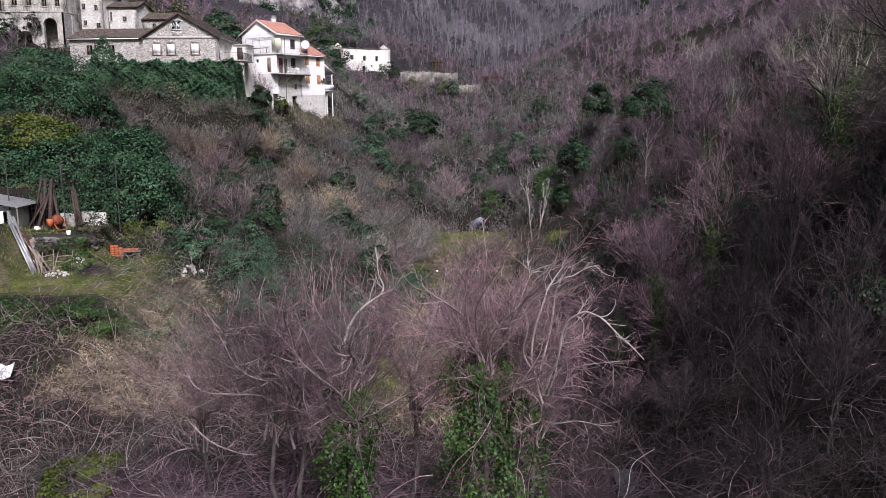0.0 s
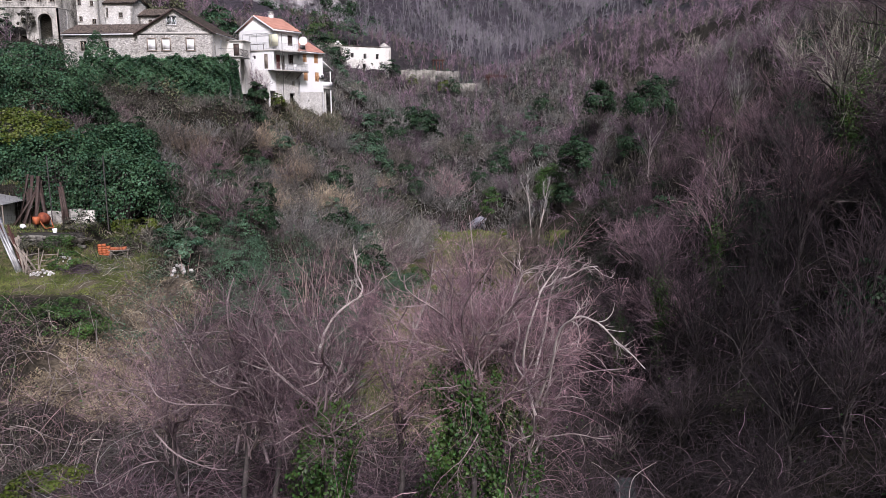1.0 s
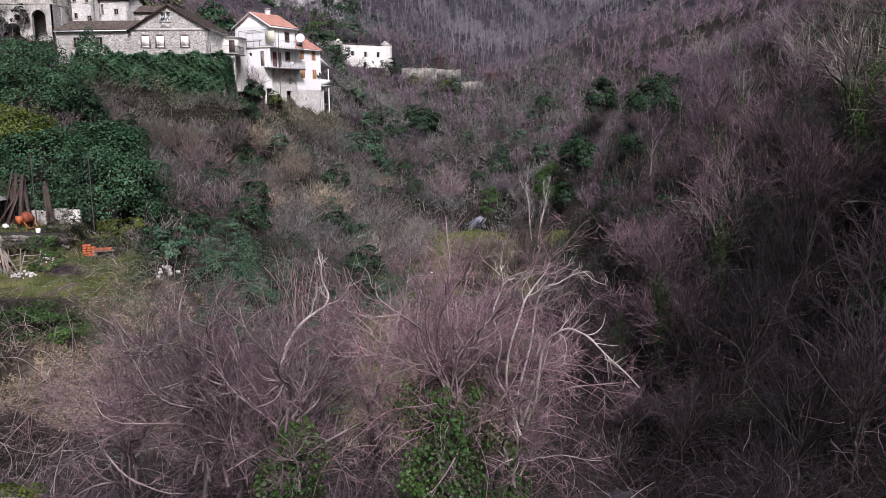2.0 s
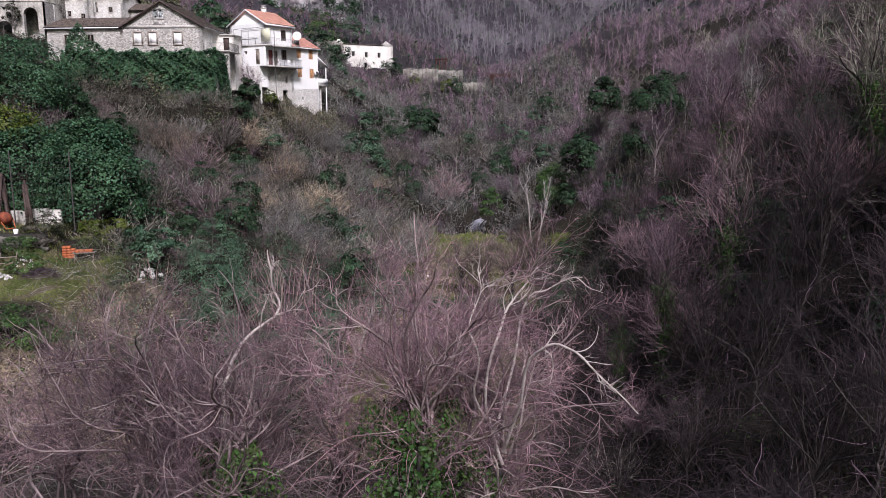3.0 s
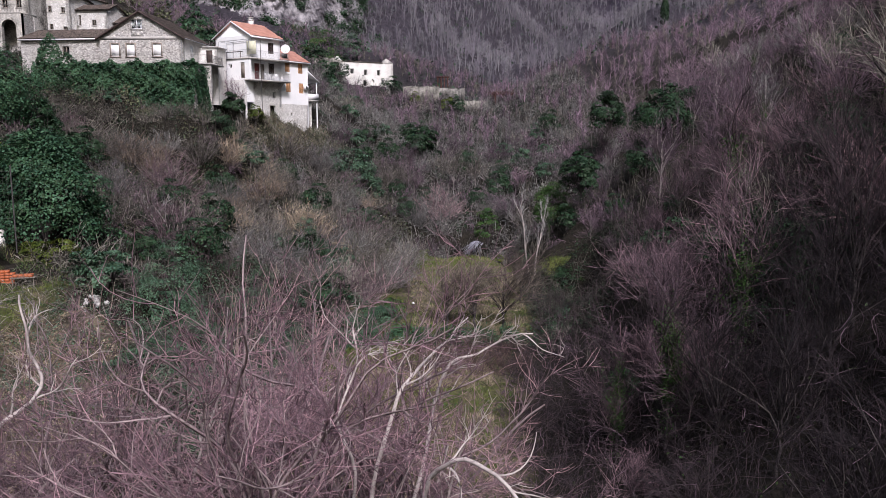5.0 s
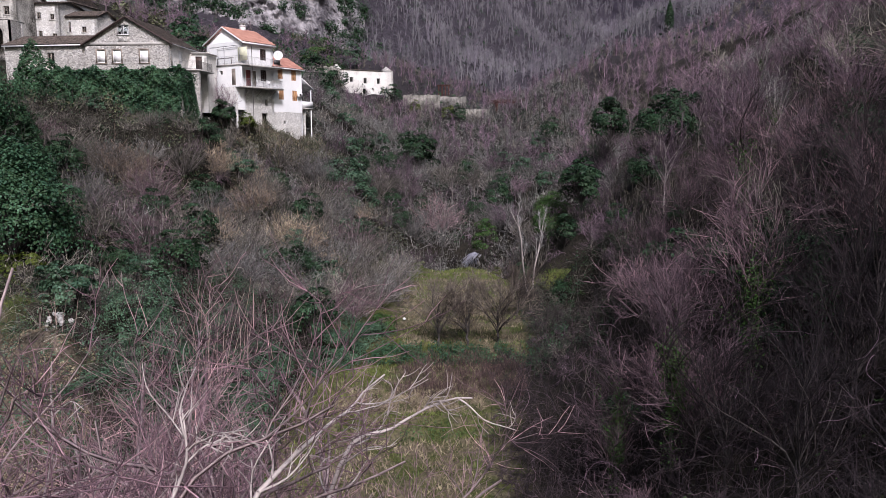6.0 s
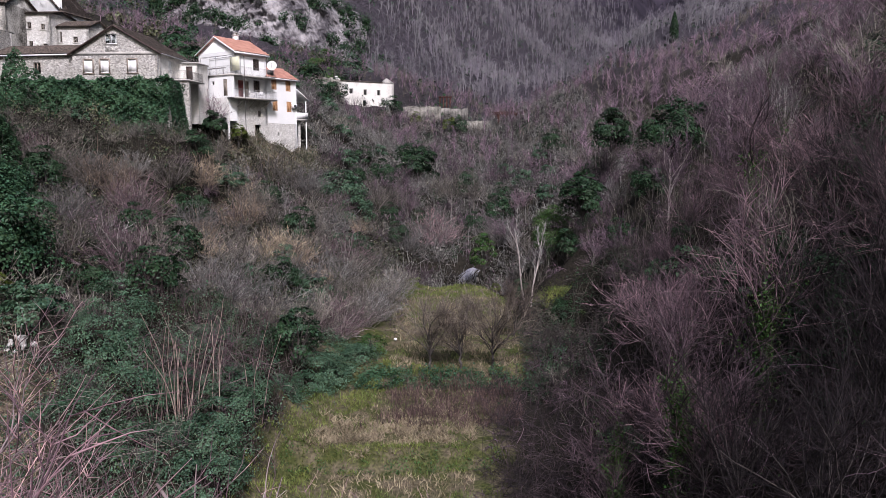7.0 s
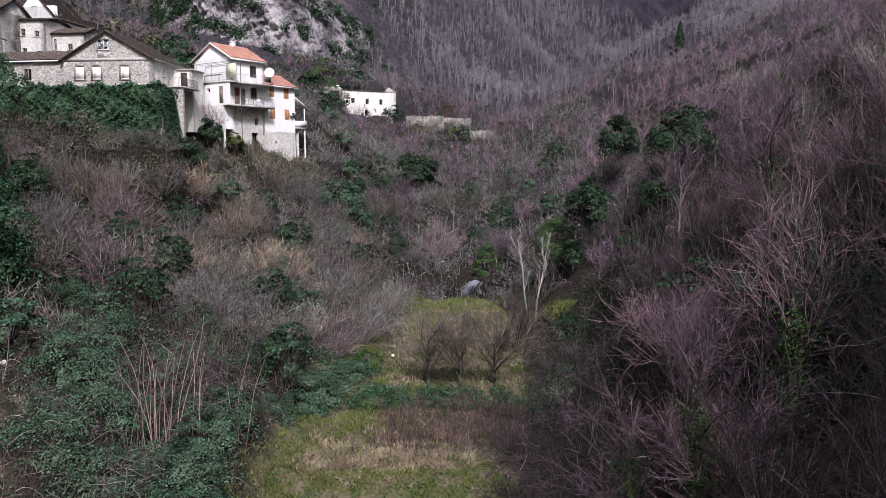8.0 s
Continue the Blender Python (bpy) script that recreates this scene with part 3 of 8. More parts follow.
# prototypes
TREES = [
    fan_tree(11, 9.0, 0.75, 11, 9, 5, 0.13, BARK_GREY, TWIG_PURPLE, "bare_tree", "leafless purple-brown tree with fine upright twigs on the slope", 0.028, group=WOOD),
    fan_tree(12, 8.0, 0.95, 12, 9, 5, 0.11, BARK_DARK, TWIG_PURPLE, "bare_tree", "leafless dark-stemmed tree with purple-brown twigs on the slope", 0.028, 0.08, group=WOOD),
    fan_tree(13, 10.0, 0.7, 11, 9, 5, 0.14, BARK_GREY, TWIG_BROWN, "bare_tree", "tall leafless brown tree with fine twigs on the slope", 0.028, group=WOOD),
    fan_tree(14, 7.0, 1.1, 12, 8, 5, 0.09, BARK_GREY, TWIG_GREY, "bare_tree", "grey leafless tree with spreading twigs on the slope", 0.025, 0.05, group=WOOD),
]
BUSHES = [
    bare_bush(21, 3.4, 3.6, 26, TWIG_BROWN, BARK_GREY, "bare_bush", "rounded leafless brown bush of many fine stems", twig_r=0.027, twigs=2, group=SHRUB),
    bare_bush(22, 3.0, 3.4, 24, TWIG_PURPLE, BARK_DARK, "bare_bush", "rounded leafless purple-brown bush on the slope", twig_r=0.027, twigs=2, group=SHRUB),
    bare_bush(23, 2.8, 3.2, 24, TWIG_GREY, BARK_GREY, "bare_bush", "grey leafless bush of fine upright twigs", twig_r=0.027, twigs=2, group=SHRUB),
    bare_bush(24, 2.2, 3.2, 30, TWIG_PURPLE, BARK_DARK, "bramble_bush", "low tangle of arching reddish bramble canes", arch=0.22, twig_r=0.027, twigs=2, group=SHRUB),
    bare_bush(25, 3.6, 3.0, 28, TWIG_TAN, BARK_GREY, "bare_bush", "tan leafless bush with straight upright shoots", twig_r=0.027, twigs=2, group=SHRUB),
]
# Brambles in the near-black twig colour, which carries painted shade.
DARK_BUSH = bare_bush(26, 2.6, 3.6, 30, TWIG_SHADE, BARK_DARK, "bramble_bush", "tangle of bramble canes coloured dark to stand for shade", arch=0.16, twig_r=0.027, twigs=2, group=SHRUB)
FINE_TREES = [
    fan_tree(15, 8.5, 1.1, 14, 8, 6, 0.09, BARK_DARK, TWIG_SHADE, "bare_tree", "leafless tree with the lower wood's shade in its dark colour", 0.016, 0.04, group=WOOD),
    fan_tree(16, 9.0, 1.0, 14, 9, 6, 0.09, BARK_DARK, TWIG_WINE, "bare_tree", "leafless purple-brown tree with slender limbs at the wood edge", 0.018, 0.06, group=WOOD),
    fan_tree(17, 8.0, 1.2, 14, 9, 6, 0.08, BARK_DARK, TWIG_WINE, "bare_tree", "leafless rose-brown tree with fine long twigs", 0.018, 0.03, group=WOOD),
    fan_tree(18, 8.6, 1.05, 14, 9, 6, 0.09, BARK_DARK, TWIG_ROSE, "bare_tree", "leafless rose-brown tree with a rounded head of twigs", 0.018, 0.08, group=WOOD),
]
GREENS = [
    leafy_crown(31, (3.2, 3.0, 3.4), 34, 50, 0.20, LEAF_DARK, "evergreen_shrub", "dark evergreen shrub among the bare bushes", trunk=0.5, group="evergreen shrubs on the slopes"),
    leafy_crown(32, (2.6, 2.8, 2.2), 28, 48, 0.19, LEAF_BLUE, "evergreen_shrub", "grey-green evergreen shrub among the bare bushes", trunk=0.3, group="evergreen shrubs on the slopes"),
]
IVY_TREES = [
    fan_tree(41, 9.0, 0.8, 10, 8, 5, 0.13, BARK_DARK, TWIG_BROWN, "ivy_clad_tree", "leafless tree with its trunk and limbs under dark ivy", 0.018, 0.25, (3400, 0.2, LEAF_DARK)),
    fan_tree(42, 10.0, 0.7, 10, 8, 6, 0.13, BARK_GREY, TWIG_GREY, "ivy_clad_tree", "grey leafless tree with ivy on the lower trunk", 0.018, 0.3, (1500, 0.18, LEAF_IVY)),
]
IVY_POLE = fan_tree(43, 8.5, 0.7, 11, 8, 6, 0.08, BARK_DARK, TWIG_WINE, "ivy_clad_tree", "slender leafless tree with green ivy up its trunk", 0.016, 0.35, (2600, 0.12, LEAF_IVY))
used_proto = set()


def put(proto, x, y, turn, size, tall=1.0, sink=0.0):
    if id(proto) not in used_proto:
        used_proto.add(id(proto))
        return place(proto, x, y, turn, size, sink, tall)
    return again(proto, x, y, turn, size, sink, tall)


rng = np.random.default_rng(5)


def scatter(x0, x1, y0, y1, gap, seed):
    """Places on a jittered grid, so that no two stand too close."""
    g = np.random.default_rng(seed)
    for y in np.arange(y0, y1, gap):
        for x in np.arange(x0, x1, gap):
            yield x + g.uniform(-0.45, 0.45) * gap, y + g.uniform(-0.45, 0.45) * gap, g


# right-hand wood
for x, y, g in scatter(11.5, 42, 30, 122, 4.2, 51):
    edge = x - (11.0 + 0.02 * (y - 30))
    if edge < 0 or (y < 36 and x < 13) or (x < 17.6 and 66 < y < 91) or (18 < x < 27 and 76 < y < 93 and g.uniform() < 0.7):
        continue
    k = g.uniform()
    grown = min(1.0, 0.5 + edge / 14) * (1.0 if y < 62 else 0.72)
    if y > 98 and edge < 4:
        continue
    # Darker trees low, lighter ones upslope: the wood's shade put into their colour.
    if k < 0.80 and y < 76 and edge < (28 if y < 66 else 15):
        put(FINE_TREES[0 if y < 70 and ((16 < x < 24 and g.uniform() < (0.95 if y < 48 else 0.6 if y < 58 else 0.15)) or y < 40 or (y < 48 and edge > 3.5)) else (3 if x > 22 and g.uniform() < 0.75 else int(g.integers(1, 3)))], x, y, g.uniform(0, 6.3), grown * g.uniform(0.75, 1.12), g.uniform(0.9, 1.1))
    elif k < 0.80:
        put(TREES[int(g.integers(0, 4))] if k < 0.35 else TREES[int(g.integers(0, 2))], x, y, g.uniform(0, 6.3), grown * g.uniform(0.75, 1.12), g.uniform(0.9, 1.1))
    elif k < 0.92:
        put(IVY_TREES[int(g.integers(0, 2)) if y > 66 else 0], x, y, g.uniform(0, 6.3), grown * g.uniform(0.7, 1.0))
    else:
        put(GREENS[0], x, y, g.uniform(0, 6.3), g.uniform(0.8, 1.4))
# shrubs under and before it
for x, y, g in scatter(7.5, 23, 24, 112, 3.6, 52):
    edge = x - (7.6 if y < 69 else 10.5)
    if edge < 0 or is_clear(x, y, -1) or (10.4 < x < 17.8 and 82 < y < 92):
        continue
    k = g.uniform()
    low = 0.5 if 67 < y < 82 else 1.0
    put(DARK_BUSH if y < 62 and k < 0.8 else BUSHES[3] if k < 0.45 else BUSHES[1] if k < 0.75 else BUSHES[0] if k < 0.85 else GREENS[0], x, y, g.uniform(0, 6.3), low * g.uniform(0.6, 1.0))
# left-hand slope between the field and the houses
for x, y, g in scatter(-50, -4.5, 62, 124, 2.8, 53):
    if is_clear(x, y, 0.8) or x > -3.5 - 0.02 * (100 - y):
        continue
    k = g.uniform()
    if x > -19 and y < 71 and k < 0.75:
        continue
    low = 0.55 if y > 90 and x < -22 else 1.0
    put(BUSHES[0] if k < 0.34 else BUSHES[1] if k < 0.46 else BUSHES[2] if k < 0.58 else BUSHES[3] if k < 0.70 else BUSHES[4] if k < 0.77 else GREENS[int(g.integers(0, 2))], x, y, g.uniform(0, 6.3), low * g.uniform(0.65, 1.15))
# head of the valley
for x, y, g in scatter(-26, 22, 106, 160, 3.9, 54):
    if is_clear(x, y, 0.8) or (abs(x - 5) < 3 and y < 113):
        continue
    k = g.uniform()
    if k < 0.14:
        put(TREES[int(g.integers(0, 4))], x, y, g.uniform(0, 6.3), g.uniform(0.45, 0.75))
    else:
        put(BUSHES[(0, 2, 2, 1, 3)[int(g.integers(0, 5))]] if k < 0.80 else GREENS[1 if k < 0.92 else 0], x, y, g.uniform(0, 6.3), g.uniform(0.8, 1.3))


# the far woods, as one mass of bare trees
def far_wood(name, label, mat, spots, seed, twigs=34, high=7.0, thick=0.05):
    g = np.random.default_rng(seed)
    s = Soup()
    n = len(spots)
    x, y = spots[:, 0], spots[:, 1]
    z = ground_height(x, y)
    h = high * g.uniform(0.55, 1.2, n)
    base = np.stack([x, y, z - 0.5], 1)
    top = base + np.stack([g.normal(0, 0.5, n), g.normal(0, 0.5, n), h * 0.75], 1)
    s.sticks(base, top, thick * 2.2, thick * 0.8)
    for i in range(twigs):
        f = g.uniform(0.15, 0.95, (n, 1)) ** 0.8
        root = base + (top - base) * f
        d = np.stack([g.normal(0, 0.55, n), g.normal(0, 0.55, n), g.uniform(0.3, 1.1, n)], 1)
        s.sticks(root, root + d * (h * g.uniform(0.2, 0.42, n))[:, None], thick)
    return tagged(new(name, s.mesh(name, mat)), label, "woodland", kind="stuff")


def spots_in(x0, x1, y0, y1, count, seed, keep):
    g = np.random.default_rng(seed)
    p = np.stack([g.uniform(x0, x1, count), g.uniform(y0, y1, count)], 1)
    return p[[i for i in range(count) if keep(*p[i])]]


def cliff_foot(x):
    return float(np.interp(x, [-104, -80, -60, -47, -33, -24], [246, 236, 224, 225, 249, 264]))


def by_cliff(x, y):
    return -88 < x < -28 and cliff_foot(x) - 9 + 3 * math.sin(x * 0.7) < y < cliff_foot(x) + 34


def in_view(x, y):
    """The wedge of land ahead of the flight that can come into view."""
    return -0.72 * (y + 6) - 8 < x < 0.72 * (y + 6) + 8


def mid_ok(x, y):
    near_right = 11 < x < 42 and 30 < y < 122
    near_head = -26 < x < 22 and y < 160
    return in_view(x, y) and not by_cliff(x, y) and not near_right and not near_head and not is_clear(x, y, 2) and not (-28 < x < 22 and 187 < y < 199) and not (-46 < x < -4 and y < 122)


def wild(x, y):
    return in_view(x, y) and not by_cliff(x, y)


spots = spots_in(-110, 120, 60, 240, 7200, 61, mid_ok)
far_wood("slope_woodland", "bare purple-brown woodland on the valley sides", TWIG_PURPLE, spots[::2], 62, 26, 5.0, 0.042)
far_wood("slope_scrub", "bare brown scrub on the valley sides", TWIG_BROWN, spots[1::2], 63, 26, 3.6, 0.042)
# Twigs paler and bluer for distance: haze put into the colour.
TWIG_HAZE = material("twig_haze", (0.063, 0.057, 0.072), (0.181, 0.162, 0.193), 0.05, bump=0)
TWIG_HAZE_GREY = material("twig_haze_grey", (0.074, 0.072, 0.081), (0.19, 0.182, 0.198), 0.05, bump=0)
spots = spots_in(-260, 330, 235, 480, 21000, 64, wild)
far_wood("hillside_woodland", "bare woodland on the mountain flank, purple-grey with painted haze", TWIG_HAZE, spots[::3], 65, 15, 7.5, 0.075)
far_wood("hillside_woodland_brown", "bare brown woodland on the mountain flank, greyed by painted haze", TWIG_HAZE_GREY, spots[1::3], 66, 15, 6.5, 0.075)
far_wood("hillside_woodland_grey", "bare woodland on the mountain flank, greyed by painted haze", TWIG_HAZE_GREY, spots[2::3], 67, 15, 6.5, 0.07)
# Dark bluish twigs: the far mountain's cloud shade put into the colour.
TWIG_FAR_SHADE = material("twig_far_shade", (0.022, 0.018, 0.028), (0.06, 0.05, 0.072), 0.01, bump=0)
spots = spots_in(-500, 900, 480, 1200, 6500, 68, wild)
far_wood("mountain_woodland", "bare woodland on the far mountain, cloud shade in its dark colour", TWIG_FAR_SHADE, spots, 69, 12, 11.0, 0.22)


def thicket(name, label, mat, spots, height, reach, r, seed, droop=0.5):
    """A tangle of long arching canes."""
    g = np.random.default_rng(seed)
    n = len(spots)
    z = ground_height(spots[:, 0], spots[:, 1])
    p0 = np.stack([spots[:, 0], spots[:, 1], z - 0.1], 1)
    az = g.uniform(0, 2 * np.pi, n)
    out = np.stack([np.cos(az), np.sin(az), 0 * az], 1) * (reach * g.uniform(0.3, 1.2, n))[:, None]
    up = np.array([[0, 0, 1.0]]) * (height * g.uniform(0.35, 1.2, n))[:, None]
    jit = lambda s: g.normal(0, s * height, (n, 3))
    p1 = p0 + out * 0.25 + up * 0.65 + jit(0.05)
    p2 = p0 + out * 0.65 + up + jit(0.07)
    p3 = p0 + out * 1.1 + up * (1.25 - droop * g.uniform(0.3, 1.5, (n, 1))) + jit(0.08)
    s = Soup()
    s.sticks(p0, p1, r, r * 0.85)
    s.sticks(p1, p2, r * 0.85, r * 0.6)
    s.sticks(p2, p3, r * 0.6)
    return tagged(new(name, s.mesh(name, mat)), label, "undergrowth", kind="stuff")


def open_ground(x, y):
    return not is_clear(x, y, 0.3)


def lump(x, y, wavelength, first):
    return float(ripple(x, y, wavelength, 6, first))


thicket("bramble_thicket", "tangle of purple bramble canes below the grove", TWIG_ROSE, spots_in(-30, 9, 16, 40, 2200, 81, lambda x, y: open_ground(x, y) and lump(x, y, 9, 2) > -0.5), 1.7, 1.6, 0.011, 82, 0.8)
thicket("bramble_thicket_right", "tangle of bramble canes along the stream, darkened for shade", TWIG_SHADE, spots_in(6.5, 27, 20, 80, 4500, 83, lambda x, y: x > 7.2 and open_ground(x, y)), 2.2, 1.6, 0.012, 84, 0.6)
thicket("slope_undergrowth", "brown winter undergrowth on the slope under the houses", TWIG_UNDER, spots_in(-55, -3, 60, 126, 9000, 85, open_ground), 1.5, 1.2, 0.02, 86, 0.35)
thicket("slope_undergrowth_grey", "grey winter undergrowth on the slope under the houses", TWIG_BROWN, spots_in(-55, -3, 60, 126, 4500, 87, lambda x, y: open_ground(x, y) and lump(x, y, 12, 5) > 0), 2.2, 0.9, 0.017, 88, 0.2)
thicket("valley_head_undergrowth", "brown winter undergrowth at the head of the valley", TWIG_GREY, spots_in(-34, 30, 103, 200, 8000, 89, open_ground), 2.2, 1.3, 0.024, 90, 0.3)
thicket("wood_floor_undergrowth", "purple winter undergrowth beneath the trees", TWIG_UNDER, spots_in(11, 45, 60, 125, 5000, 91, lambda x, y: open_ground(x, y) and not (x < 19 and 64 < y < 93)), 2.0, 1.2, 0.02, 92, 0.3)


def field_edge(x, y):
    """Where the ivy ends and the field begins: the terraces narrow up the valley."""
    return -5.6 + 4.7 * smooth(59, 73, y) - 1.2 * smooth(80, 94, y) + 0.5 * lump(x, y, 4, 2)


def leaf_cover(name, label, mat, spots, size, seed, high=0.35, category="ivy"):
    """Leaves lying over the ground and what is under them."""
    g = np.random.default_rng(seed)
    x, y = spots[:, 0], spots[:, 1]
    e = 0.3
    z = ground_height(x, y)
    slope = np.stack([-(ground_height(x + e, y) - z) / e, -(ground_height(x, y + e) - z) / e, np.ones(len(x))], 1)
    s = Soup()
    lift = np.abs(g.normal(0, high, len(x))) + 0.05
    s.leaves(np.stack([x, y, z + lift], 1), slope, size * g.uniform(0.6, 1.4, len(x)), g)
    return tagged(new(name, s.mesh(name, mat)), label, category, kind="stuff")


thicket("tan_canes", "tan dead canes and vines on the stony bank", TWIG_TAN, spots_in(-26, -11, 30, 49, 150, 93, lambda x, y: open_ground(x, y) and lump(x, y, 8, 6) > -0.1), 1.3, 1.2, 0.012, 94, 0.5)
thicket("grey_vines", "long grey vine stems hanging over the brambles", BARK_GREY, spots_in(-30, -2, 24, 47, 90, 95, open_ground), 2.6, 1.6, 0.022, 96, 0.7)
thicket("bank_brambles", "reddish bramble canes growing through the ivy", TWIG_ROSE, spots_in(-18, -4.5, 49, 74, 2600, 97, lambda x, y: open_ground(x, y) and lump(x, y, 7, 5) > 0.1), 1.6, 1.4, 0.012, 98, 0.6)
leaf_cover("ivy_bank", "dark green ivy trailing over the bank beside the field", LEAF_BLUE, spots_in(-22, -0.6, 47, 78, 40000, 101, lambda x, y: x < field_edge(x, y) + 0.25 and lump(x, y, 6, 1) > -0.75 and not (x < -16 and y > 61)), 0.12, 102, 0.3)
leaf_cover("ivy_ledge", "ivy over the low bank behind the terrace", LEAF_HEDGE, spots_in(-2.2, 12.5, 68.6, 71.2, 8000, 103, lambda x, y: lump(x, y, 2.5, 6) > -0.35), 0.15, 104, 0.28)
leaf_cover("ivy_undergrowth", "dark ivy patches among the bushes", LEAF_DARK, spots_in(-50, 40, 60, 150, 50000, 105, lambda x, y: open_ground(x, y) and lump(x, y, 8, 8) + 0.4 * lump(x, y, 3, 2) > 0.5), 0.17, 106, 0.8)
leaf_cover("hillside_evergreens", "dark green scrub patches on the mountain flank", LEAF_DARK, spots_in(-160, 160, 190, 440, 26000, 131, lambda x, y: wild(x, y) and lump(x, y, 40, 3) + 0.5 * lump(x, y, 14, 9) > 0.4), 0.95, 132, 1.6, "scrub")
leaf_cover("ivy_undergrowth_near", "dark ivy patches among the brambles", LEAF_IVY, spots_in(-30, 24, 22, 50, 9000, 107, lambda x, y: open_ground(x, y) and lump(x, y, 6, 3) > 0.7), 0.15, 108, 0.7)


def grass(name, label, mat, spots, height, width, seed, lean=0.4):
    g = np.random.default_rng(seed)
    s = Soup()
    s.blades(np.stack([spots[:, 0], spots[:, 1], ground_height(spots[:, 0], spots[:, 1]) - 0.02], 1), height, width, g, lean)
    return tagged(new(name, s.mesh(name, mat)), label, "grass", kind="stuff")


def field_bit(x, y):
    return field_edge(x, y) < x < (6.0 if y < 69 else 9.5) and 44 < y < 102


def lip(x, y):
    """How far a spot lies beyond the step between the two lower terraces."""
    return y - 0.12 * (x - 4) - 59.2 + 0.3 * lump(x, y, 3, 4)


def lush(x, y):
    """The damp strip down the left edge, the lip of the step, and the rim at the top of the field."""
    return (x < field_edge(x, y) + 2.4 + 0.9 * lump(x, y, 5, 2) and 46 < y < 73) or -0.9 < lip(x, y) < 0.9 or (y > 95 and lump(x, y, 4, 8) > -0.5)


grass("field_grass", "short green grass on the terraced field", GRASS_GREEN, spots_in(-6, 11, 44, 102, 26000, 111, lambda x, y: field_bit(x, y) and lump(x, y, 5, 7) > (0.2 if y < 73 else 0.7 if y < 87 else -0.3)), 0.26, 0.07, 112)
grass("field_dry_grass", "straw-coloured dead grass on the terraced field", GRASS_DRY, spots_in(-6, 11, 44, 102, 30000, 113, lambda x, y: field_bit(x, y) and not lush(x, y) and lump(x, y, 5, 7) < (0.5 if y < 87 else 0.0)), 0.30, 0.07, 114, 0.7)
grass("bank_grass", "bright green long grass along the damp edges of the field", GRASS_BRIGHT, spots_in(-6.5, 9.5, 45, 102, 80000, 121, lambda x, y: field_bit(x, y) and lush(x, y) and lump(x, y, 2.4, 9) > -0.9), 0.22, 0.065, 122, 0.7)
grass("pale_grass", "flattened pale straw on the terrace", GRASS_DRY, spots_in(-4, 7, 58, 70, 26000, 123, lambda x, y: field_bit(x, y) and 0.9 < lip(x, y) + 0.8 * lump(x, y, 2.2, 5) < 4.6 and x > -3.2 + 0.9 * lump(x, y, 3, 1) and lump(x, y, 2.4, 8) > -0.35), 0.24, 0.07, 124, 1.1)
grass("lawn_grass", "short green lawn in the garden", GRASS_BRIGHT, spots_in(-34, -21.5, 51.5, 61, 24000, 115, lambda x, y: lump(x, y, 4, 9) > -0.6), 0.10, 0.05, 116)
grass("scree_dry_grass", "straw-coloured dead grass on the stony bank", GRASS_DRY, spots_in(-23, -13, 39, 49, 3500, 117, lambda x, y: lump(x, y, 5, 3) > -0.3), 0.3, 0.05, 118, 1.0)
thicket("reddish_field_weeds", "reddish dead weed stalks on the field", TWIG_WEED, spots_in(-1.5, 9, 60.5, 70.5, 5500, 119, lambda x, y: x > 0.4 + 1.4 * lump(x, y, 3, 1) and lip(x, y) + 0.9 * lump(x, y, 2.2, 5) > 3.4 and lump(x, y, 2.2, 5) > -0.35), 0.75, 0.5, 0.016, 120, 0.3)


# ---- the grove under the flight ----
GROVE = "pink-twigged bare trees of the grove"

def branching(soups, g, pts, rr, counts, lengths, radii, first=0.25):
    """Forked side branches off the given limbs, then twigs off those, level by level, each level into its own soup."""
    for level, (soup, each, length, r) in enumerate(zip(soups, counts, lengths, radii)):
        n, k = pts.shape[:2]
        m = int(n * each)
        i, j = g.integers(0, n, m), g.integers(int(k * first) if level == 0 else 1, k - 1, m)
        along = pts[i, j + 1] - pts[i, j]
        along /= np.maximum(np.linalg.norm(along, axis=1, keepdims=True), 1e-6)
        side = g.normal(0, 1, (m, 3))
        side -= along * (side * along).sum(1, keepdims=True)
        side /= np.maximum(np.linalg.norm(side, axis=1, keepdims=True), 1e-6)
        d = along * 0.62 + side * g.uniform(0.45, 0.9, (m, 1)) + [0, 0, 0.1]
        pts, rr = soup.strands(pts[i, j], d, length * g.uniform(0.5, 1.4, m), np.minimum(np.maximum(rr[i, j] * 0.6, r), r * 2.2), (8, 5, 3)[level], g, 0.22, 0.05)


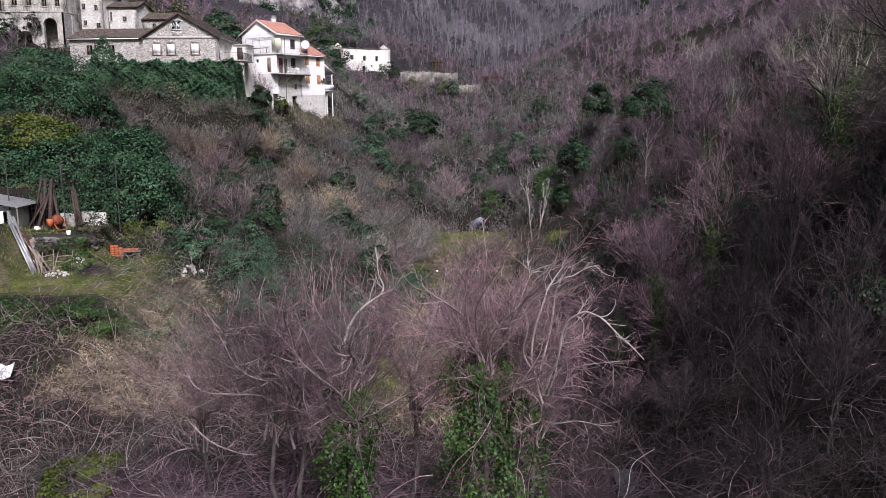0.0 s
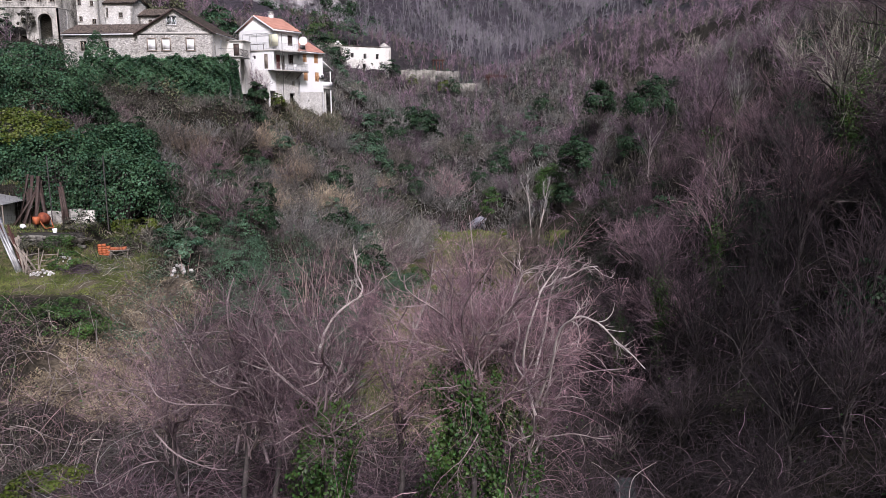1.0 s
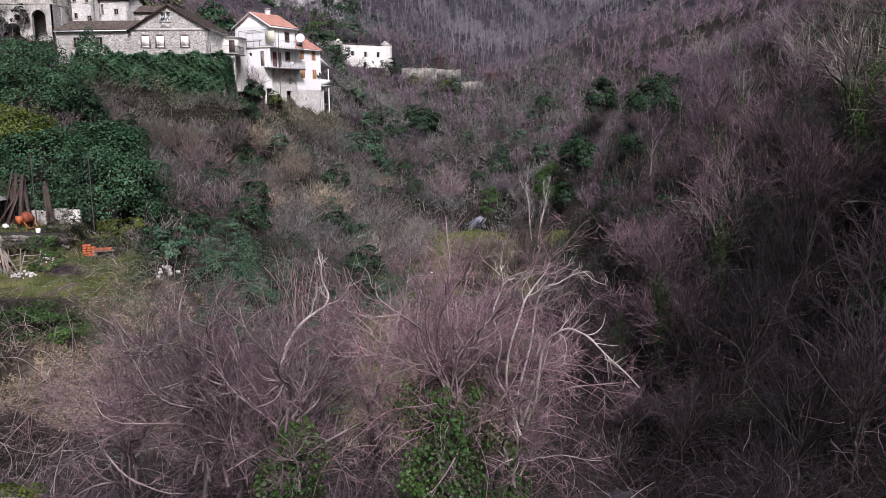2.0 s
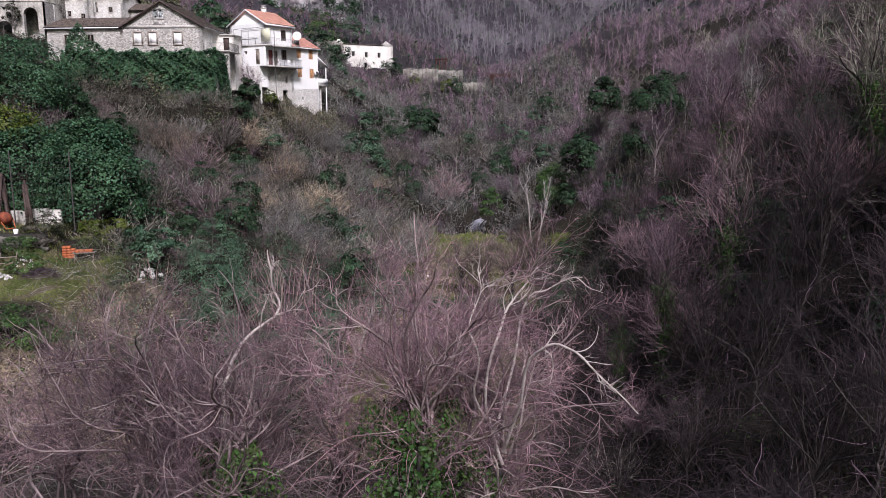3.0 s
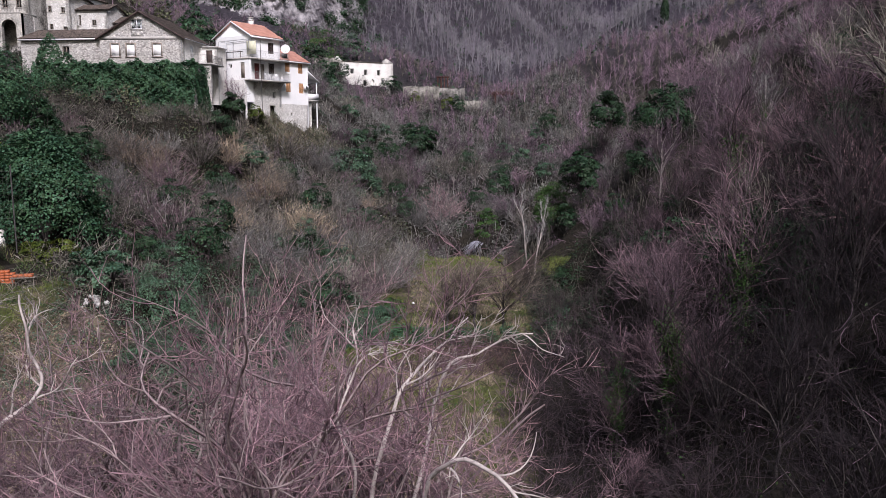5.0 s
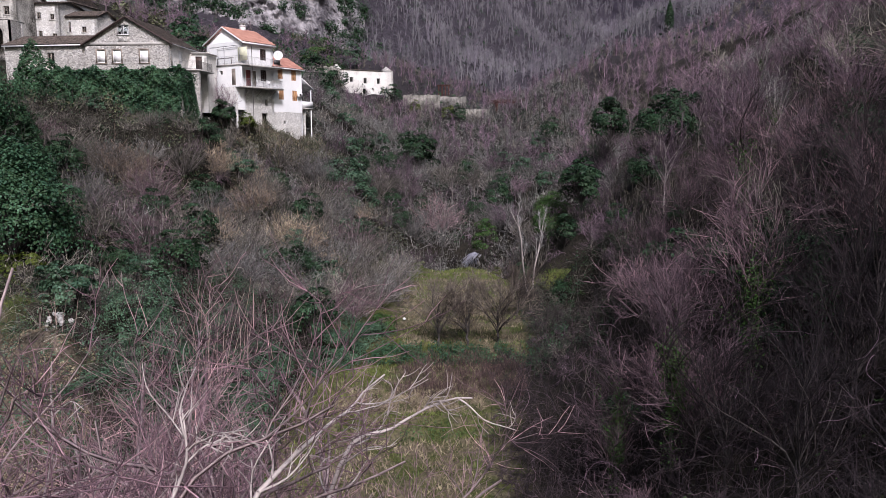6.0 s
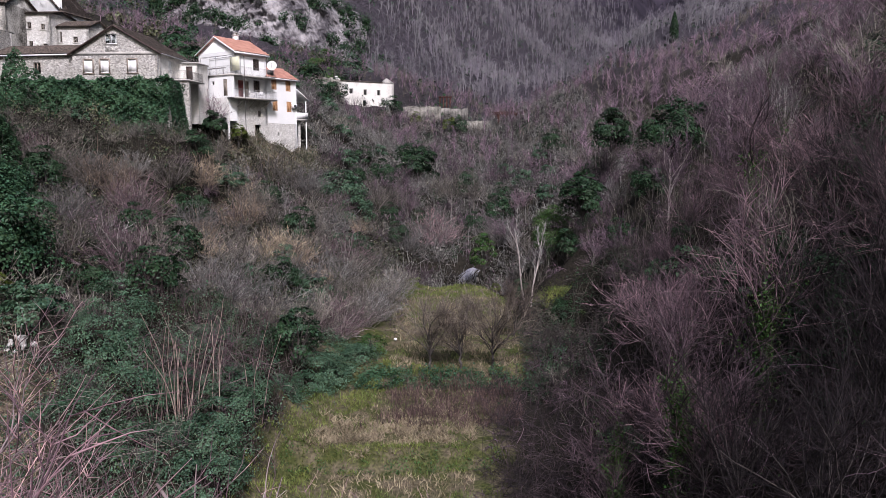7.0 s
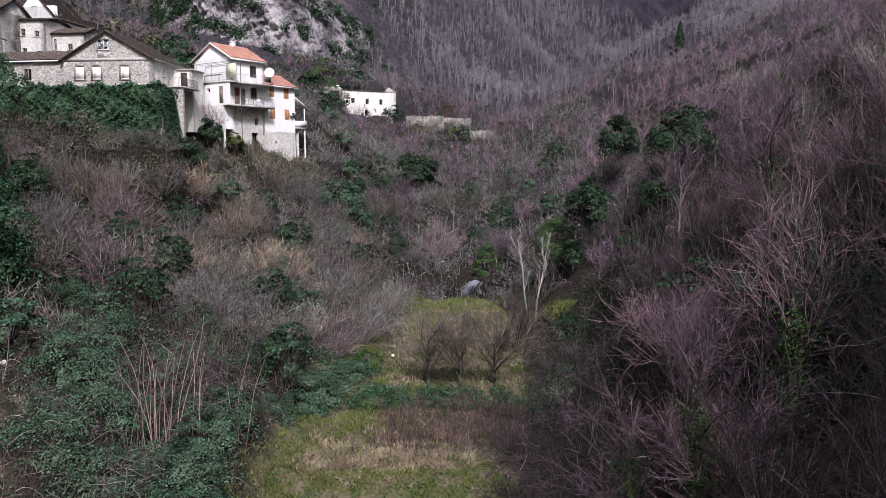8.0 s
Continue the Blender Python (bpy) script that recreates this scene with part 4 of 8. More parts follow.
def grove_tree(seed, x, y, trunk_top, limbs, length, twig_mat, bark, label, lean=(0, 0), ivy=None, extra=(), limb_r=0.058, shoots_per=7):
    """An ivy-wrapped trunk with a head of limbs and long shoots; extra: single limbs by their bends, measured from the foot."""
    g = np.random.default_rng(seed)
    bole, wood, twig, leaf = Soup(), Soup(), Soup(), Soup()
    base = on_ground(x, y)
    top = trunk_top - base
    p, nodes = np.array([0, 0, -0.4]), []
    for i in range(8):
        e = np.array([lean[0] * (i + 1) / 8, lean[1] * (i + 1) / 8, top * (i + 1) / 8]) + np.append(g.normal(0, 0.12, 2), 0)
        bole.sticks(p, e, 0.2 - 0.019 * i, 0.181 - 0.019 * i, sides=7)
        nodes.append(e)
        p = e
    k = limbs * 2
    a = 2 * np.pi * (np.arange(k) + g.uniform(0, 0.8, k)) / k
    start = np.array(nodes)[g.integers(6, 8, k)] + g.normal(0, 0.12, (k, 3))
    tilt = g.uniform(0.2, 0.95, k)
    out = np.stack([np.cos(a) * tilt, np.sin(a) * tilt, g.uniform(0.8, 1.5, k)], 1)
    pts, rr = wood.strands(start, out, length * g.uniform(0.65, 1.15, k), limb_r * g.uniform(0.35, 0.95, k), 14, g, 0.2, 0.02)
    branching((wood, twig, twig), g, pts, rr, (shoots_per, 6.0, 3.5), (length * 0.3, length * 0.18, length * 0.1), (0.010, 0.006, 0.0045))
    m = limbs
    a = g.uniform(0, 2 * np.pi, m)
    start = np.array(nodes)[g.integers(4, 8, m)] + g.normal(0, 0.5, (m, 3)) + [0, 0, 0.5]
    twig.strands(start, np.stack([np.cos(a), np.sin(a), 0.5 + 0 * a], 1), g.uniform(2.0, 6.0, m), g.uniform(0.005, 0.010, m), 12, g, 0.28, -0.2)
    if ivy:
        count, high, wide = ivy
        z = g.uniform(0, 1, count) ** 0.75 * (high - base)
        a = g.uniform(0, 2 * np.pi, count)
        f = z / (high - base)
        swell = 0.72 + 0.26 * np.sin(a * 2 + z * 0.9 + seed) + 0.2 * np.sin(a * 3 - z * 2.1) + 0.16 * np.sin(z * 3.3 + a * 5) + g.normal(0, 0.13, count)
        rr = wide * swell * (0.35 + 0.65 * np.sqrt(np.clip(1.02 - f ** 2, 0.02, 1)))
        o = np.stack([np.cos(a), np.sin(a), 0 * a], 1)
        q = o * rr[:, None] + np.stack([lean[0] * f, lean[1] * f, z], 1)
        keep = np.sin(a * 4 + z * 1.7) + np.sin(z * 2.6 - a * 2) + g.normal(0, 0.5, count) > -1.15
        leaf.leaves(q[keep], (o + [0, 0, 0.4])[keep], (g.uniform(0.6, 1.4, count) * 0.105)[keep], g)
        m = int(34 * wide)
        a = g.uniform(0, 2 * np.pi, m)
        o = np.stack([np.cos(a), np.sin(a), 0 * a], 1)
        twig.strands(o * wide * g.uniform(0.7, 1.0, (m, 1)) + np.stack([0 * a, 0 * a, (high - base) * g.uniform(0.6, 1.02, m)], 1), o * 0.5 + [0, 0, 0.2], g.uniform(1.5, 4.5, m), g.uniform(0.006, 0.013, m), 10, g, 0.2, -0.22)
    ob = thing("ivy_clad_tree" if ivy else "bare_tree", label, "tree", GROVE)
    ob.matrix_basis = Matrix.Translation((x, y, base))
    part("trunk", bole.mesh("grove_trunk", BARK_DARK), ob)
    part("branchwork", wood.mesh("grove_limbs", bark), ob)
    part("crown", twig.mesh("grove_crown", twig_mat), ob)
    if ivy:
        part("ivy", leaf.mesh("grove_ivy", LEAF_IVY), ob, "glossy green climbing ivy leaves")
    for bends, r in extra:
        lw = Soup()
        q = np.array(bends, float) - np.array([x, y, base])
        t = np.linspace(0, 1, len(q))
        tt = np.linspace(0, 1, len(q) * 4 - 3)
        q = np.stack([np.interp(tt, t, q[:, k]) for k in range(3)], 1)
        q[1:-1] += g.normal(0, 0.07, (len(q) - 2, 3))
        for _ in range(2):
            q[1:-1] = 0.25 * q[:-2] + 0.5 * q[1:-1] + 0.25 * q[2:]
        rr = np.linspace(r * 0.8, r * 0.2, len(q))
        lw.sticks(q[:-1], q[1:], rr[:-1], rr[1:], sides=6)
        branching((lw, lw, lw), g, q[None], rr[None], (6, 3, 1.5), (0.7, 0.35, 0.2), (0.012, 0.007, 0.005), 0.4)
        part("limb", lw.mesh("pale_limb", BARK_BLEACHED), ob, "smooth pale bare limb")
    return ob


grove_tree(71, 1.3, 21.2, 14.6, 9, 4.1, TWIG_PINK, BARK_ROSE, "tall ivy-wrapped tree with a head of pink shoots", ivy=(20000, 14.9, 1.8))
grove_tree(72, -2.6, 20.7, 13.8, 8, 3.6, TWIG_MAUVE, BARK_ROSE, "ivy-wrapped tree with one crooked pale limb", ivy=(14000, 14.2, 1.15), extra=[
    ([(-2.75, 20.9, 13.4), (-2.86, 21.0, 14.6), (-2.8, 21.1, 15.3), (-2.6, 21.15, 15.95), (-2.28, 21.2, 16.35), (-1.78, 21.2, 16.66), (-1.54, 21.2, 16.95), (-1.68, 21.2, 17.3), (-1.76, 21.2, 17.75), (-1.78, 21.2, 18.2)], 0.064),
    ([(-2.6, 20.8, 13.4), (-3.1, 21.2, 13.9), (-3.7, 21.5, 14.4), (-4.4, 21.6, 14.8), (-5.2, 21.6, 14.9), (-6.0, 21.4, 14.6)], 0.045)])
grove_tree(73, 3.0, 21.8, 13.4, 5, 2.7, TWIG_PINK, BARK_PALE, "half-dead ivy-wrapped tree with bleached crooked limbs", ivy=(2500, 13.0, 0.6), extra=[
    ([(3.1, 21.7, 13.3), (2.7, 21.5, 14.4), (2.8, 21.2, 15.6), (3.0, 21.0, 17.0), (3.4, 21.6, 17.2), (3.7, 22.5, 17.3), (4.0, 23.4, 17.4)], 0.052),
    ([(3.1, 21.7, 13.6), (3.3, 21.0, 14.8), (3.5, 20.3, 16.2), (3.9, 19.8, 16.7), (4.4, 19.5, 16.5), (4.9, 19.3, 16.0), (5.4, 19.2, 15.5)], 0.052),
    ([(3.0, 21.6, 14.4), (3.4, 22.2, 15.8), (3.7, 22.6, 16.9), (4.3, 23.0, 17.0), (5.0, 23.2, 17.2)], 0.045),
    ([(3.0, 21.6, 14.0), (2.4, 21.3, 15.0), (2.6, 21.0, 15.9), (2.2, 20.9, 16.7), (2.6, 21.1, 17.3), (2.5, 21.2, 17.8)], 0.04)])
grove_tree(74, 1.2, 23.8, 13.8, 8, 4.1, TWIG_MAUVE, BARK_ROSE, "bare tree with a spreading head of grey and pinkish shoots")
grove_tree(75, -5.2, 22.4, 13.2, 9, 4.2, TWIG_ROSE, BARK_ROSE, "bare tree with tangled rose-brown shoots", ivy=(1500, 9.0, 0.6))
grove_tree(113, 2.9, 24.6, 13.4, 9, 4.1, TWIG_MAUVE, BARK_ROSE, "bare tree with a loose head of pink shoots", limb_r=0.06, shoots_per=4)
grove_tree(114, -5.4, 26.6, 11.8, 9, 3.6, TWIG_ROSE, BARK_ROSE, "bare tree with a spreading head of rose-brown shoots")
grove_tree(115, 1.0, 26.5, 12.2, 8, 3.8, TWIG_PINK, BARK_ROSE, "bare tree with a spreading head of pinkish shoots")
grove_tree(84, 2.3, 22.8, 14.0, 9, 4.0, TWIG_PINK, BARK_ROSE, "bare tree with a dense head of pink shoots", shoots_per=5)
grove_tree(116, -0.9, 23.6, 13.4, 8, 3.9, TWIG_MAUVE, BARK_ROSE, "bare tree with a loose head of grey and rose shoots", shoots_per=4, extra=[
    ([(-0.9, 23.6, 13.2), (-0.5, 23.5, 14.8), (0.0, 23.3, 16.2), (0.3, 23.15, 17.6)], 0.045)])
grove_tree(118, -4.2, 21.9, 13.2, 8, 3.8, TWIG_ROSE, BARK_ROSE, "bare tree with winding grey and mauve shoots")
grove_tree(119, -7.8, 24.0, 11.8, 8, 4.0, TWIG_ROSE, BARK_ROSE, "bare tree with winding grey and mauve shoots")
grove_tree(117, -2.9, 23.9, 13.2, 8, 4.2, TWIG_MAUVE, BARK_ROSE, "bare tree with tangled grey and rose shoots", shoots_per=5)


def vine_tree(seed, x, y, top, wide, count, mat, label, pale=3):
    """A low tree smothered by vines: stems rise from the trunk head, arch out and hang down in a dome."""
    g = np.random.default_rng(seed)
    wood, vines = Soup(), Soup()
    base = on_ground(x, y)
    h = top - base
    p = np.array([0, 0, -0.4])
    for i in range(5):
        e = np.array([g.normal(0, 0.25), g.normal(0, 0.25), h * 0.8 * (i + 1) / 5])
        wood.sticks(p, e, 0.15 - 0.018 * i, 0.132 - 0.018 * i, sides=6)
        p = e
    head = g.normal(0, 1, (9, 3)) * [wide * 0.45, wide * 0.45, 0.35] + [0, 0, h * 0.8]
    wood.sticks(np.repeat(p[None], 9, 0), head, 0.06, 0.025, sides=4)
    def skirt(n):
        a = g.uniform(0, 2 * np.pi, n)
        start = head[g.integers(0, 9, n)] + g.normal(0, 0.3, (n, 3))
        return start, np.stack([np.cos(a), np.sin(a), g.uniform(0.0, 1.1, n)], 1)
    ground_here = lambda u, v: ground_height(u + x, v + y) - base
    st, d = skirt(count)
    vines.strands(st, d, g.uniform(1.6, 1.0 * h + 1.2, count), g.uniform(0.007, 0.015, count), 11, g, 0.26, -0.17, ground_here)
    m = count // 2
    st, d = skirt(m)
    vines.strands(st - [0, 0, 0.4], d, g.uniform(0.8, 2.2, m), g.uniform(0.004, 0.008, m), 6, g, 0.5, -0.05, ground_here)
    m = count // 9
    grey = Soup()
    st, d = skirt(m)
    grey.strands(st + [0, 0, 0.15], d, g.uniform(1.6, 0.8 * h + 1.2, m), g.uniform(0.008, 0.016, m), 11, g, 0.24, -0.15, ground_here)
    ob = thing("vine_covered_tree", label, "tree", GROVE)
    ob.matrix_basis = Matrix.Translation((x, y, base))
    part("trunk", wood.mesh("vine_tree_trunk", BARK_DARK), ob)
    part("vines", vines.mesh("vine_tree_vines", mat), ob)
    part("vines", grey.mesh("vine_tree_grey_vines", TWIG_GREY if mat is not TWIG_SHADE else TWIG_WINE), ob, "lighter grey-brown vines over the rest")
    for i in range(pale):
        limb = Soup()
        st, d = skirt(1)
        limb.strands(st, d, g.uniform(2.2, 4.2), g.uniform(0.018, 0.03), 12, g, 0.24, -0.07, ground_here)
        part("limb", limb.mesh("vine_tree_limb", BARK_PALE), ob, "pale bare limb reaching out of the vines")
    return ob


for seed, x, y, top, wide, count, mat in [
        (76, -8.2, 23.6, 9.8, 1.7, 390, TWIG_WINE), (77, -5.2, 25.0, 10.6, 1.8, 420, TWIG_WINE), (78, -11.6, 25.4, 9.2, 1.6, 360, TWIG_WINE), (79, 4.9, 24.4, 9.2, 1.7, 360, TWIG_SHADE),
        (80, 7.4, 23.0, 7.6, 1.6, 315, TWIG_SHADE), (81, -9.0, 29.0, 8.4, 1.8, 345, TWIG_UNDER), (82, -15.6, 29.0, 7.8, 1.5, 285, TWIG_UNDER), (83, 2.2, 28.0, 6.6, 1.6, 285, TWIG_WINE),
        (85, -6.8, 20.6, 9.6, 1.5, 345, TWIG_WINE), (86, -2.6, 26.6, 8.6, 1.7, 330, TWIG_PURPLE), (87, -12.4, 33.0, 7.6, 1.7, 270, TWIG_UNDER), (88, -6.2, 33.5, 7.2, 1.8, 270, TWIG_UNDER),
        (89, 6.4, 28.5, 6.6, 1.7, 285, TWIG_SHADE), (90, 10.2, 26.0, 6.8, 1.6, 270, TWIG_SHADE), (110, -1.0, 32.5, 5.8, 1.8, 255, TWIG_WINE), (111, 12.6, 30.5, 7.6, 1.9, 285, TWIG_SHADE), (112, -17.8, 25.0, 8.0, 1.5, 255, TWIG_PURPLE)]:
    vine_tree(seed, x, y, top, wide, count, mat, "low tree smothered under drooping %s vines" % ("brown" if mat is TWIG_UNDER else "dark" if mat is TWIG_SHADE else "purple"))


def tangle(name, label, mat, spots, up, length, r, seed, rise=0.5, wander=0.4, fall=-0.08, k=9):
    """Winding stems lying over one another."""
    g = np.random.default_rng(seed)
    n = len(spots)
    a = g.uniform(0, 2 * np.pi, n)
    z = ground_height(spots[:, 0], spots[:, 1]) + g.uniform(0, up, n)
    s = Soup()
    s.strands(np.stack([spots[:, 0], spots[:, 1], z], 1), np.stack([np.cos(a), np.sin(a), g.uniform(-0.1, rise * 2, n)], 1), length * g.uniform(0.5, 1.3, n), r * g.uniform(0.6, 1.3, n), k, g, wander, fall, ground_height)
    return tagged(new(name, s.mesh(name, mat)), label, "undergrowth", kind="stuff")


def scree(x, y):
    return ((-21.8 + 0.1 * (y - 45) < x < -13.5 and 38.5 < y < 51.5) or (-22.5 < x < -16 and 51 < y < 57.5)) and lump(x, y, 6, 4) > -0.8


tangle("vine_tangle", "tangle of winding purple vines below the grove", TWIG_ROSE, spots_in(-26, 8, 17, 46, 5200, 201, lambda x, y: open_ground(x, y) and not scree(x, y) and lump(x, y, 5, 1) > -0.6), 1.3, 3.0, 0.011, 202)
tangle("brown_vine_tangle", "tangle of winding brown vines on the bank", TWIG_BROWN, spots_in(-30, 2, 24, 57, 2400, 203, lambda x, y: open_ground(x, y) and not scree(x, y)), 1.2, 2.8, 0.012, 204)
tangle("shaded_vine_tangle", "winding vines low on the bank, darkened for shade", TWIG_SHADE, spots_in(-30, 4, 20, 48, 2600, 215, lambda x, y: open_ground(x, y) and not scree(x, y)), 1.5, 2.8, 0.013, 216)
tangle("dark_vine_tangle", "tangle of winding stems, the wood's shade in their colour", TWIG_SHADE, spots_in(6.5, 30, 20, 62, 6000, 205, lambda x, y: x > 7.0 and open_ground(x, y)), 2.6, 3.2, 0.013, 206)
tangle("pale_vine_tangle", "pale bare vines winding over the brambles", BARK_PALE, spots_in(-27, -3, 24, 42, 70, 207, lambda x, y: open_ground(x, y)), 2.2, 4.0, 0.02, 208, rise=0.8, k=14, wander=0.34)
tangle("purple_twig_tangle", "thin purple twigs in the shaded wood", TWIG_PURPLE, spots_in(7, 32, 22, 62, 450, 209, lambda x, y: x > 8.0 and open_ground(x, y)), 5.0, 2.6, 0.011, 210)
leaf_cover("leaf_litter", "tan dead leaves lying on the stony bank", LEAF_DEAD, spots_in(-26, -12.5, 37, 58, 110000, 211, lambda x, y: scree(x, y) and lump(x, y, 2.5, 7) > -0.8), 0.085, 212, 0.07, "leaf litter")
leaf_cover("wood_leaf_litter", "brown dead leaves under the vines", LEAF_DEAD, spots_in(-28, 6, 18, 48, 9000, 213, lambda x, y: open_ground(x, y) and lump(x, y, 4, 5) > 0.3), 0.10, 214, 0.2, "leaf litter")


def ivy_mounds(name, label, mat, spots, size, per, leaf, seed):
    """Heaped ivy: leaves over many overlapping low humps that trail down the slope."""
    g = np.random.default_rng(seed)
    s, stem = Soup(), Soup()
    for x, y in spots:
        r = size * g.uniform(0.55, 1.5)
        u = g.normal(0, 1, (per, 3))
        u[:, 2] = np.abs(u[:, 2])
        u /= np.linalg.norm(u, axis=1, keepdims=True)
        q = u * g.uniform(0.8, 1.1, (per, 1)) * [r, r * 1.1, r * g.uniform(0.6, 1.0)]
        q = q + [x, y, 0]
        q[:, 2] += ground_height(q[:, 0], q[:, 1]) * 0.5 + on_ground(x, y) * 0.5
        s.leaves(q, u + [0, 0, 0.4], leaf * g.uniform(0.6, 1.35, per), g)
    return tagged(new(name, s.mesh(name, mat)), label, "ivy", kind="stuff")


def bank_bit(x, y):
    return x < -5.4 + 3.8 * min(max((y - 62) / 14, 0), 1) and not (x < -16 and y > 61) and x > -17.6 + 0.12 * (y - 50)


ivy_mounds("ivy_heaps", "heaps of grey-green ivy trailing over the bank beside the field", LEAF_BLUE, spots_in(-21, -1.5, 48, 77, 700, 221, lambda x, y: bank_bit(x, y) and lump(x, y, 6, 1) > -0.5), 0.7, 95, 0.11, 222)
ivy_mounds("dark_ivy_heaps", "heaps of dark green ivy trailing over the bank", LEAF_IVY, spots_in(-21, -1.5, 48, 77, 260, 223, lambda x, y: bank_bit(x, y) and lump(x, y, 5, 6) > 0.2), 0.6, 90, 0.10, 224)
tangle("bank_vines", "reddish winding vines over the ivy bank", TWIG_ROSE, spots_in(-20, -4, 49, 76, 420, 225, lambda x, y: bank_bit(x, y) and x > -13 and lump(x, y, 5, 3) > 0.2), 1.6, 2.6, 0.012, 226)
tangle("bank_dead_vines", "brown dead vines over the ivy bank", TWIG_BROWN, spots_in(-21, -4, 48, 77, 450, 227, bank_bit), 1.5, 2.2, 0.013, 228)


# ---- named trees and hedges ----
def hedge_block(seed, x, y, z, size, clumps, per, leaf, mat, label, category="hedge", name="laurel_hedge", low=0.25):
    ob = leafy_crown(seed, size, clumps, per, leaf, mat, name, label, category, trunk=0.1, low=low)
    ob.matrix_basis = Matrix.Translation((x, y, z))
    return ob


hedge_block(91, -26.8, 67.0, 12.2, (8.8, 6.0, 8.0), 200, 105, 0.21, LEAF_HEDGE, "tall dense dark green hedge behind the yard", low=0.5)
hedge_block(92, -33.2, 68.2, 12.6, (8.6, 5.5, 7.6), 180, 105, 0.21, LEAF_HEDGE, "tall dense dark green hedge behind the yard", low=0.45)
hedge_block(93, -39.5, 68.5, 13.0, (8.4, 5.5, 7.2), 150, 105, 0.21, LEAF_HEDGE, "tall dense dark green hedge behind the yard", low=0.45)
hedge_block(94, -36.5, 69.5, 18.6, (9.0, 4.0, 3.0), 90, 60, 0.22, LEAF_BRIGHT, "yellow-green shrub crown over the hedge", "bush", "yellow_green_shrub")
hedge_block(95, -43.0, 84.5, 20.2, (12.5, 8.0, 8.4), 240, 120, 0.2, LEAF_HEDGE, "large dark evergreen tree below the stone house", "tree", "evergreen_tree")
hedge_block(96, -50.5, 80.5, 19.0, (9.0, 8.0, 7.0), 150, 120, 0.2, LEAF_HEDGE, "large dark evergreen tree below the stone house", "tree", "evergreen_tree")
hedge_block(97, -33.5, 79.0, 15.4, (6.0, 5.0, 4.6), 90, 120, 0.2, LEAF_HEDGE, "dark evergreen tree on the slope", "tree", "evergreen_tree")
hedge_block(98, 21.6, 106.0, 20.4, (3.4, 3.4, 5.0), 60, 75, 0.23, LEAF_DARK, "ivy-smothered tree standing above the bare wood", "tree", "ivy_smothered_tree")
hedge_block(99, 25.2, 93.5, 20.2, (5.2, 4.8, 5.0), 80, 75, 0.23, LEAF_DARK, "broad ivy-smothered tree above the bare wood", "tree", "ivy_smothered_tree")
hedge_block(100, 16.8, 94.0, 14.2, (3.8, 3.6, 4.4), 60, 75, 0.23, LEAF_DARK, "ivy-smothered tree above the bare wood", "tree", "ivy_smothered_tree")
hedge_block(101, 14.3, 98.5, 9.5, (4.0, 3.5, 5.5), 80, 130, 0.13, LEAF_IVY, "dark evergreen tree by the stream", "tree", "evergreen_tree")
hedge_block(102, -2.9, 139.5, 16.0, (6.0, 5.0, 6.6), 50, 60, 0.34, LEAF_DARK, "dark evergreen tree at the head of the valley", "tree", "evergreen_tree")
hedge_block(116, 24.0, 53.5, 11.5, (4.4, 4.0, 5.5), 70, 90, 0.12, LEAF_DARK, "dark evergreen tree in the shaded wood", "tree", "evergreen_tree")
hedge_block(103, 20.5, 51.0, 8.5, (4.2, 3.8, 7.4), 80, 90, 0.12, LEAF_DARK, "dark evergreen tree in the shaded wood", "tree", "evergreen_tree")
hedge_block(104, -11.3, 115.5, 12.5, (6.5, 5.0, 6.0), 45, 60, 0.26, LEAF_BLUE, "grey-green evergreen bush below the white house", "bush", "evergreen_shrub")
hedge_block(186, -13.2, 117.5, 13.4, (5.0, 4.0, 5.0), 40, 60, 0.24, LEAF_PALE, "grey dead-leaved bush below the white house", "bush", "scrub_bush")
hedge_block(187, -8.8, 113.5, 11.4, (4.0, 3.6, 4.2), 36, 60, 0.22, LEAF_BLUE, "grey-green evergreen bush below the white house", "bush", "evergreen_shrub")
hedge_block(105, 7.2, 104.5, 7.0, (2.6, 2.4, 4.4), 24, 60, 0.22, LEAF_IVY, "small dark evergreen shrub by the stream", "bush", "evergreen_shrub")
hedge_block(106, 26.5, 58.0, 15.5, (6.0, 5.0, 7.0), 110, 100, 0.11, LEAF_DARK, "dark evergreen tree in the shaded wood", "tree", "evergreen_tree")
# Added trees, mostly out of view, that cast shade on the lower wood.
shade_tree = fan_tree(131, 14.0, 0.8, 12, 9, 6, 0.2, BARK_DARK, TWIG_SHADE, "ivy_clad_tree", "tall ivy-clad tree added mostly out of view to shade the wood", 0.016, 0.3, (7000, 0.16, LEAF_DARK))
place(shade_tree, 26.5, 41.0, 0.0)
for i, (x, y, s) in enumerate([(29.0, 36.0, 1.0), (32.0, 46.0, 0.9), (24.5, 33.0, 0.9), (30.0, 29.0, 1.0), (27.0, 25.0, 1.0), (34.0, 38.0, 0.9)]):
    again(shade_tree, x, y, 1.1 * i + 0.7, s)
for i, (x, y, s) in enumerate([(5.0, 150.0, 1.0), (-7.0, 128.0, 1.2), (-1.0, 121.0, 0.8), (10.0, 131.0, 1.0), (18.5, 64.5, 1.2)]):
    put(GREENS[0], x, y, i * 1.3, s)


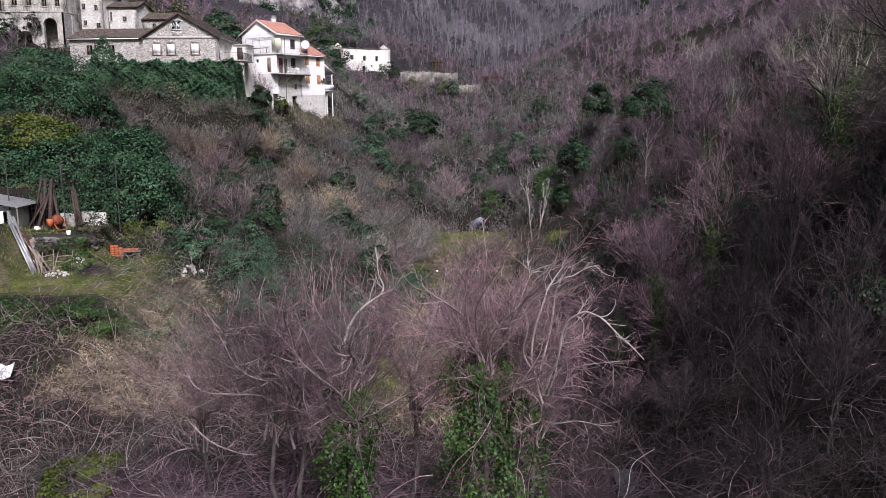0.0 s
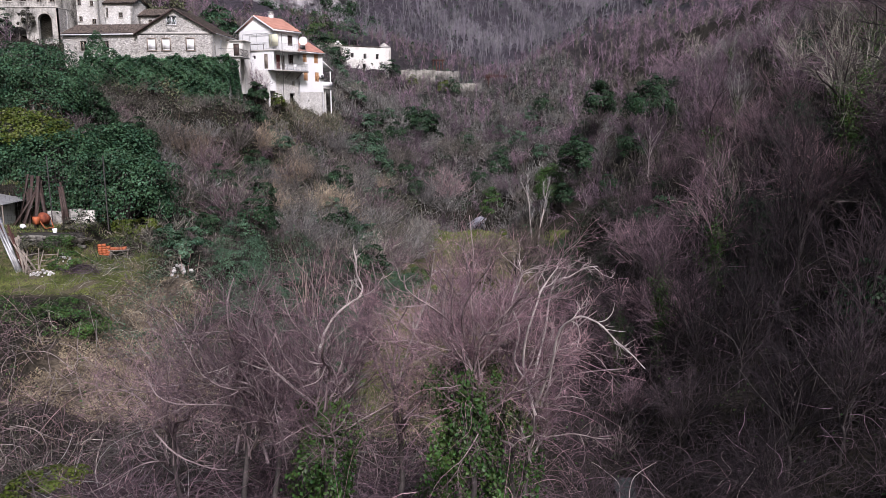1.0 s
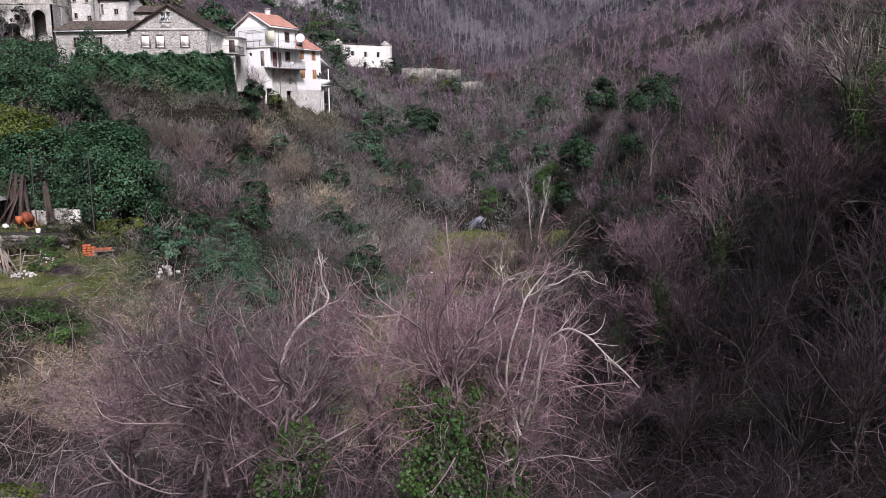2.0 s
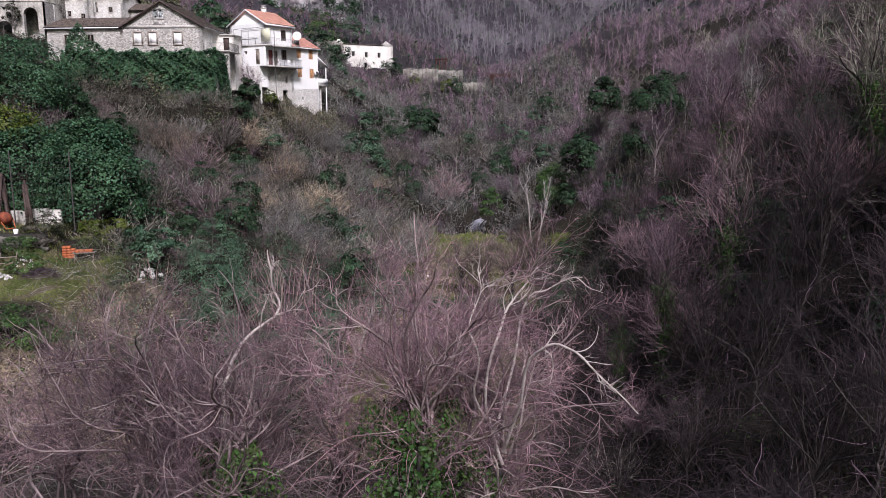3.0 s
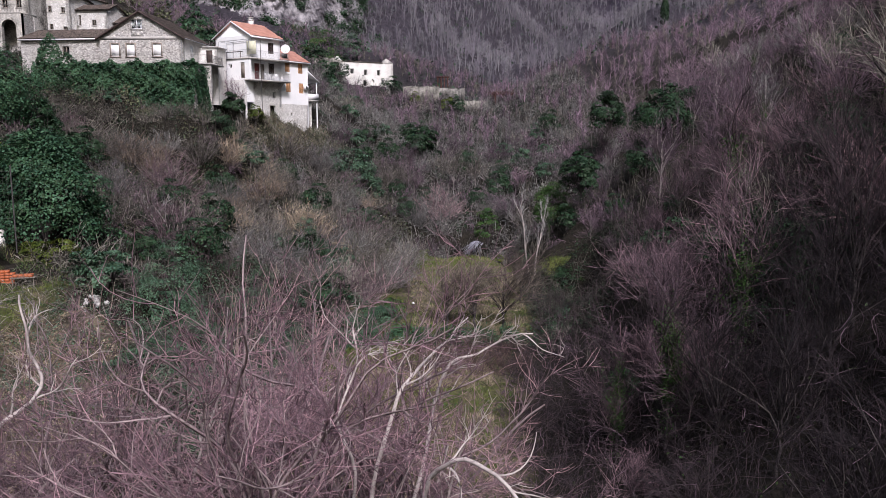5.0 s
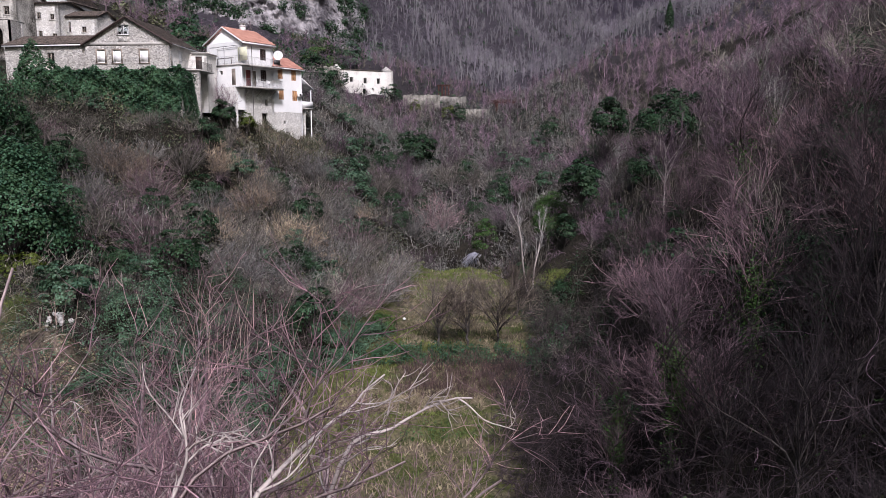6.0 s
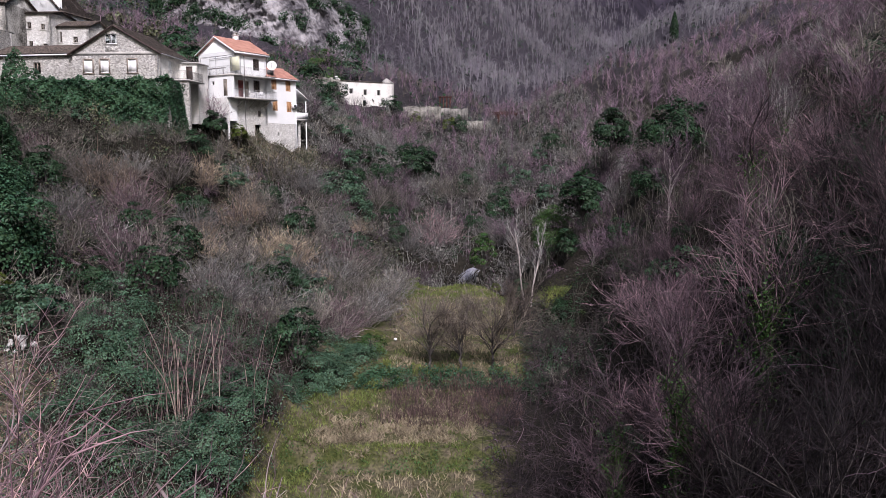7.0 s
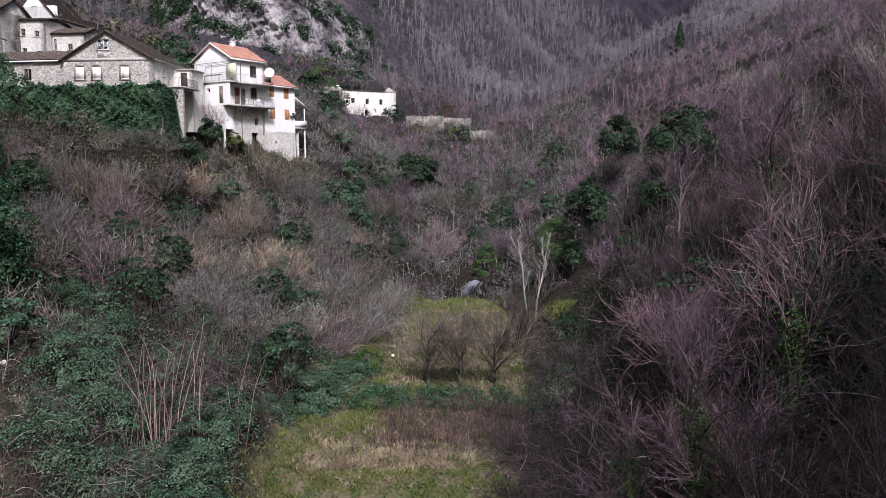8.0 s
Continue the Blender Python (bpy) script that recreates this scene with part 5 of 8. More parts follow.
tangle("hollow_brambles", "dark red-brown brambles filling the stream hollow", TWIG_UNDER, spots_in(9.6, 18.5, 66, 85, 1500, 333, lambda x, y: True), 1.2, 2.0, 0.02, 334)
leaf_cover("hollow_ivy", "dark ivy and weeds along the stream hollow", LEAF_DARK, spots_in(9.6, 18.5, 66, 85.5, 9000, 335, lambda x, y: lump(x, y, 4, 6) > -0.3), 0.16, 336, 0.4)
for seed, x, size, mat in [(181, 12.0, (3.2, 1.8, 2.4), LEAF_SCRUB), (182, 14.0, (3.4, 1.8, 2.6), LEAF_DARK), (183, 16.2, (3.4, 1.8, 2.6), LEAF_IVY), (184, 18.2, (3.0, 1.8, 2.4), LEAF_DARK)]:
    hedge_block(seed, x, 84.3, 5.0, size, 40, 60, 0.16, mat, "dark brambles hanging over the face of the bank" if mat is LEAF_SCRUB else "dark green ivy hanging over the face of the bank", "ivy", "bank_growth", low=0.5)
grass("far_bank_grass", "short dull green grass on the level bank", GRASS_BRIGHT, spots_in(11.2, 19.0, 85, 92, 5000, 331, lambda x, y: True), 0.2, 0.08, 332, 0.6)


def cypress(x, y, height):
    g = np.random.default_rng(7)
    s, w = Soup(), Soup()
    n = 1600
    z = g.uniform(0.05, 1, n)
    a = g.uniform(0, 2 * np.pi, n)
    rr = 0.13 * height * np.sin(np.pi * np.clip(z, 0.02, 1) ** 0.7) ** 0.7 * g.uniform(0.7, 1.1, n)
    o = np.stack([np.cos(a), np.sin(a), 0 * a], 1)
    s.leaves(o * rr[:, None] + np.stack([0 * z, 0 * z, z * height], 1), o + [0, 0, 0.2], 0.55, g, 0.5)
    w.sticks([[0, 0, -0.5]], [[0, 0, height * 0.9]], 0.2, 0.03, sides=6)
    ob = thing("cypress_tree", "narrow dark green cypress standing alone on the hillside", "tree")
    part("trunk", w.mesh("cypress_trunk", BARK_DARK), ob)
    part("crown", s.mesh("cypress_crown", LEAF_DARK), ob)
    return place(ob, x, y)


cypress(68.0, 262.0, 10.0)

# the pale twin-stemmed tree and the three small fruit trees on the field
thin = dict(nodes=(8, 4, 3), kids=(1, 1, 0), wander=0.07, ratio=0.35, twigs=4, twig_len=0.8, twig_r=0.014, along=0.9, out=0.5, lift=0.6, rise=0.1, bare=0.35)
pale_tree = bare_tree(121, 9.6, thin, BARK_BLEACHED, TWIG_GREY, "pale_sapling", "slender pale tree with two forked bare stems on the field edge", stems=2, spread=0.09, radius=0.11)
place(pale_tree, 10.8, 85.0, 2.6)
fruit_tree = fan_tree(122, 4.2, 0.85, 15, 8, 8, 0.08, BARK_DARK, TWIG_FRUIT, "fruit_tree", "small bare fruit tree with a forked trunk on the terrace", 0.013, 0.02, group="fruit trees on the terrace")
place(fruit_tree, 2.9, 71.5, 0.3, 1.42)
again(fruit_tree, 5.0, 71.7, 2.1, 1.36)
again(fruit_tree, 7.3, 71.6, 4.0, 1.46)
again(fruit_tree, 9.4, 80.0, 5.0, 1.3)
# tan and pink shoots on the left bank
BIG = {
    "tan": bare_bush(124, 4.6, 5.2, 60, TWIG_TAN, BARK_GREY, "big_bare_bush", "large domed tan bush of dense fine twigs", twigs=3, twig_r=0.022, branches=6),
    "grey": bare_bush(125, 4.4, 5.4, 60, TWIG_GREY, BARK_GREY, "big_bare_bush", "large domed grey bush of dense fine twigs", twigs=3, twig_r=0.022, branches=6),
    "brown": bare_bush(126, 4.4, 5.0, 60, TWIG_BROWN, BARK_GREY, "big_bare_bush", "large domed brown bush of dense fine twigs", twigs=3, twig_r=0.022, branches=6),
    "rose": bare_bush(127, 4.8, 5.0, 60, TWIG_ROSE, BARK_GREY, "big_bare_bush", "large domed rose-brown bush of dense fine twigs", twigs=3, twig_r=0.022, branches=6),
}
for i, (kind_of, x, y, s) in enumerate([("rose", -19.0, 72.3, 1.1), ("grey", -13.6, 74.0, 1.0), ("grey", -10.0, 75.5, 1.05), ("brown", -7.0, 76.0, 0.9), ("brown", -5.2, 79.5, 0.85), ("tan", -21.5, 95.2, 0.8), ("tan", -17.8, 95.4, 0.85), ("tan", -13.8, 91.5, 0.7),
                                         ("rose", -24.5, 86.0, 0.9), ("grey", -10.5, 84.0, 0.9), ("brown", -15.0, 84.0, 0.9), ("grey", -7.5, 92.0, 0.8), ("brown", -20.0, 80.0, 0.9), ("brown", -30.0, 88.5, 0.9), ("grey", -28.0, 79.5, 0.9), ("rose", -8.0, 100.0, 0.9),
                                         ("brown", -4.5, 88.0, 0.8), ("brown", -13.0, 106.0, 0.9), ("grey", -2.0, 113.0, 0.9), ("rose", 1.0, 118.0, 1.0), ("brown", -6.5, 120.0, 1.0), ("grey", 9.0, 117.0, 1.0), ("brown", 13.0, 110.0, 0.9), ("rose", -36.0, 89.5, 0.6), ("brown", -39.5, 90.0, 0.5), ("grey", -30.5, 90.6, 0.5), ("grey", -26.8, 91.0, 0.6), ("brown", -33.0, 87.0, 0.9), ("tan", -27.4, 88.6, 0.8), ("brown", -38.5, 89.0, 0.9), ("brown", -23.5, 91.5, 0.8), ("grey", -20.0, 88.5, 0.8), ("brown", -17.5, 99.5, 0.8), ("grey", -22.0, 105.5, 0.8), ("grey", -18.0, 108.0, 0.75), ("brown", -25.0, 103.0, 0.6), ("grey", -15.0, 112.0, 0.9), ("tan", -20.4, 102.0, 0.7), ("grey", -11.0, 108.5, 0.9)]):
    put(BIG[kind_of], x, y, i * 0.9, s)


def coppice(x, y, count, high, wide, seed):
    """Tall slender shoots, each its own stem, out of one stool."""
    g = np.random.default_rng(seed)
    ob = thing("coppice_stool", "cluster of tall slender pale-pink coppice shoots in ivy", "bush", "coppice stools in the ivy")
    place(ob, x, y)
    for i in range(count):
        s = Soup()
        u = g.normal(0, wide, 2)
        s.strands([(u[0], u[1], -0.5)], [(u[0] * 0.18 + g.normal(0, 0.08), u[1] * 0.18, 1.0)], high * g.uniform(0.65, 1.1), g.uniform(0.022, 0.038), 12, g, 0.05, 0.02)
        part("stem", s.mesh("coppice_stem", POLE_BARK), ob)
    return ob


POLE_BARK = material("pole_bark", (0.20, 0.135, 0.125), (0.46, 0.35, 0.32), 2.0, bump=0, vary=0.3)
coppice(-11.2, 57.0, 8, 6.4, 0.35, 1)
coppice(-9.9, 57.2, 11, 7.0, 0.45, 2)
coppice(-8.4, 57.4, 7, 6.6, 0.45, 3)
coppice(-6.2, 58.0, 3, 5.6, 0.4, 4)
coppice(-19.0, 58.0, 8, 4.0, 0.5, 5)


def rock_face():
    """The bare cliff over the village: a stepped, fissured face with a ledge running back from its top."""
    nu, nv = 240, 120
    v = np.zeros((nv, nu, 3))
    for i in range(nu):
        x0 = -92 + 67 * i / (nu - 1)
        y0 = cliff_foot(x0)
        z0 = on_ground(x0, y0) - 3.0
        rim = max(math.sin(math.pi * i / (nu - 1)), 0.0) ** 0.5
        high = 5 + 25 * rim + 5 * noise.noise(Vector((x0 * 0.09, 0, 2)))
        for j in range(nv):
            t = j / (nv - 1)
            up, back = min(t / 0.85, 1.0), max(t - 0.85, 0.0) / 0.15
            x = x0 + 8 * up * (i / nu - 0.5)
            p = Vector((x * 0.07, t * 3.2, 0.3))
            d = noise.multi_fractal(p, 0.9, 2.1, 6) * 2.4 + noise.noise(Vector((x * 0.16 + t * 4, t * 5 - x * 0.05, 1.0))) * 2.6 + abs(noise.noise(Vector((x * 0.3 - t * 6, t * 9, 4.0)))) * 2.8 + noise.noise(Vector((x * 1.3, t * 22 + x * 0.4, 7.0))) * 1.1 + noise.noise(Vector((x * 2.4, t * 40, 9.0))) * 0.8
            v[j, i] = x, y0 + 18 * up + 34 * back - d * rim + 3 * (1 - rim), z0 + high * up + 1.5 * back
    s = Soup()
    k = (np.arange(nv - 1)[:, None] * nu + np.arange(nu - 1)[None]).ravel()
    s.add(v.reshape(-1, 3), quads=np.stack([k, k + 1, k + 1 + nu, k + nu], 1))
    m = material("cliff_rock", (0.075, 0.069, 0.079), (0.35, 0.332, 0.35), 0.13, bump=1.0, bump_scale=0.9, detail=15, bump_depth=0.9, span=(0.62, 0.86))
    g = np.random.default_rng(140)
    grown = Soup()
    flat = v.reshape(-1, 3)
    for x, y, z in flat[g.permutation(len(flat))[:1300]]:
        if lump(x, z * 1.5, 17, 4) + 0.7 * smooth(-56, -82, x) + 0.6 * smooth(64, 74, z) + 1.0 * smooth(-40, -31, x + 2 * math.sin(z * 0.6)) < 0.5:
            continue
        u = g.normal(0, 1, (60, 3)) * [1.4, 0.8, 1.0]
        grown.leaves(u * g.uniform(0.5, 1.1) + [x, y - 0.6, z + 0.3], u + [0, -0.6, 0.8], g.uniform(0.4, 0.8, 60), g)
    tagged(new("ledge_scrub", grown.mesh("ledge_scrub", LEAF_DARK)), "dark green scrub rooted in the cracks of the cliff", "scrub", kind="stuff")
    return tagged(new("rock_face", s.mesh("rock_face", m)), "bare grey and white limestone cliff above the village", "cliff", kind="structure")


rock_face()

# heaped ivy on the ridge left of the field
for seed, x, y, z, size in [(161, -16.8, 65.0, 9.2, (4.0, 4.0, 3.8)), (162, -15.6, 61.0, 8.0, (5.0, 4.6, 3.8)), (163, -13.2, 57.6, 6.6, (5.6, 5.0, 3.4)), (164, -14.4, 54.0, 6.0, (4.6, 4.0, 2.4)), (165, -10.6, 54.2, 4.8, (5.0, 4.4, 2.4)), (166, -9.0, 62.0, 5.2, (4.6, 4.4, 2.4)), (168, -4.8, 69.0, 5.0, (4.6, 4.4, 2.2)), (169, -11.8, 66.5, 6.8, (5.0, 4.0, 2.6))]:
    hedge_block(seed, x, y, z - 0.5, size, 50, 110, 0.11, LEAF_BLUE, "mound of grey-green ivy heaped over the bank", "ivy", "ivy_mound", low=0.3)


def scrub_mounds(name, label, mat, spots, size, per, leaf, seed, aspect=0.4):
    """Low humps of fine dead foliage that close the gaps between the bushes."""
    g = np.random.default_rng(seed)
    s = Soup()
    for x, y in spots:
        r = size * g.uniform(0.5, 1.4)
        u = g.normal(0, 1, (per, 3))
        u[:, 2] = np.abs(u[:, 2])
        u /= np.linalg.norm(u, axis=1, keepdims=True)
        q = u * g.uniform(0.6, 1.15, (per, 1)) * [r, r, r * g.uniform(0.5, 1.0)] + [x, y, 0]
        q[:, 2] += ground_height(q[:, 0], q[:, 1])
        s.leaves(q, u + g.normal(0, 0.5, (per, 3)), leaf * g.uniform(0.6, 1.5, per), g, aspect)
    return tagged(new(name, s.mesh(name, mat)), label, "undergrowth", kind="stuff")


def slope_bit(x, y):
    return open_ground(x, y) and not (x > -19 and y < 71)


scrub_mounds("brown_scrub", "low brown scrub between the bushes under the houses", LEAF_SCRUB, spots_in(-56, -3, 62, 126, 1900, 231, slope_bit), 1.3, 70, 0.27, 232)
scrub_mounds("olive_scrub", "low olive-green scrub between the bushes under the houses", LEAF_OLIVE, spots_in(-56, -3, 64, 126, 900, 243, lambda x, y: slope_bit(x, y) and lump(x, y, 10, 6) > 0.0), 1.5, 80, 0.24, 244, 0.5)
scrub_mounds("green_scrub", "low dark green scrub between the bushes under the houses", LEAF_DARK, spots_in(-56, -3, 64, 124, 900, 233, lambda x, y: slope_bit(x, y) and lump(x, y, 9, 4) > -0.1), 1.3, 70, 0.24, 234, 0.6)
scrub_mounds("valley_head_scrub", "low brown scrub at the head of the valley", LEAF_PALE, spots_in(-34, 30, 104, 200, 900, 235, open_ground), 1.8, 90, 0.32, 236)
scrub_mounds("valley_head_green", "low dark evergreen scrub at the head of the valley", LEAF_DARK, spots_in(-30, 26, 104, 190, 420, 237, lambda x, y: open_ground(x, y) and lump(x, y, 11, 7) > 0.4), 1.7, 90, 0.28, 238, 0.6)
def house_foot(x, y):
    dx, dy = x + 23.3, y - 112.5
    return -2 < 0.53 * dx + 0.848 * dy < 14 and -4.6 < -0.848 * dx + 0.53 * dy < -0.2


scrub_mounds("foot_scrub", "low olive scrub along the foot of the white house", LEAF_OLIVE, spots_in(-24, -10, 107, 126, 900, 247, house_foot), 0.75, 80, 0.17, 248, 0.5)
scrub_mounds("foot_bracken", "dead brown bracken along the foot of the white house", LEAF_DEAD, spots_in(-24, -10, 107, 126, 700, 249, house_foot), 0.65, 80, 0.16, 250, 0.4)
thicket("foot_canes", "thin grey-brown canes along the foot of the white house", TWIG_BROWN, spots_in(-24, -10, 107, 126, 6000, 253, house_foot), 1.1, 0.7, 0.016, 254, 0.4)
scrub_mounds("hill_scrub", "olive-green scrub on the hill behind the stone house", LEAF_OLIVE, spots_in(-120, -34, 135, 250, 420, 245, lambda x, y: wild(x, y) and lump(x, y, 20, 5) > -0.3), 2.6, 120, 0.5, 246, 0.6)
scrub_mounds("cliff_scrub", "green scrub growing on the ledges round the cliff", LEAF_HEDGE, spots_in(-150, -20, 205, 330, 420, 239, lambda x, y: wild(x, y) and lump(x, y, 24, 2) > 0.0), 4.0, 150, 0.6, 240, 0.7)

g = np.random.default_rng(300)
for i, y in enumerate(np.arange(45.0, 70.0, 1.7)):
    put(DARK_BUSH if i % 3 else BUSHES[3], (7.2 if y < 68 else 8.4) + g.uniform(-0.4, 0.4), y, g.uniform(0, 6.3), g.uniform(0.5, 0.75))
for i, y in enumerate(np.arange(71.0, 100.0, 2.2)):
    put(DARK_BUSH if i % 2 else BUSHES[1], 10.9 + g.uniform(-0.4, 0.4), y, g.uniform(0, 6.3), g.uniform(0.35, 0.5))

for i, (x, y, k) in enumerate([(13.9, 47.2, 1.0), (17.9, 49.4, 1.1), (12.1, 50.0, 0.8), (22.0, 62.0, 1.2)]):
    put(IVY_POLE, x, y, i * 1.9, k)
side_tree = fan_tree(133, 12.0, 0.95, 11, 8, 6, 0.18, BARK_DARK, TWIG_BROWN, "ivy_clad_tree", "tall dark tree with bright green ivy climbing its limbs", 0.018, 0.25, (6000, 0.15, LEAF_LIME))
place(side_tree, 26.5, 51.0, 0.4)
again(side_tree, 31.5, 58.0, 2.2, 1.05)

# ivy running down to the lower corner of the field, and the overgrown face of the terrace step
for seed, x, y, size in [(176, -7.4, 54.0, (4.0, 3.6, 2.2)), (177, -7.2, 57.0, (3.4, 3.2, 2.0)), (178, -7.6, 60.4, (3.4, 3.6, 2.2)), (179, -6.6, 51.6, (3.6, 3.4, 2.0)), (180, -7.0, 64.2, (3.2, 3.6, 2.2)), (181, -5.0, 66.8, (2.8, 2.6, 1.7)), (182, -3.6, 69.6, (2.6, 2.4, 1.7)), (183, -2.6, 72.6, (2.2, 2.6, 1.6))]:
    hedge_block(seed, x, y, on_ground(x, y) - 0.3, size, 40, 110, 0.105, LEAF_BLUE, "mound of grey-green ivy at the field edge", "ivy", "ivy_mound", low=0.3)
leaf_cover("step_weeds", "dark green weeds over the face of the terrace step", LEAF_IVY, spots_in(-4.5, 7.5, 55, 66, 16000, 241, lambda x, y: -1.0 < lip(x, y) < 0.1 and lump(x, y, 2.2, 3) > -0.3), 0.09, 242, 0.12, "weeds")

for i, (kind_of, x, y, k) in enumerate([("brown", -3.4, 81.5, 0.7), ("grey", -3.0, 85.0, 0.7), ("brown", -2.6, 89.0, 0.72), ("grey", -2.2, 93.5, 0.7), ("brown", -1.8, 98.0, 0.7), ("rose", -4.6, 77.0, 0.7)]):
    put(BIG[kind_of], x, y, i * 1.1, k)
for i, y in enumerate(np.arange(80.0, 100.0, 2.4)):
    put(DARK_BUSH if i % 2 else BUSHES[3], -1.0 + g.uniform(-0.3, 0.2), y, g.uniform(0, 6.3), g.uniform(0.4, 0.6))
tangle("bank_red_brambles", "dark red bramble stems behind the coppice shoots", TWIG_ROSE, spots_in(-12.5, -6.5, 57, 63, 420, 251, bank_bit), 3.0, 2.2, 0.013, 252)


# ---- building helpers ----
def block(s, lo, hi, turn=None):
    """A box between two corners, turned by a matrix if given."""
    (x0, y0, z0), (x1, y1, z1) = lo, hi
    p = np.array([(x, y, z) for z in (z0, z1) for x, y in ((x0, y0), (x1, y0), (x1, y1), (x0, y1))], float)
    if turn is not None:
        p = np.array([tuple(turn @ Vector(q)) for q in p])
    s.add(p, quads=[(3, 2, 1, 0), (4, 5, 6, 7), (0, 1, 5, 4), (1, 2, 6, 5), (2, 3, 7, 6), (3, 0, 4, 7)])


def blocks(name, parent, mat, boxes, label="", turn=None):
    s = Soup()
    for lo, hi in boxes:
        block(s, lo, hi, turn)
    return part(name, s.mesh(name, mat), parent, label)


def stick_part(name, parent, mat, lines, r, label="", sides=6):
    s = Soup()
    s.sticks([a for a, b in lines], [b for a, b in lines], r, r, sides)
    return part(name, s.mesh(name, mat), parent, label)


def wall_mesh(s, a, b, z0, z1, thick, holes=(), peak=None):
    """A wall from a to b (plan), its outer face on the right of that way, with real holes (along0, along1, low, high); peak: (along, z) of a gable."""
    a, b = np.array(a, float), np.array(b, float)
    ln = float(np.linalg.norm(b - a))
    d = (b - a) / ln
    n = np.array([-d[1], d[0]])
    us = sorted({0.0, ln, *[h[0] for h in holes], *[h[1] for h in holes]})
    zs = sorted({z0, z1, *[h[2] for h in holes if h[2] > z0], *[h[3] for h in holes if h[3] < z1]})

    def pt(u, z, t):
        q = a + d * u + n * t
        return (q[0], q[1], z)

    def inside(u, z):
        return any(h[0] < u < h[1] and h[2] < z < h[3] for h in holes)

    for i in range(len(us) - 1):
        for j in range(len(zs) - 1):
            u0, u1, w0, w1 = us[i], us[i + 1], zs[j], zs[j + 1]
            if inside((u0 + u1) / 2, (w0 + w1) / 2):
                continue
            for t, flip in ((0, False), (thick, True)):
                q = [pt(u0, w0, t), pt(u1, w0, t), pt(u1, w1, t), pt(u0, w1, t)]
                s.add(q[::-1] if flip else q, quads=[(0, 1, 2, 3)])
    for u0, u1, w0, w1 in [*holes, (0.0, ln, z0, z1)]:
        for p, q in (((u0, w0), (u1, w0)), ((u1, w0), (u1, w1)), ((u1, w1), (u0, w1)), ((u0, w1), (u0, w0))):
            s.add([pt(*p, 0), pt(*q, 0), pt(*q, thick), pt(*p, thick)], quads=[(0, 1, 2, 3)])
    if peak:
        u, z = peak
        s.add([pt(0, z1, 0), pt(ln, z1, 0), pt(u, z, 0), pt(0, z1, thick), pt(ln, z1, thick), pt(u, z, thick)], tris=[(0, 1, 2), (5, 4, 3)], quads=[(0, 2, 5, 3), (1, 4, 5, 2)])


def wall(name, parent, mat, a, b, z0, z1, thick=0.35, holes=(), peak=None, label=""):
    s = Soup()
    wall_mesh(s, a, b, z0, z1, thick, holes, peak)
    return part(name, s.mesh(name, mat), parent, label)


def along(a, b, u, z, out=0.0):
    a, b = Vector((*a, 0)), Vector((*b, 0))
    d = (b - a).normalized()
    return a + d * u + Vector((d.y, -d.x, 0)) * out + Vector((0, 0, z))


def tile_roof(name, parent, mat, e0, e1, r0, r1, pitch=0.26, thick=0.12, label=""):
    """Rolled tiles from the eave e0-e1 up to the ridge r0-r1, in slightly uneven rows."""
    e0, e1, r0, r1 = (np.array(v, float) for v in (e0, e1, r0, r1))
    g = np.random.default_rng(int(abs(e0[0] * 13 + e1[1] * 7)) % 999)
    n = max(4, int(np.linalg.norm(e1 - e0) / pitch))
    rows = max(3, int(np.linalg.norm(r0 - e0) / 0.42))
    nrm = unit(np.cross(e1 - e0, r0 - e0))
    if nrm[2] < 0:
        nrm = -nrm
    s = Soup()
    cols = n * 2 + 1
    top = []
    for j in range(rows):
        for k in (0, 1):
            t = (j + k) / rows
            a, b = e0 + (r0 - e0) * t, e1 + (r1 - e1) * t
            u = np.linspace(0, 1, cols)[:, None]
            lift = (np.arange(cols) % 2) * 0.085 + g.normal(0, 0.018, cols) + (0.045 if k == 0 else 0.0)
            top.append(a + (b - a) * u + nrm * lift[:, None])
    v = np.concatenate(top)
    q = []
    for j in range(rows * 2 - 1):
        i = np.arange(cols - 1) + j * cols
        q.append(np.stack([i, i + 1, i + 1 + cols, i + cols], 1))
    s.add(v, quads=np.concatenate(q))
    low = [e0 - nrm * thick, e1 - nrm * thick, r1 - nrm * thick, r0 - nrm * thick]
    s.add([*low, e0, e1, r1, r0], quads=[(3, 2, 1, 0), (0, 1, 5, 4), (1, 2, 6, 5), (2, 3, 7, 6), (3, 0, 4, 7)])
    return part(name, s.mesh(name, mat), parent, label)


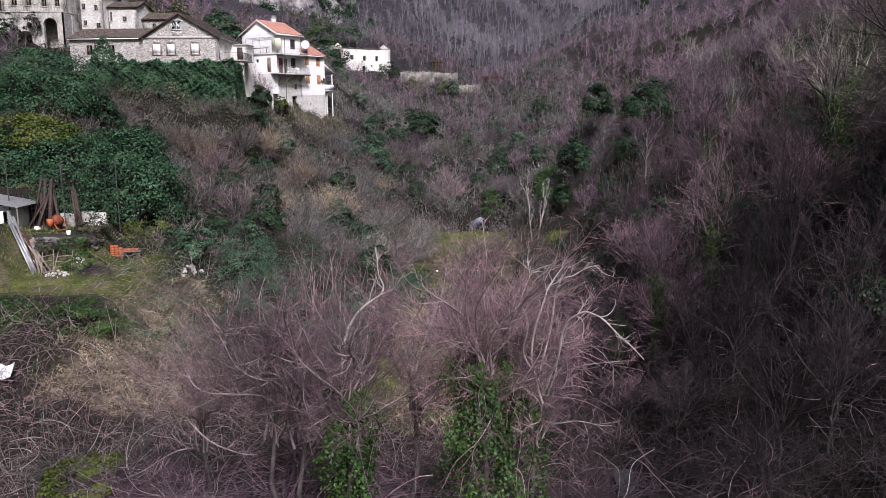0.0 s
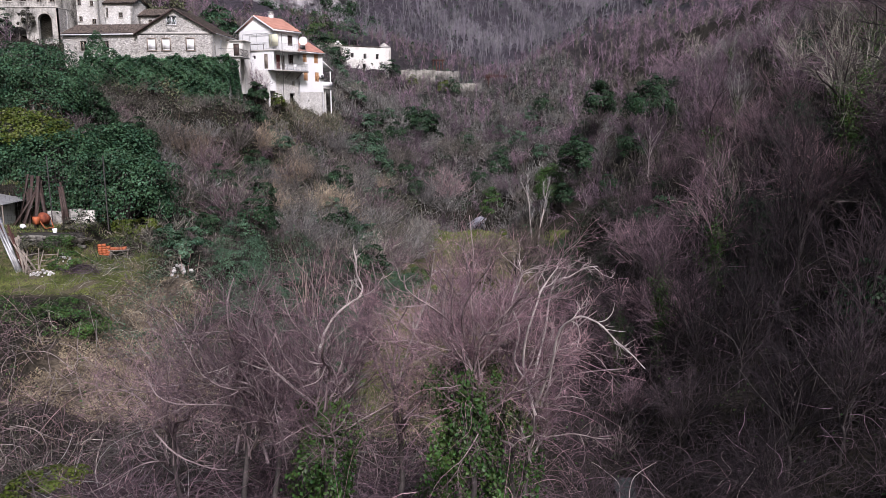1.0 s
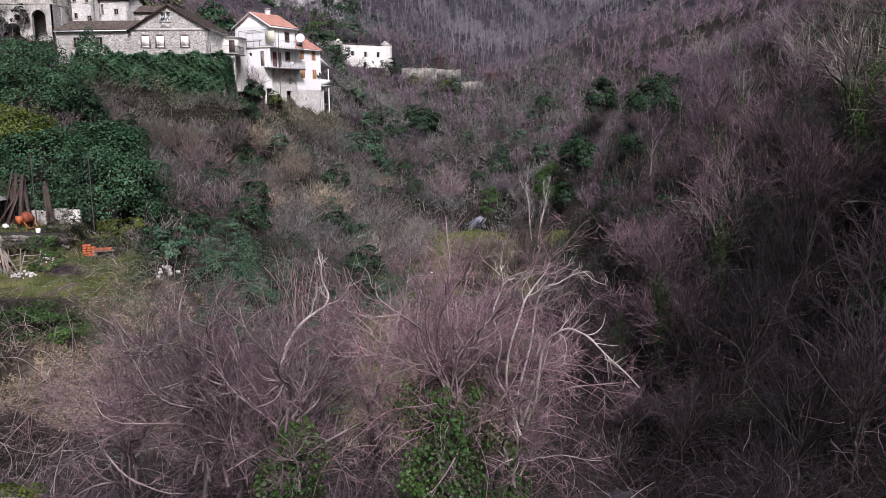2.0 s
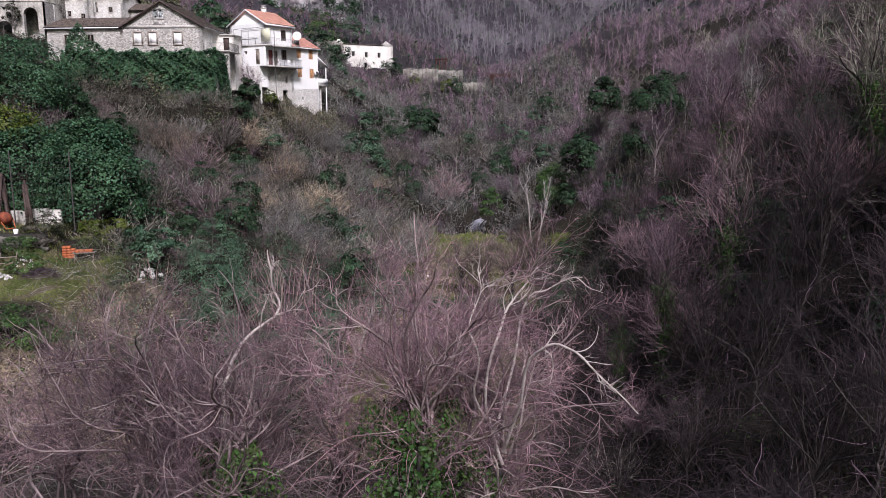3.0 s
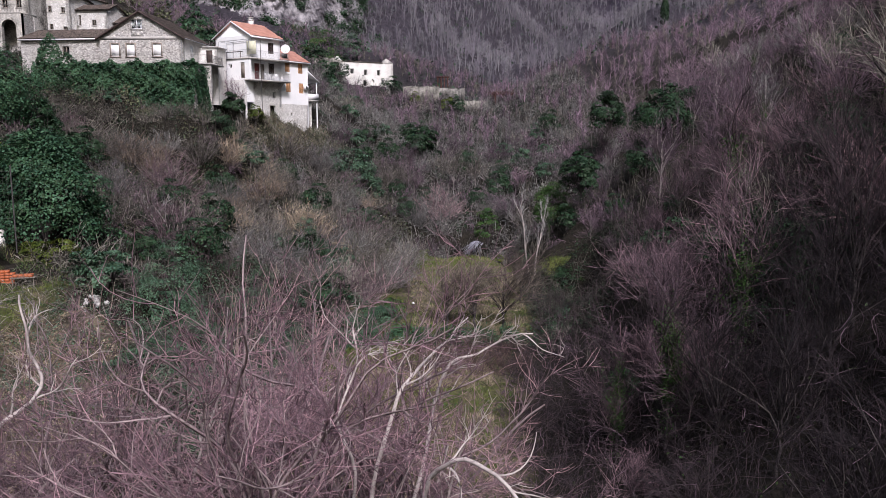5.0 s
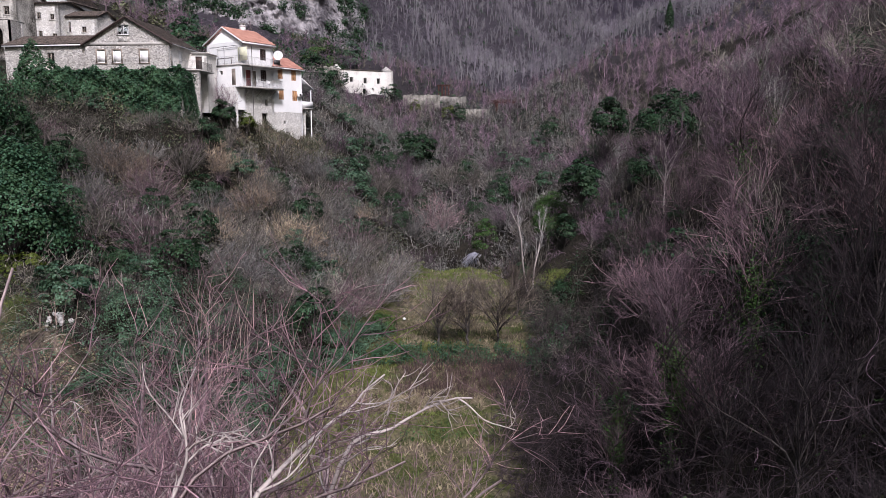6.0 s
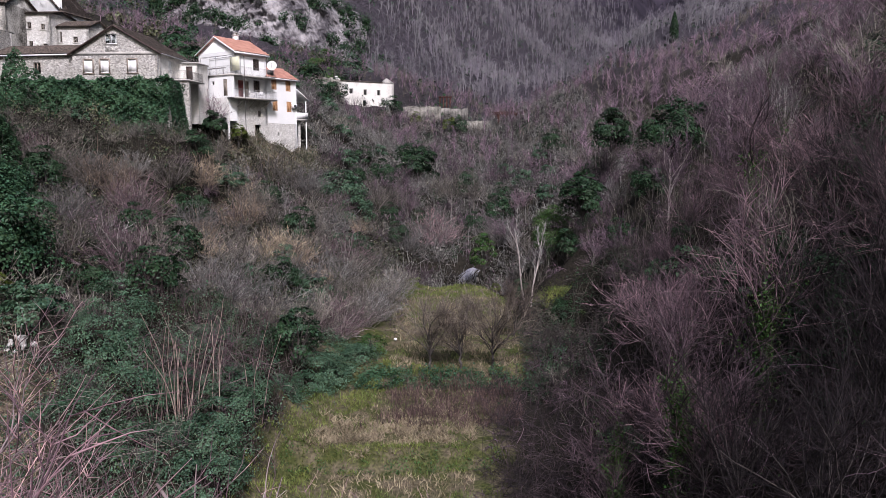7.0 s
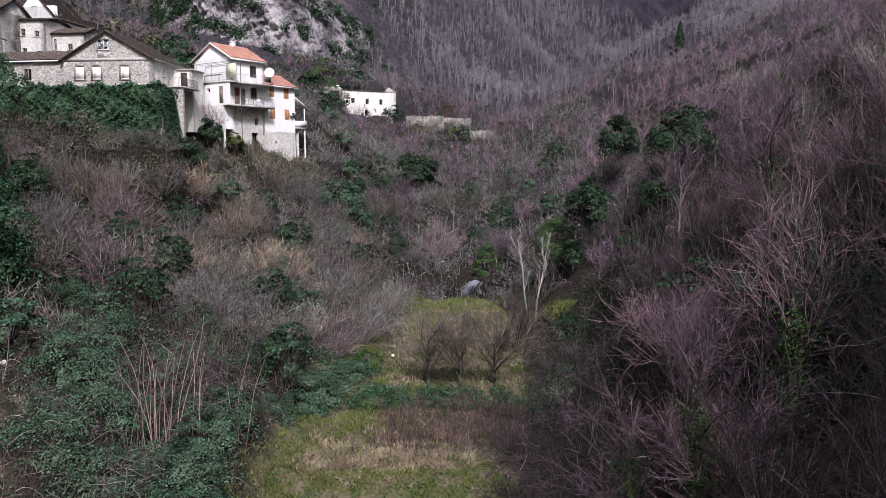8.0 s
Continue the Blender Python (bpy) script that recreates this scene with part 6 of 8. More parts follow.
def stone_material(name, low, high, mortar, scale=3.2, width=0.09):
    m = bpy.data.materials.new(name)
    m.use_nodes = True
    nt = m.node_tree
    b = nt.nodes["Principled BSDF"]
    b.inputs["Roughness"].default_value = 0.95
    co = nt.nodes.new("ShaderNodeTexCoord")
    mp = nt.nodes.new("ShaderNodeMapping")
    mp.inputs["Scale"].default_value = (1, 1, 1.5)
    nt.links.new(co.outputs["Object"], mp.inputs["Vector"])
    cells, edge = nt.nodes.new("ShaderNodeTexVoronoi"), nt.nodes.new("ShaderNodeTexVoronoi")
    edge.feature = "DISTANCE_TO_EDGE"
    for v in (cells, edge):
        v.inputs["Scale"].default_value = scale
        nt.links.new(mp.outputs[0], v.inputs["Vector"])
    sep = nt.nodes.new("ShaderNodeSeparateColor")
    nt.links.new(cells.outputs["Color"], sep.inputs[0])
    r1 = nt.nodes.new("ShaderNodeValToRGB")
    r1.color_ramp.elements[0].color, r1.color_ramp.elements[1].color = (*low, 1), (*high, 1)
    nt.links.new(sep.outputs[0], r1.inputs[0])
    stain = nt.nodes.new("ShaderNodeTexNoise")
    stain.inputs["Scale"].default_value, stain.inputs["Detail"].default_value = 0.5, 8
    nt.links.new(co.outputs["Object"], stain.inputs["Vector"])
    r2 = nt.nodes.new("ShaderNodeValToRGB")
    r2.color_ramp.elements[0].position, r2.color_ramp.elements[1].position = 0.38, 0.62
    r2.color_ramp.elements[0].color, r2.color_ramp.elements[1].color = (0.78, 0.77, 0.75, 1), (1, 1, 1, 1)
    nt.links.new(stain.outputs[0], r2.inputs[0])
    mul = nt.nodes.new("ShaderNodeMix")
    mul.data_type, mul.blend_type = "RGBA", "MULTIPLY"
    mul.inputs["Factor"].default_value = 1.0
    nt.links.new(r1.outputs[0], mul.inputs["A"])
    nt.links.new(r2.outputs[0], mul.inputs["B"])
    joint = nt.nodes.new("ShaderNodeMapRange")
    joint.inputs["From Max"].default_value = width
    nt.links.new(edge.outputs["Distance"], joint.inputs["Value"])
    mix = nt.nodes.new("ShaderNodeMix")
    mix.data_type = "RGBA"
    mix.inputs["A"].default_value = (*mortar, 1)
    nt.links.new(joint.outputs[0], mix.inputs["Factor"])
    nt.links.new(mul.outputs["Result"], mix.inputs["B"])
    nt.links.new(mix.outputs["Result"], b.inputs["Base Color"])
    bn = nt.nodes.new("ShaderNodeBump")
    bn.inputs["Strength"].default_value, bn.inputs["Distance"].default_value = 0.8, 0.06
    nt.links.new(joint.outputs[0], bn.inputs["Height"])
    nt.links.new(bn.outputs[0], b.inputs["Normal"])
    return m


STONE_GREY = stone_material("stone_grey", (0.27, 0.255, 0.245), (0.80, 0.78, 0.755), (0.44, 0.42, 0.405), 5.6, 0.08)
STONE_PALE = stone_material("stone_pale", (0.60, 0.59, 0.575), (0.95, 0.94, 0.92), (0.60, 0.58, 0.56), 5.0, 0.08)
RUIN_PLASTER = material("ruin_plaster", (0.55, 0.535, 0.51), (0.88, 0.865, 0.835), 0.45, bump=0.5, bump_scale=4)
STONE_MOSS = material("stone_moss", (0.05, 0.05, 0.042), (0.3, 0.285, 0.26), 0.7, bump=0.6, bump_scale=3, detail=12)
RUIN_DARK = material("ruin_dark", (0.04, 0.04, 0.036), (0.27, 0.255, 0.24), 0.5, bump=0.6, bump_scale=3, detail=10)
RUIN_STAINED = material("ruin_stained", (0.05, 0.047, 0.042), (0.6, 0.58, 0.545), 0.45, bump=0.6, bump_scale=4, detail=12)
WHITE_PLASTER = material("white_plaster", (0.80, 0.81, 0.82), (0.90, 0.90, 0.91), 0.5, bump=0.15, bump_scale=8)
STAINED_PLASTER = material("stained_plaster", (0.55, 0.54, 0.53), (0.88, 0.87, 0.86), 0.7, bump=0.3, bump_scale=6)
ROOF_RED = material("roof_red", (0.39, 0.19, 0.155), (0.52, 0.275, 0.228), 1.2, vary=0.1)
ROOF_OLD = material("roof_old", (0.018, 0.015, 0.014), (0.15, 0.12, 0.105), 3.0, vary=0.1)
SHUTTER_ORANGE = material("shutter_orange", (0.46, 0.25, 0.125), (0.57, 0.325, 0.175), 2.0, rough=0.6)
SHUTTER_WHITE = material("shutter_white", (0.78, 0.78, 0.79), (0.86, 0.86, 0.87), 1.0, rough=0.6)
WOOD_DARK = material("wood_dark", (0.03, 0.02, 0.018), (0.075, 0.05, 0.044), 2.0, rough=0.6)
WOOD_GREY = material("wood_grey", (0.14, 0.12, 0.105), (0.34, 0.29, 0.25), 2.0)
DOOR_RED = material("door_red", (0.16, 0.035, 0.04), (0.24, 0.06, 0.06), 1.5, rough=0.6)
CONCRETE = material("concrete", (0.30, 0.29, 0.28), (0.50, 0.48, 0.46), 1.0)
METAL_GREY = material("metal_grey", (0.30, 0.30, 0.31), (0.48, 0.48, 0.49), 3.0, rough=0.5, metal=0.6)
METAL_DARK = material("metal_dark", (0.05, 0.05, 0.052), (0.12, 0.11, 0.11), 3.0, rough=0.6, metal=0.4)
RUST = material("rust", (0.045, 0.02, 0.018), (0.11, 0.05, 0.042), 3.0, rough=0.8)
ORANGE_PAINT = material("orange_paint", (0.3, 0.075, 0.03), (0.5, 0.15, 0.065), 2.5, rough=0.55)
WHITE_PLASTIC = material("white_plastic", (0.72, 0.72, 0.74), (0.82, 0.82, 0.84), 1.0, rough=0.4)
# Near-black stand-in for the shade inside rooms and between wall stones.
UNLIT_DARK = material("unlit_dark", (0.015, 0.014, 0.013), (0.03, 0.028, 0.026), 1.0, bump=0)


def glass_material():
    m = bpy.data.materials.new("window_glass")
    m.use_nodes = True
    b = m.node_tree.nodes["Principled BSDF"]
    b.inputs["Base Color"].default_value = (0.9, 0.95, 0.95, 1)
    b.inputs["Roughness"].default_value = 0.03
    b.inputs["Transmission Weight"].default_value = 1.0
    b.inputs["IOR"].default_value = 1.5
    return m


GLASS = glass_material()


def framed_window(parent, a, b, u, z, w, h, frame_mat, inset=0.1, panes=2, sill=None, name="window"):
    """A window in a hole of the wall a-b, centred at u, z: frame, panes, sill, and a near-black panel for the unlit
    room behind.
    """
    d = (Vector((*b, 0)) - Vector((*a, 0))).normalized()
    n = Vector((d.y, -d.x, 0))
    o = along(a, b, u, z, -inset)
    m = Matrix(((d.x, -n.x, 0, o.x), (d.y, -n.y, 0, o.y), (0, 0, 1, o.z), (0, 0, 0, 1)))
    e = 0.07
    fr = blocks(name, parent, frame_mat, [((-w / 2, 0, -h / 2), (-w / 2 + e, 0.08, h / 2)), ((w / 2 - e, 0, -h / 2), (w / 2, 0.08, h / 2)), ((-w / 2 + e, 0, h / 2 - e), (w / 2 - e, 0.08, h / 2)), ((-w / 2 + e, 0, -h / 2), (w / 2 - e, 0.08, -h / 2 + e))] + [((-w / 2 + w * i / panes - 0.035, 0.002, -h / 2 + e), (-w / 2 + w * i / panes + 0.035, 0.078, h / 2 - e)) for i in range(1, panes)], turn=m)
    for i in range(panes):
        x0, x1 = -w / 2 + w * i / panes + 0.04, -w / 2 + w * (i + 1) / panes - 0.04
        blocks("pane", fr, GLASS, [((x0, 0.03, -h / 2 + e), (x1, 0.045, h / 2 - e))], turn=m)
    blocks("shade_panel", fr, UNLIT_DARK, [((-w / 2 - 0.05, 0.5, -h / 2 - 0.05), (w / 2 + 0.05, 0.52, h / 2 + 0.05))], turn=m)
    if sill:
        blocks("sill", fr, sill, [((-w / 2 - 0.12, -inset - 0.08, -h / 2 - 0.1), (w / 2 + 0.12, 0.0, -h / 2 - 0.004))], turn=m)
    return fr


def shuttered_window(parent, a, b, u, z, w, h, mat, surround=None, label="", leaves=2):
    """Closed shutters in a hole, with slats, and a stone surround where there is one."""
    d = (Vector((*b, 0)) - Vector((*a, 0))).normalized()
    n = Vector((d.y, -d.x, 0))
    o = along(a, b, u, z, 0)
    m = Matrix(((d.x, -n.x, 0, o.x), (d.y, -n.y, 0, o.y), (0, 0, 1, o.z), (0, 0, 0, 1)))
    lw = w / leaves
    win = None
    for i in range(leaves):
        x0, x1 = -w / 2 + lw * i + 0.012, -w / 2 + lw * (i + 1) - 0.012
        bits = [((x0, 0.03, -h / 2), (x0 + 0.06, 0.08, h / 2)), ((x1 - 0.06, 0.03, -h / 2), (x1, 0.08, h / 2)), ((x0 + 0.06, 0.03, h / 2 - 0.07), (x1 - 0.06, 0.08, h / 2)), ((x0 + 0.06, 0.03, -h / 2), (x1 - 0.06, 0.08, -h / 2 + 0.07))]
        k = int(h / 0.09)
        bits += [((x0 + 0.06, 0.045, -h / 2 + 0.07), (x1 - 0.06, 0.075, h / 2 - 0.07))] if mat is SHUTTER_WHITE else [((x0 + 0.06, 0.04, -h / 2 + 0.07 + (h - 0.14) * j / k), (x1 - 0.06, 0.075, -h / 2 + 0.07 + (h - 0.14) * (j + 0.8) / k)) for j in range(k)]
        sh = blocks("shutter", parent if win is None else win, mat, bits, label, m)
        win = win or sh
    if surround:
        blocks("window_surround", win, surround, [((-w / 2 - 0.16, -0.04, -h / 2 - 0.004), (-w / 2 - 0.004, 0.14, h / 2 + 0.17)), ((w / 2 + 0.004, -0.04, -h / 2 - 0.004), (w / 2 + 0.16, 0.14, h / 2 + 0.17)), ((-w / 2 - 0.004, -0.04, h / 2 + 0.004), (w / 2 + 0.004, 0.14, h / 2 + 0.17)), ((-w / 2 - 0.22, -0.08, -h / 2 - 0.14), (w / 2 + 0.22, 0.14, -h / 2 - 0.008))], turn=m)
    return win


def railing(name, parent, mat, points, z, high=0.95, gap=0.14, r=0.014):
    lines = []
    for a, b in zip(points[:-1], points[1:]):
        a, b = Vector((*a, z)), Vector((*b, z))
        up = Vector((0, 0, high))
        lines += [(a + up, b + up), (a + up * 0.1, b + up * 0.1)]
        k = max(2, int((b - a).length / gap))
        lines += [(a + (b - a) * i / k, a + (b - a) * i / k + up) for i in range(k + 1)]
    return stick_part(name, parent, mat, [(tuple(a), tuple(b)) for a, b in lines], r, sides=4)


def house(name, label, x, y, z, yaw, category="house"):
    ob = thing(name, label, category)
    ob.matrix_basis = Matrix.Translation((x, y, z)) @ Matrix.Rotation(radians(yaw), 4, "Z")
    return ob


# ---- the white house ----
def white_house():
    z = 21.0
    h = house("white_house", "white plastered house with red tile roofs above a stone base", -23.3, 112.5, z, 58)
    L, W, E, A = 5.2, 6.7, 33.07 - z, 34.95 - z
    a, b = (0, 0), (L, 0)
    f = [(3.0, 4.0, 30.95 - z, 32.35 - z), (3.0, 4.0, 28.3 - z, 29.7 - z), (0.5, 1.35, 27.45 - z, 29.55 - z), (1.55, 2.25, 27.45 - z, 29.5 - z)]
    wall("wall", h, WHITE_PLASTER, a, b, 27.2 - z, E, holes=f)
    wall("base_wall", h, STONE_PALE, a, b, -1.5, 27.2 - z, holes=[(3.0, 4.05, 0.9, 3.2), (3.6, 4.15, 4.2, 5.0)], label="pale rubble stone base wall")
    for zc in (31.65, 29.0):
        shuttered_window(h, a, b, 3.5, zc - z, 1.0, 1.4, WOOD_DARK, label="closed dark brown shutters")
    blocks("door", h, DOOR_RED, [((0.5, 0.08, 27.45 - z), (1.35, 0.14, 29.55 - z))], "dark red wooden door")
    blocks("door", h, WOOD_GREY, [((1.55, 0.1, 27.45 - z), (2.25, 0.16, 29.5 - z))], "grey panelled balcony door")
    blocks("cellar_door", h, WOOD_GREY, [((3.0, 0.3, 0.9), (3.45, 0.36, 3.2))], "half-open weathered plank door")
    blocks("shade_panel", h, UNLIT_DARK, [((2.9, 0.6, 0.8), (4.25, 0.64, 5.2))])
    wall("gable_wall", h, WHITE_PLASTER, (0, W), (0, 0), -1.5, E, peak=(W / 2, A))
    wall("gable_wall", h, WHITE_PLASTER, (L, 0), (L, W), 24 - z, E, peak=(W / 2, A))
    wall("back_wall", h, WHITE_PLASTER, (L, W), (0, W), 0, E)
    tile_roof("roof", h, ROOF_RED, (-0.25, -0.4, E - 0.12), (L + 0.25, -0.4, E - 0.12), (-0.25, W / 2, A + 0.06), (L + 0.25, W / 2, A + 0.06), label="red clay tile roof slope")
    tile_roof("roof", h, ROOF_RED, (L + 0.25, W + 0.4, E - 0.12), (-0.25, W + 0.4, E - 0.12), (L + 0.25, W / 2, A + 0.06), (-0.25, W / 2, A + 0.06))
    blocks("verge_board", h, WHITE_PLASTIC, [((-0.3, -0.42, E - 0.34), (L + 0.3, -0.36, E - 0.14))])
    for s in (-1, 1):
        p0, p1 = Vector((-0.28, W / 2 + s * (W / 2 + 0.4), E - 0.2)), Vector((-0.28, W / 2, A - 0.02))
        stick_part("verge_trim", h, WHITE_PLASTIC, [(tuple(p0), tuple(p1))], 0.09, sides=4)
    chim = blocks("chimney", h, WHITE_PLASTER, [((3.0, W / 2 - 0.3, A - 0.3), (3.5, W / 2 + 0.3, A + 0.55)), ((2.93, W / 2 - 0.37, A + 0.555), (3.57, W / 2 + 0.37, A + 0.63))])
    blocks("chimney_cap", chim, CONCRETE, [((3.02, W / 2 - 0.26, A + 0.64), (3.08, W / 2 + 0.26, A + 0.86)), ((3.42, W / 2 - 0.26, A + 0.64), (3.48, W / 2 + 0.26, A + 0.86)), ((2.98, W / 2 - 0.32, A + 0.865), (3.52, W / 2 + 0.32, A + 0.93))])
    # the lower wing with orange shutters
    X1, E2, R2 = 10.4, 30.36 - z, 31.9 - z
    a2, b2 = (L, -0.02), (X1, -0.02)
    spots = [(1.25, 29.5), (3.75, 29.42), (1.35, 26.8), (3.85, 26.72)]
    wall("wing_wall", h, WHITE_PLASTER, a2, b2, 24.46 - z, E2, holes=[(u - 0.45, u + 0.45, zc - z - 0.68, zc - z + 0.68) for u, zc in spots])
    for u, zc in spots:
        shuttered_window(h, a2, b2, u, zc - z, 0.9, 1.36, SHUTTER_ORANGE, label="closed orange-brown wooden shutters")
    wall("wing_base_wall", h, STONE_PALE, (L, 0.0), (X1, 0.0), -1.5, 24.46 - z, holes=[(1.7, 2.0, 1.9, 2.3)], label="pale rubble stone base wall")
    blocks("shade_panel", h, UNLIT_DARK, [((L + 1.5, 0.5, 1.7), (L + 2.3, 0.54, 2.6))])
    wall("wing_end_wall", h, WHITE_PLASTER, (X1, 0), (X1, 5.6), -1.5, E2 - 0.02, peak=(2.8, R2))
    wall("wing_back_wall", h, WHITE_PLASTER, (X1, 5.6), (L, 5.6), 0, E2)
    tile_roof("wing_roof", h, ROOF_RED, (L - 0.15, -0.35, E2 - 0.1), (X1 + 0.25, -0.35, E2 - 0.1), (L - 0.15, 2.8, R2 + 0.08), (X1 + 0.25, 2.8, R2 + 0.08), label="red clay tile roof of the lower wing")
    tile_roof("wing_roof", h, ROOF_RED, (X1 + 0.25, 5.95, E2 - 0.1), (L - 0.15, 5.95, E2 - 0.1), (X1 + 0.25, 2.8, R2 + 0.08), (L - 0.15, 2.8, R2 + 0.08))
    blocks("gutter", h, WHITE_PLASTIC, [((L - 0.1, -0.44, E2 - 0.26), (X1 + 0.3, -0.34, E2 - 0.12))])
    stick_part("downpipe", h, WHITE_PLASTIC, [((X1 - 0.1, -0.09, -1.0), (X1 - 0.1, -0.09, E2 - 0.3))], 0.05)
    ac = blocks("air_conditioner", h, WHITE_PLASTIC, [((X1 - 0.95, -0.36, 26.55 - z), (X1 - 0.2, -0.06, 27.15 - z))])
    s = Soup()
    g = np.linspace(0, 2 * np.pi, 17)[:-1]
    ring = np.stack([X1 - 0.6 + 0.2 * np.cos(g), np.full(16, -0.37), 26.85 - z + 0.2 * np.sin(g)], 1)
    s.add(np.concatenate([ring, [[X1 - 0.6, -0.365, 26.85 - z]]]), tris=[(i, (i + 1) % 16, 16) for i in range(16)])
    part("fan_grille", s.mesh("fan_grille", METAL_DARK), ac)
    # block with a roof terrace before the gable, and balconies along the front
    T = 30.1 - z
    wall("terrace_wall", h, WHITE_PLASTER, (-1.5, 4.6), (-1.5, -1.2), 27.3 - z, T - 0.2, holes=[(2.0, 2.6, 28.9 - z, 29.35 - z), (4.2, 4.95, 27.5 - z, 29.5 - z)])
    wall("terrace_base_wall", h, STAINED_PLASTER, (-1.5, 4.6), (-1.5, -0.2), -1.0, 27.3 - z, label="grey stained plaster base wall")
    wall("terrace_wall", h, STAINED_PLASTER, (0.0, 4.6), (-1.5, 4.6), -1.0, T - 0.2)
    wall("terrace_wall", h, WHITE_PLASTER, (-1.15, -0.2), (0, -0.2), 24.5 - z, T - 0.2)
    blocks("shade_panel", h, UNLIT_DARK, [((-1.2, -1.0, 27.4 - z), (-1.16, 4.0, 29.6 - z))])
    blocks("door", h, WOOD_GREY, [((-1.45, 0.42 - 0.75, 27.5 - z), (-1.41, 0.42, 29.5 - z))], "grey glazed terrace door")
    blocks("terrace_slab", h, CONCRETE, [((-1.6, -1.3, T - 0.19), (0.0, 4.7, T)), ((0.002, -1.3, T - 0.19), (L + 0.3, -0.004, T))])
    blocks("balcony_slab", h, CONCRETE, [((-1.1, -1.35, 27.2 - z), (L + 0.5, -0.004, 27.4 - z))])
    for x in (0.3, 2.2, 4.6):
        stick_part("bracket", h, CONCRETE, [((x, -0.02, 26.3 - z), (x, -1.2, 27.2 - z))], 0.09, sides=4)
    railing("railing", h, METAL_GREY, [(-1.55, 4.6), (-1.55, -1.25), (L + 0.25, -1.25), (L + 0.25, -0.05)], T)
    railing("railing", h, METAL_GREY, [(-1.05, -0.1), (-1.05, -1.3), (L + 0.45, -1.3), (L + 0.45, -0.05)], 27.4 - z)
    posts = [(-1.5, 4.4), (-1.5, 1.6), (-1.5, -1.2), (-0.1, 4.4), (-0.1, -1.2)]
    stick_part("pergola_frame", h, METAL_GREY, [((x, y, T), (x, y, T + 2.2)) for x, y in posts] + [((-1.5, 4.4, T + 2.2), (-1.5, -1.2, T + 2.2)), ((-0.1, 4.4, T + 2.2), (-0.1, -1.2, T + 2.2))] + [((-1.5, y, T + 2.2), (-0.1, y, T + 2.2)) for y in (4.4, 3.0, 1.6, 0.2, -1.2)], 0.03)
    blocks("awning_sheet", h, material("awning_sheet", (0.55, 0.55, 0.40), (0.66, 0.66, 0.52), 1.0), [((-0.18, -1.1, T + 0.5), (-0.14, 0.6, T + 2.15))], "pale yellow sheet hung in the pergola")
    blocks("bench_plank", h, WOOD_DARK, [((-1.3, 0.5, T + 0.78), (-0.9, 3.4, T + 0.84)), ((-1.25, 0.6, T), (-1.2, 0.7, T + 0.78)), ((-1.25, 3.2, T), (-1.2, 3.3, T + 0.78))])
    stick_part("drain_pipe", h, METAL_DARK, [((0.35, -1.36, 23.0 - z), (0.35, -1.36, 32.3 - z))], 0.04)
    blocks("box_panel", h, METAL_DARK, [((4.1, -1.42, T + 0.35), (5.1, -1.36, T + 0.9))], "small dark panel on the railing")
    # porch on posts at the far end
    P = [(X1 + 1.9, 0.1), (X1 + 1.9, 3.4), (X1 + 1.0, 0.1)]
    s = Soup()
    v = [(X1 + 0.02, -0.2, 29.0 - z), (X1 + 0.02, 4.0, 29.0 - z), (X1 + 2.3, 4.0, 27.6 - z), (X1 + 2.3, -0.2, 27.6 - z)]
    s.add(v + [(x, y, q + 0.14) for x, y, q in v], quads=[(0, 1, 2, 3), (7, 6, 5, 4), (0, 3, 7, 4), (3, 2, 6, 7), (2, 1, 5, 6), (1, 0, 4, 5)])
    part("porch_roof", s.mesh("porch_roof", WHITE_PLASTIC), h)
    for x, y in P[:2]:
        stick_part("porch_post", h, WHITE_PLASTER, [((x, y, -2.0), (x, y, 27.75 - z))], 0.11, sides=4)
    stick_part("porch_post", h, STONE_PALE, [((X1 + 0.95, 0.5, -2.0), (X1 + 0.95, 0.5, 25.0 - z))], 0.24, sides=4)
    blocks("porch_floor", h, CONCRETE, [((X1 + 0.004, -0.1, 25.0 - z), (X1 + 2.1, 3.8, 25.2 - z))])
    blocks("porch_parapet", h, WHITE_PLASTIC, [((X1 + 0.01, -0.1, 25.2 - z), (X1 + 2.1, -0.04, 26.05 - z)), ((X1 + 2.04, -0.035, 25.2 - z), (X1 + 2.1, 3.8, 26.05 - z))])
    return h


white_house()


def satellite_dish():
    h = thing("satellite_dish", "large white satellite dish fixed on the red roof", "satellite dish")
    s = Soup()
    n = 20
    rings = [(0.0, 0.0), (0.35, 0.04), (0.62, 0.15)]
    v = [(0, 0, 0)]
    for r, d in rings[1:]:
        v += [(r * math.cos(2 * math.pi * i / n), -d, r * math.sin(2 * math.pi * i / n)) for i in range(n)]
    s.add(v, tris=[(0, 1 + i, 1 + (i + 1) % n) for i in range(n)], quads=[(1 + i, 1 + n + i, 1 + n + (i + 1) % n, 1 + (i + 1) % n) for i in range(n)])
    part("dish", s.mesh("dish", WHITE_PLASTIC, True), h)
    stick_part("mast", h, METAL_GREY, [((0, 0.12, -0.9), (0, 0.12, 0.1))], 0.04)
    stick_part("receiver_arm", h, METAL_DARK, [((0, -0.05, -0.5), (0, -0.6, 0.0)), ((0, -0.6, 0.0), (0, -0.6, 0.1))], 0.025)
    h.matrix_basis = Matrix.Translation((-19.9, 117.3, 31.75)) @ Matrix.Rotation(radians(8), 4, "Z") @ Matrix.Rotation(radians(-14), 4, "X")
    return h


satellite_dish()


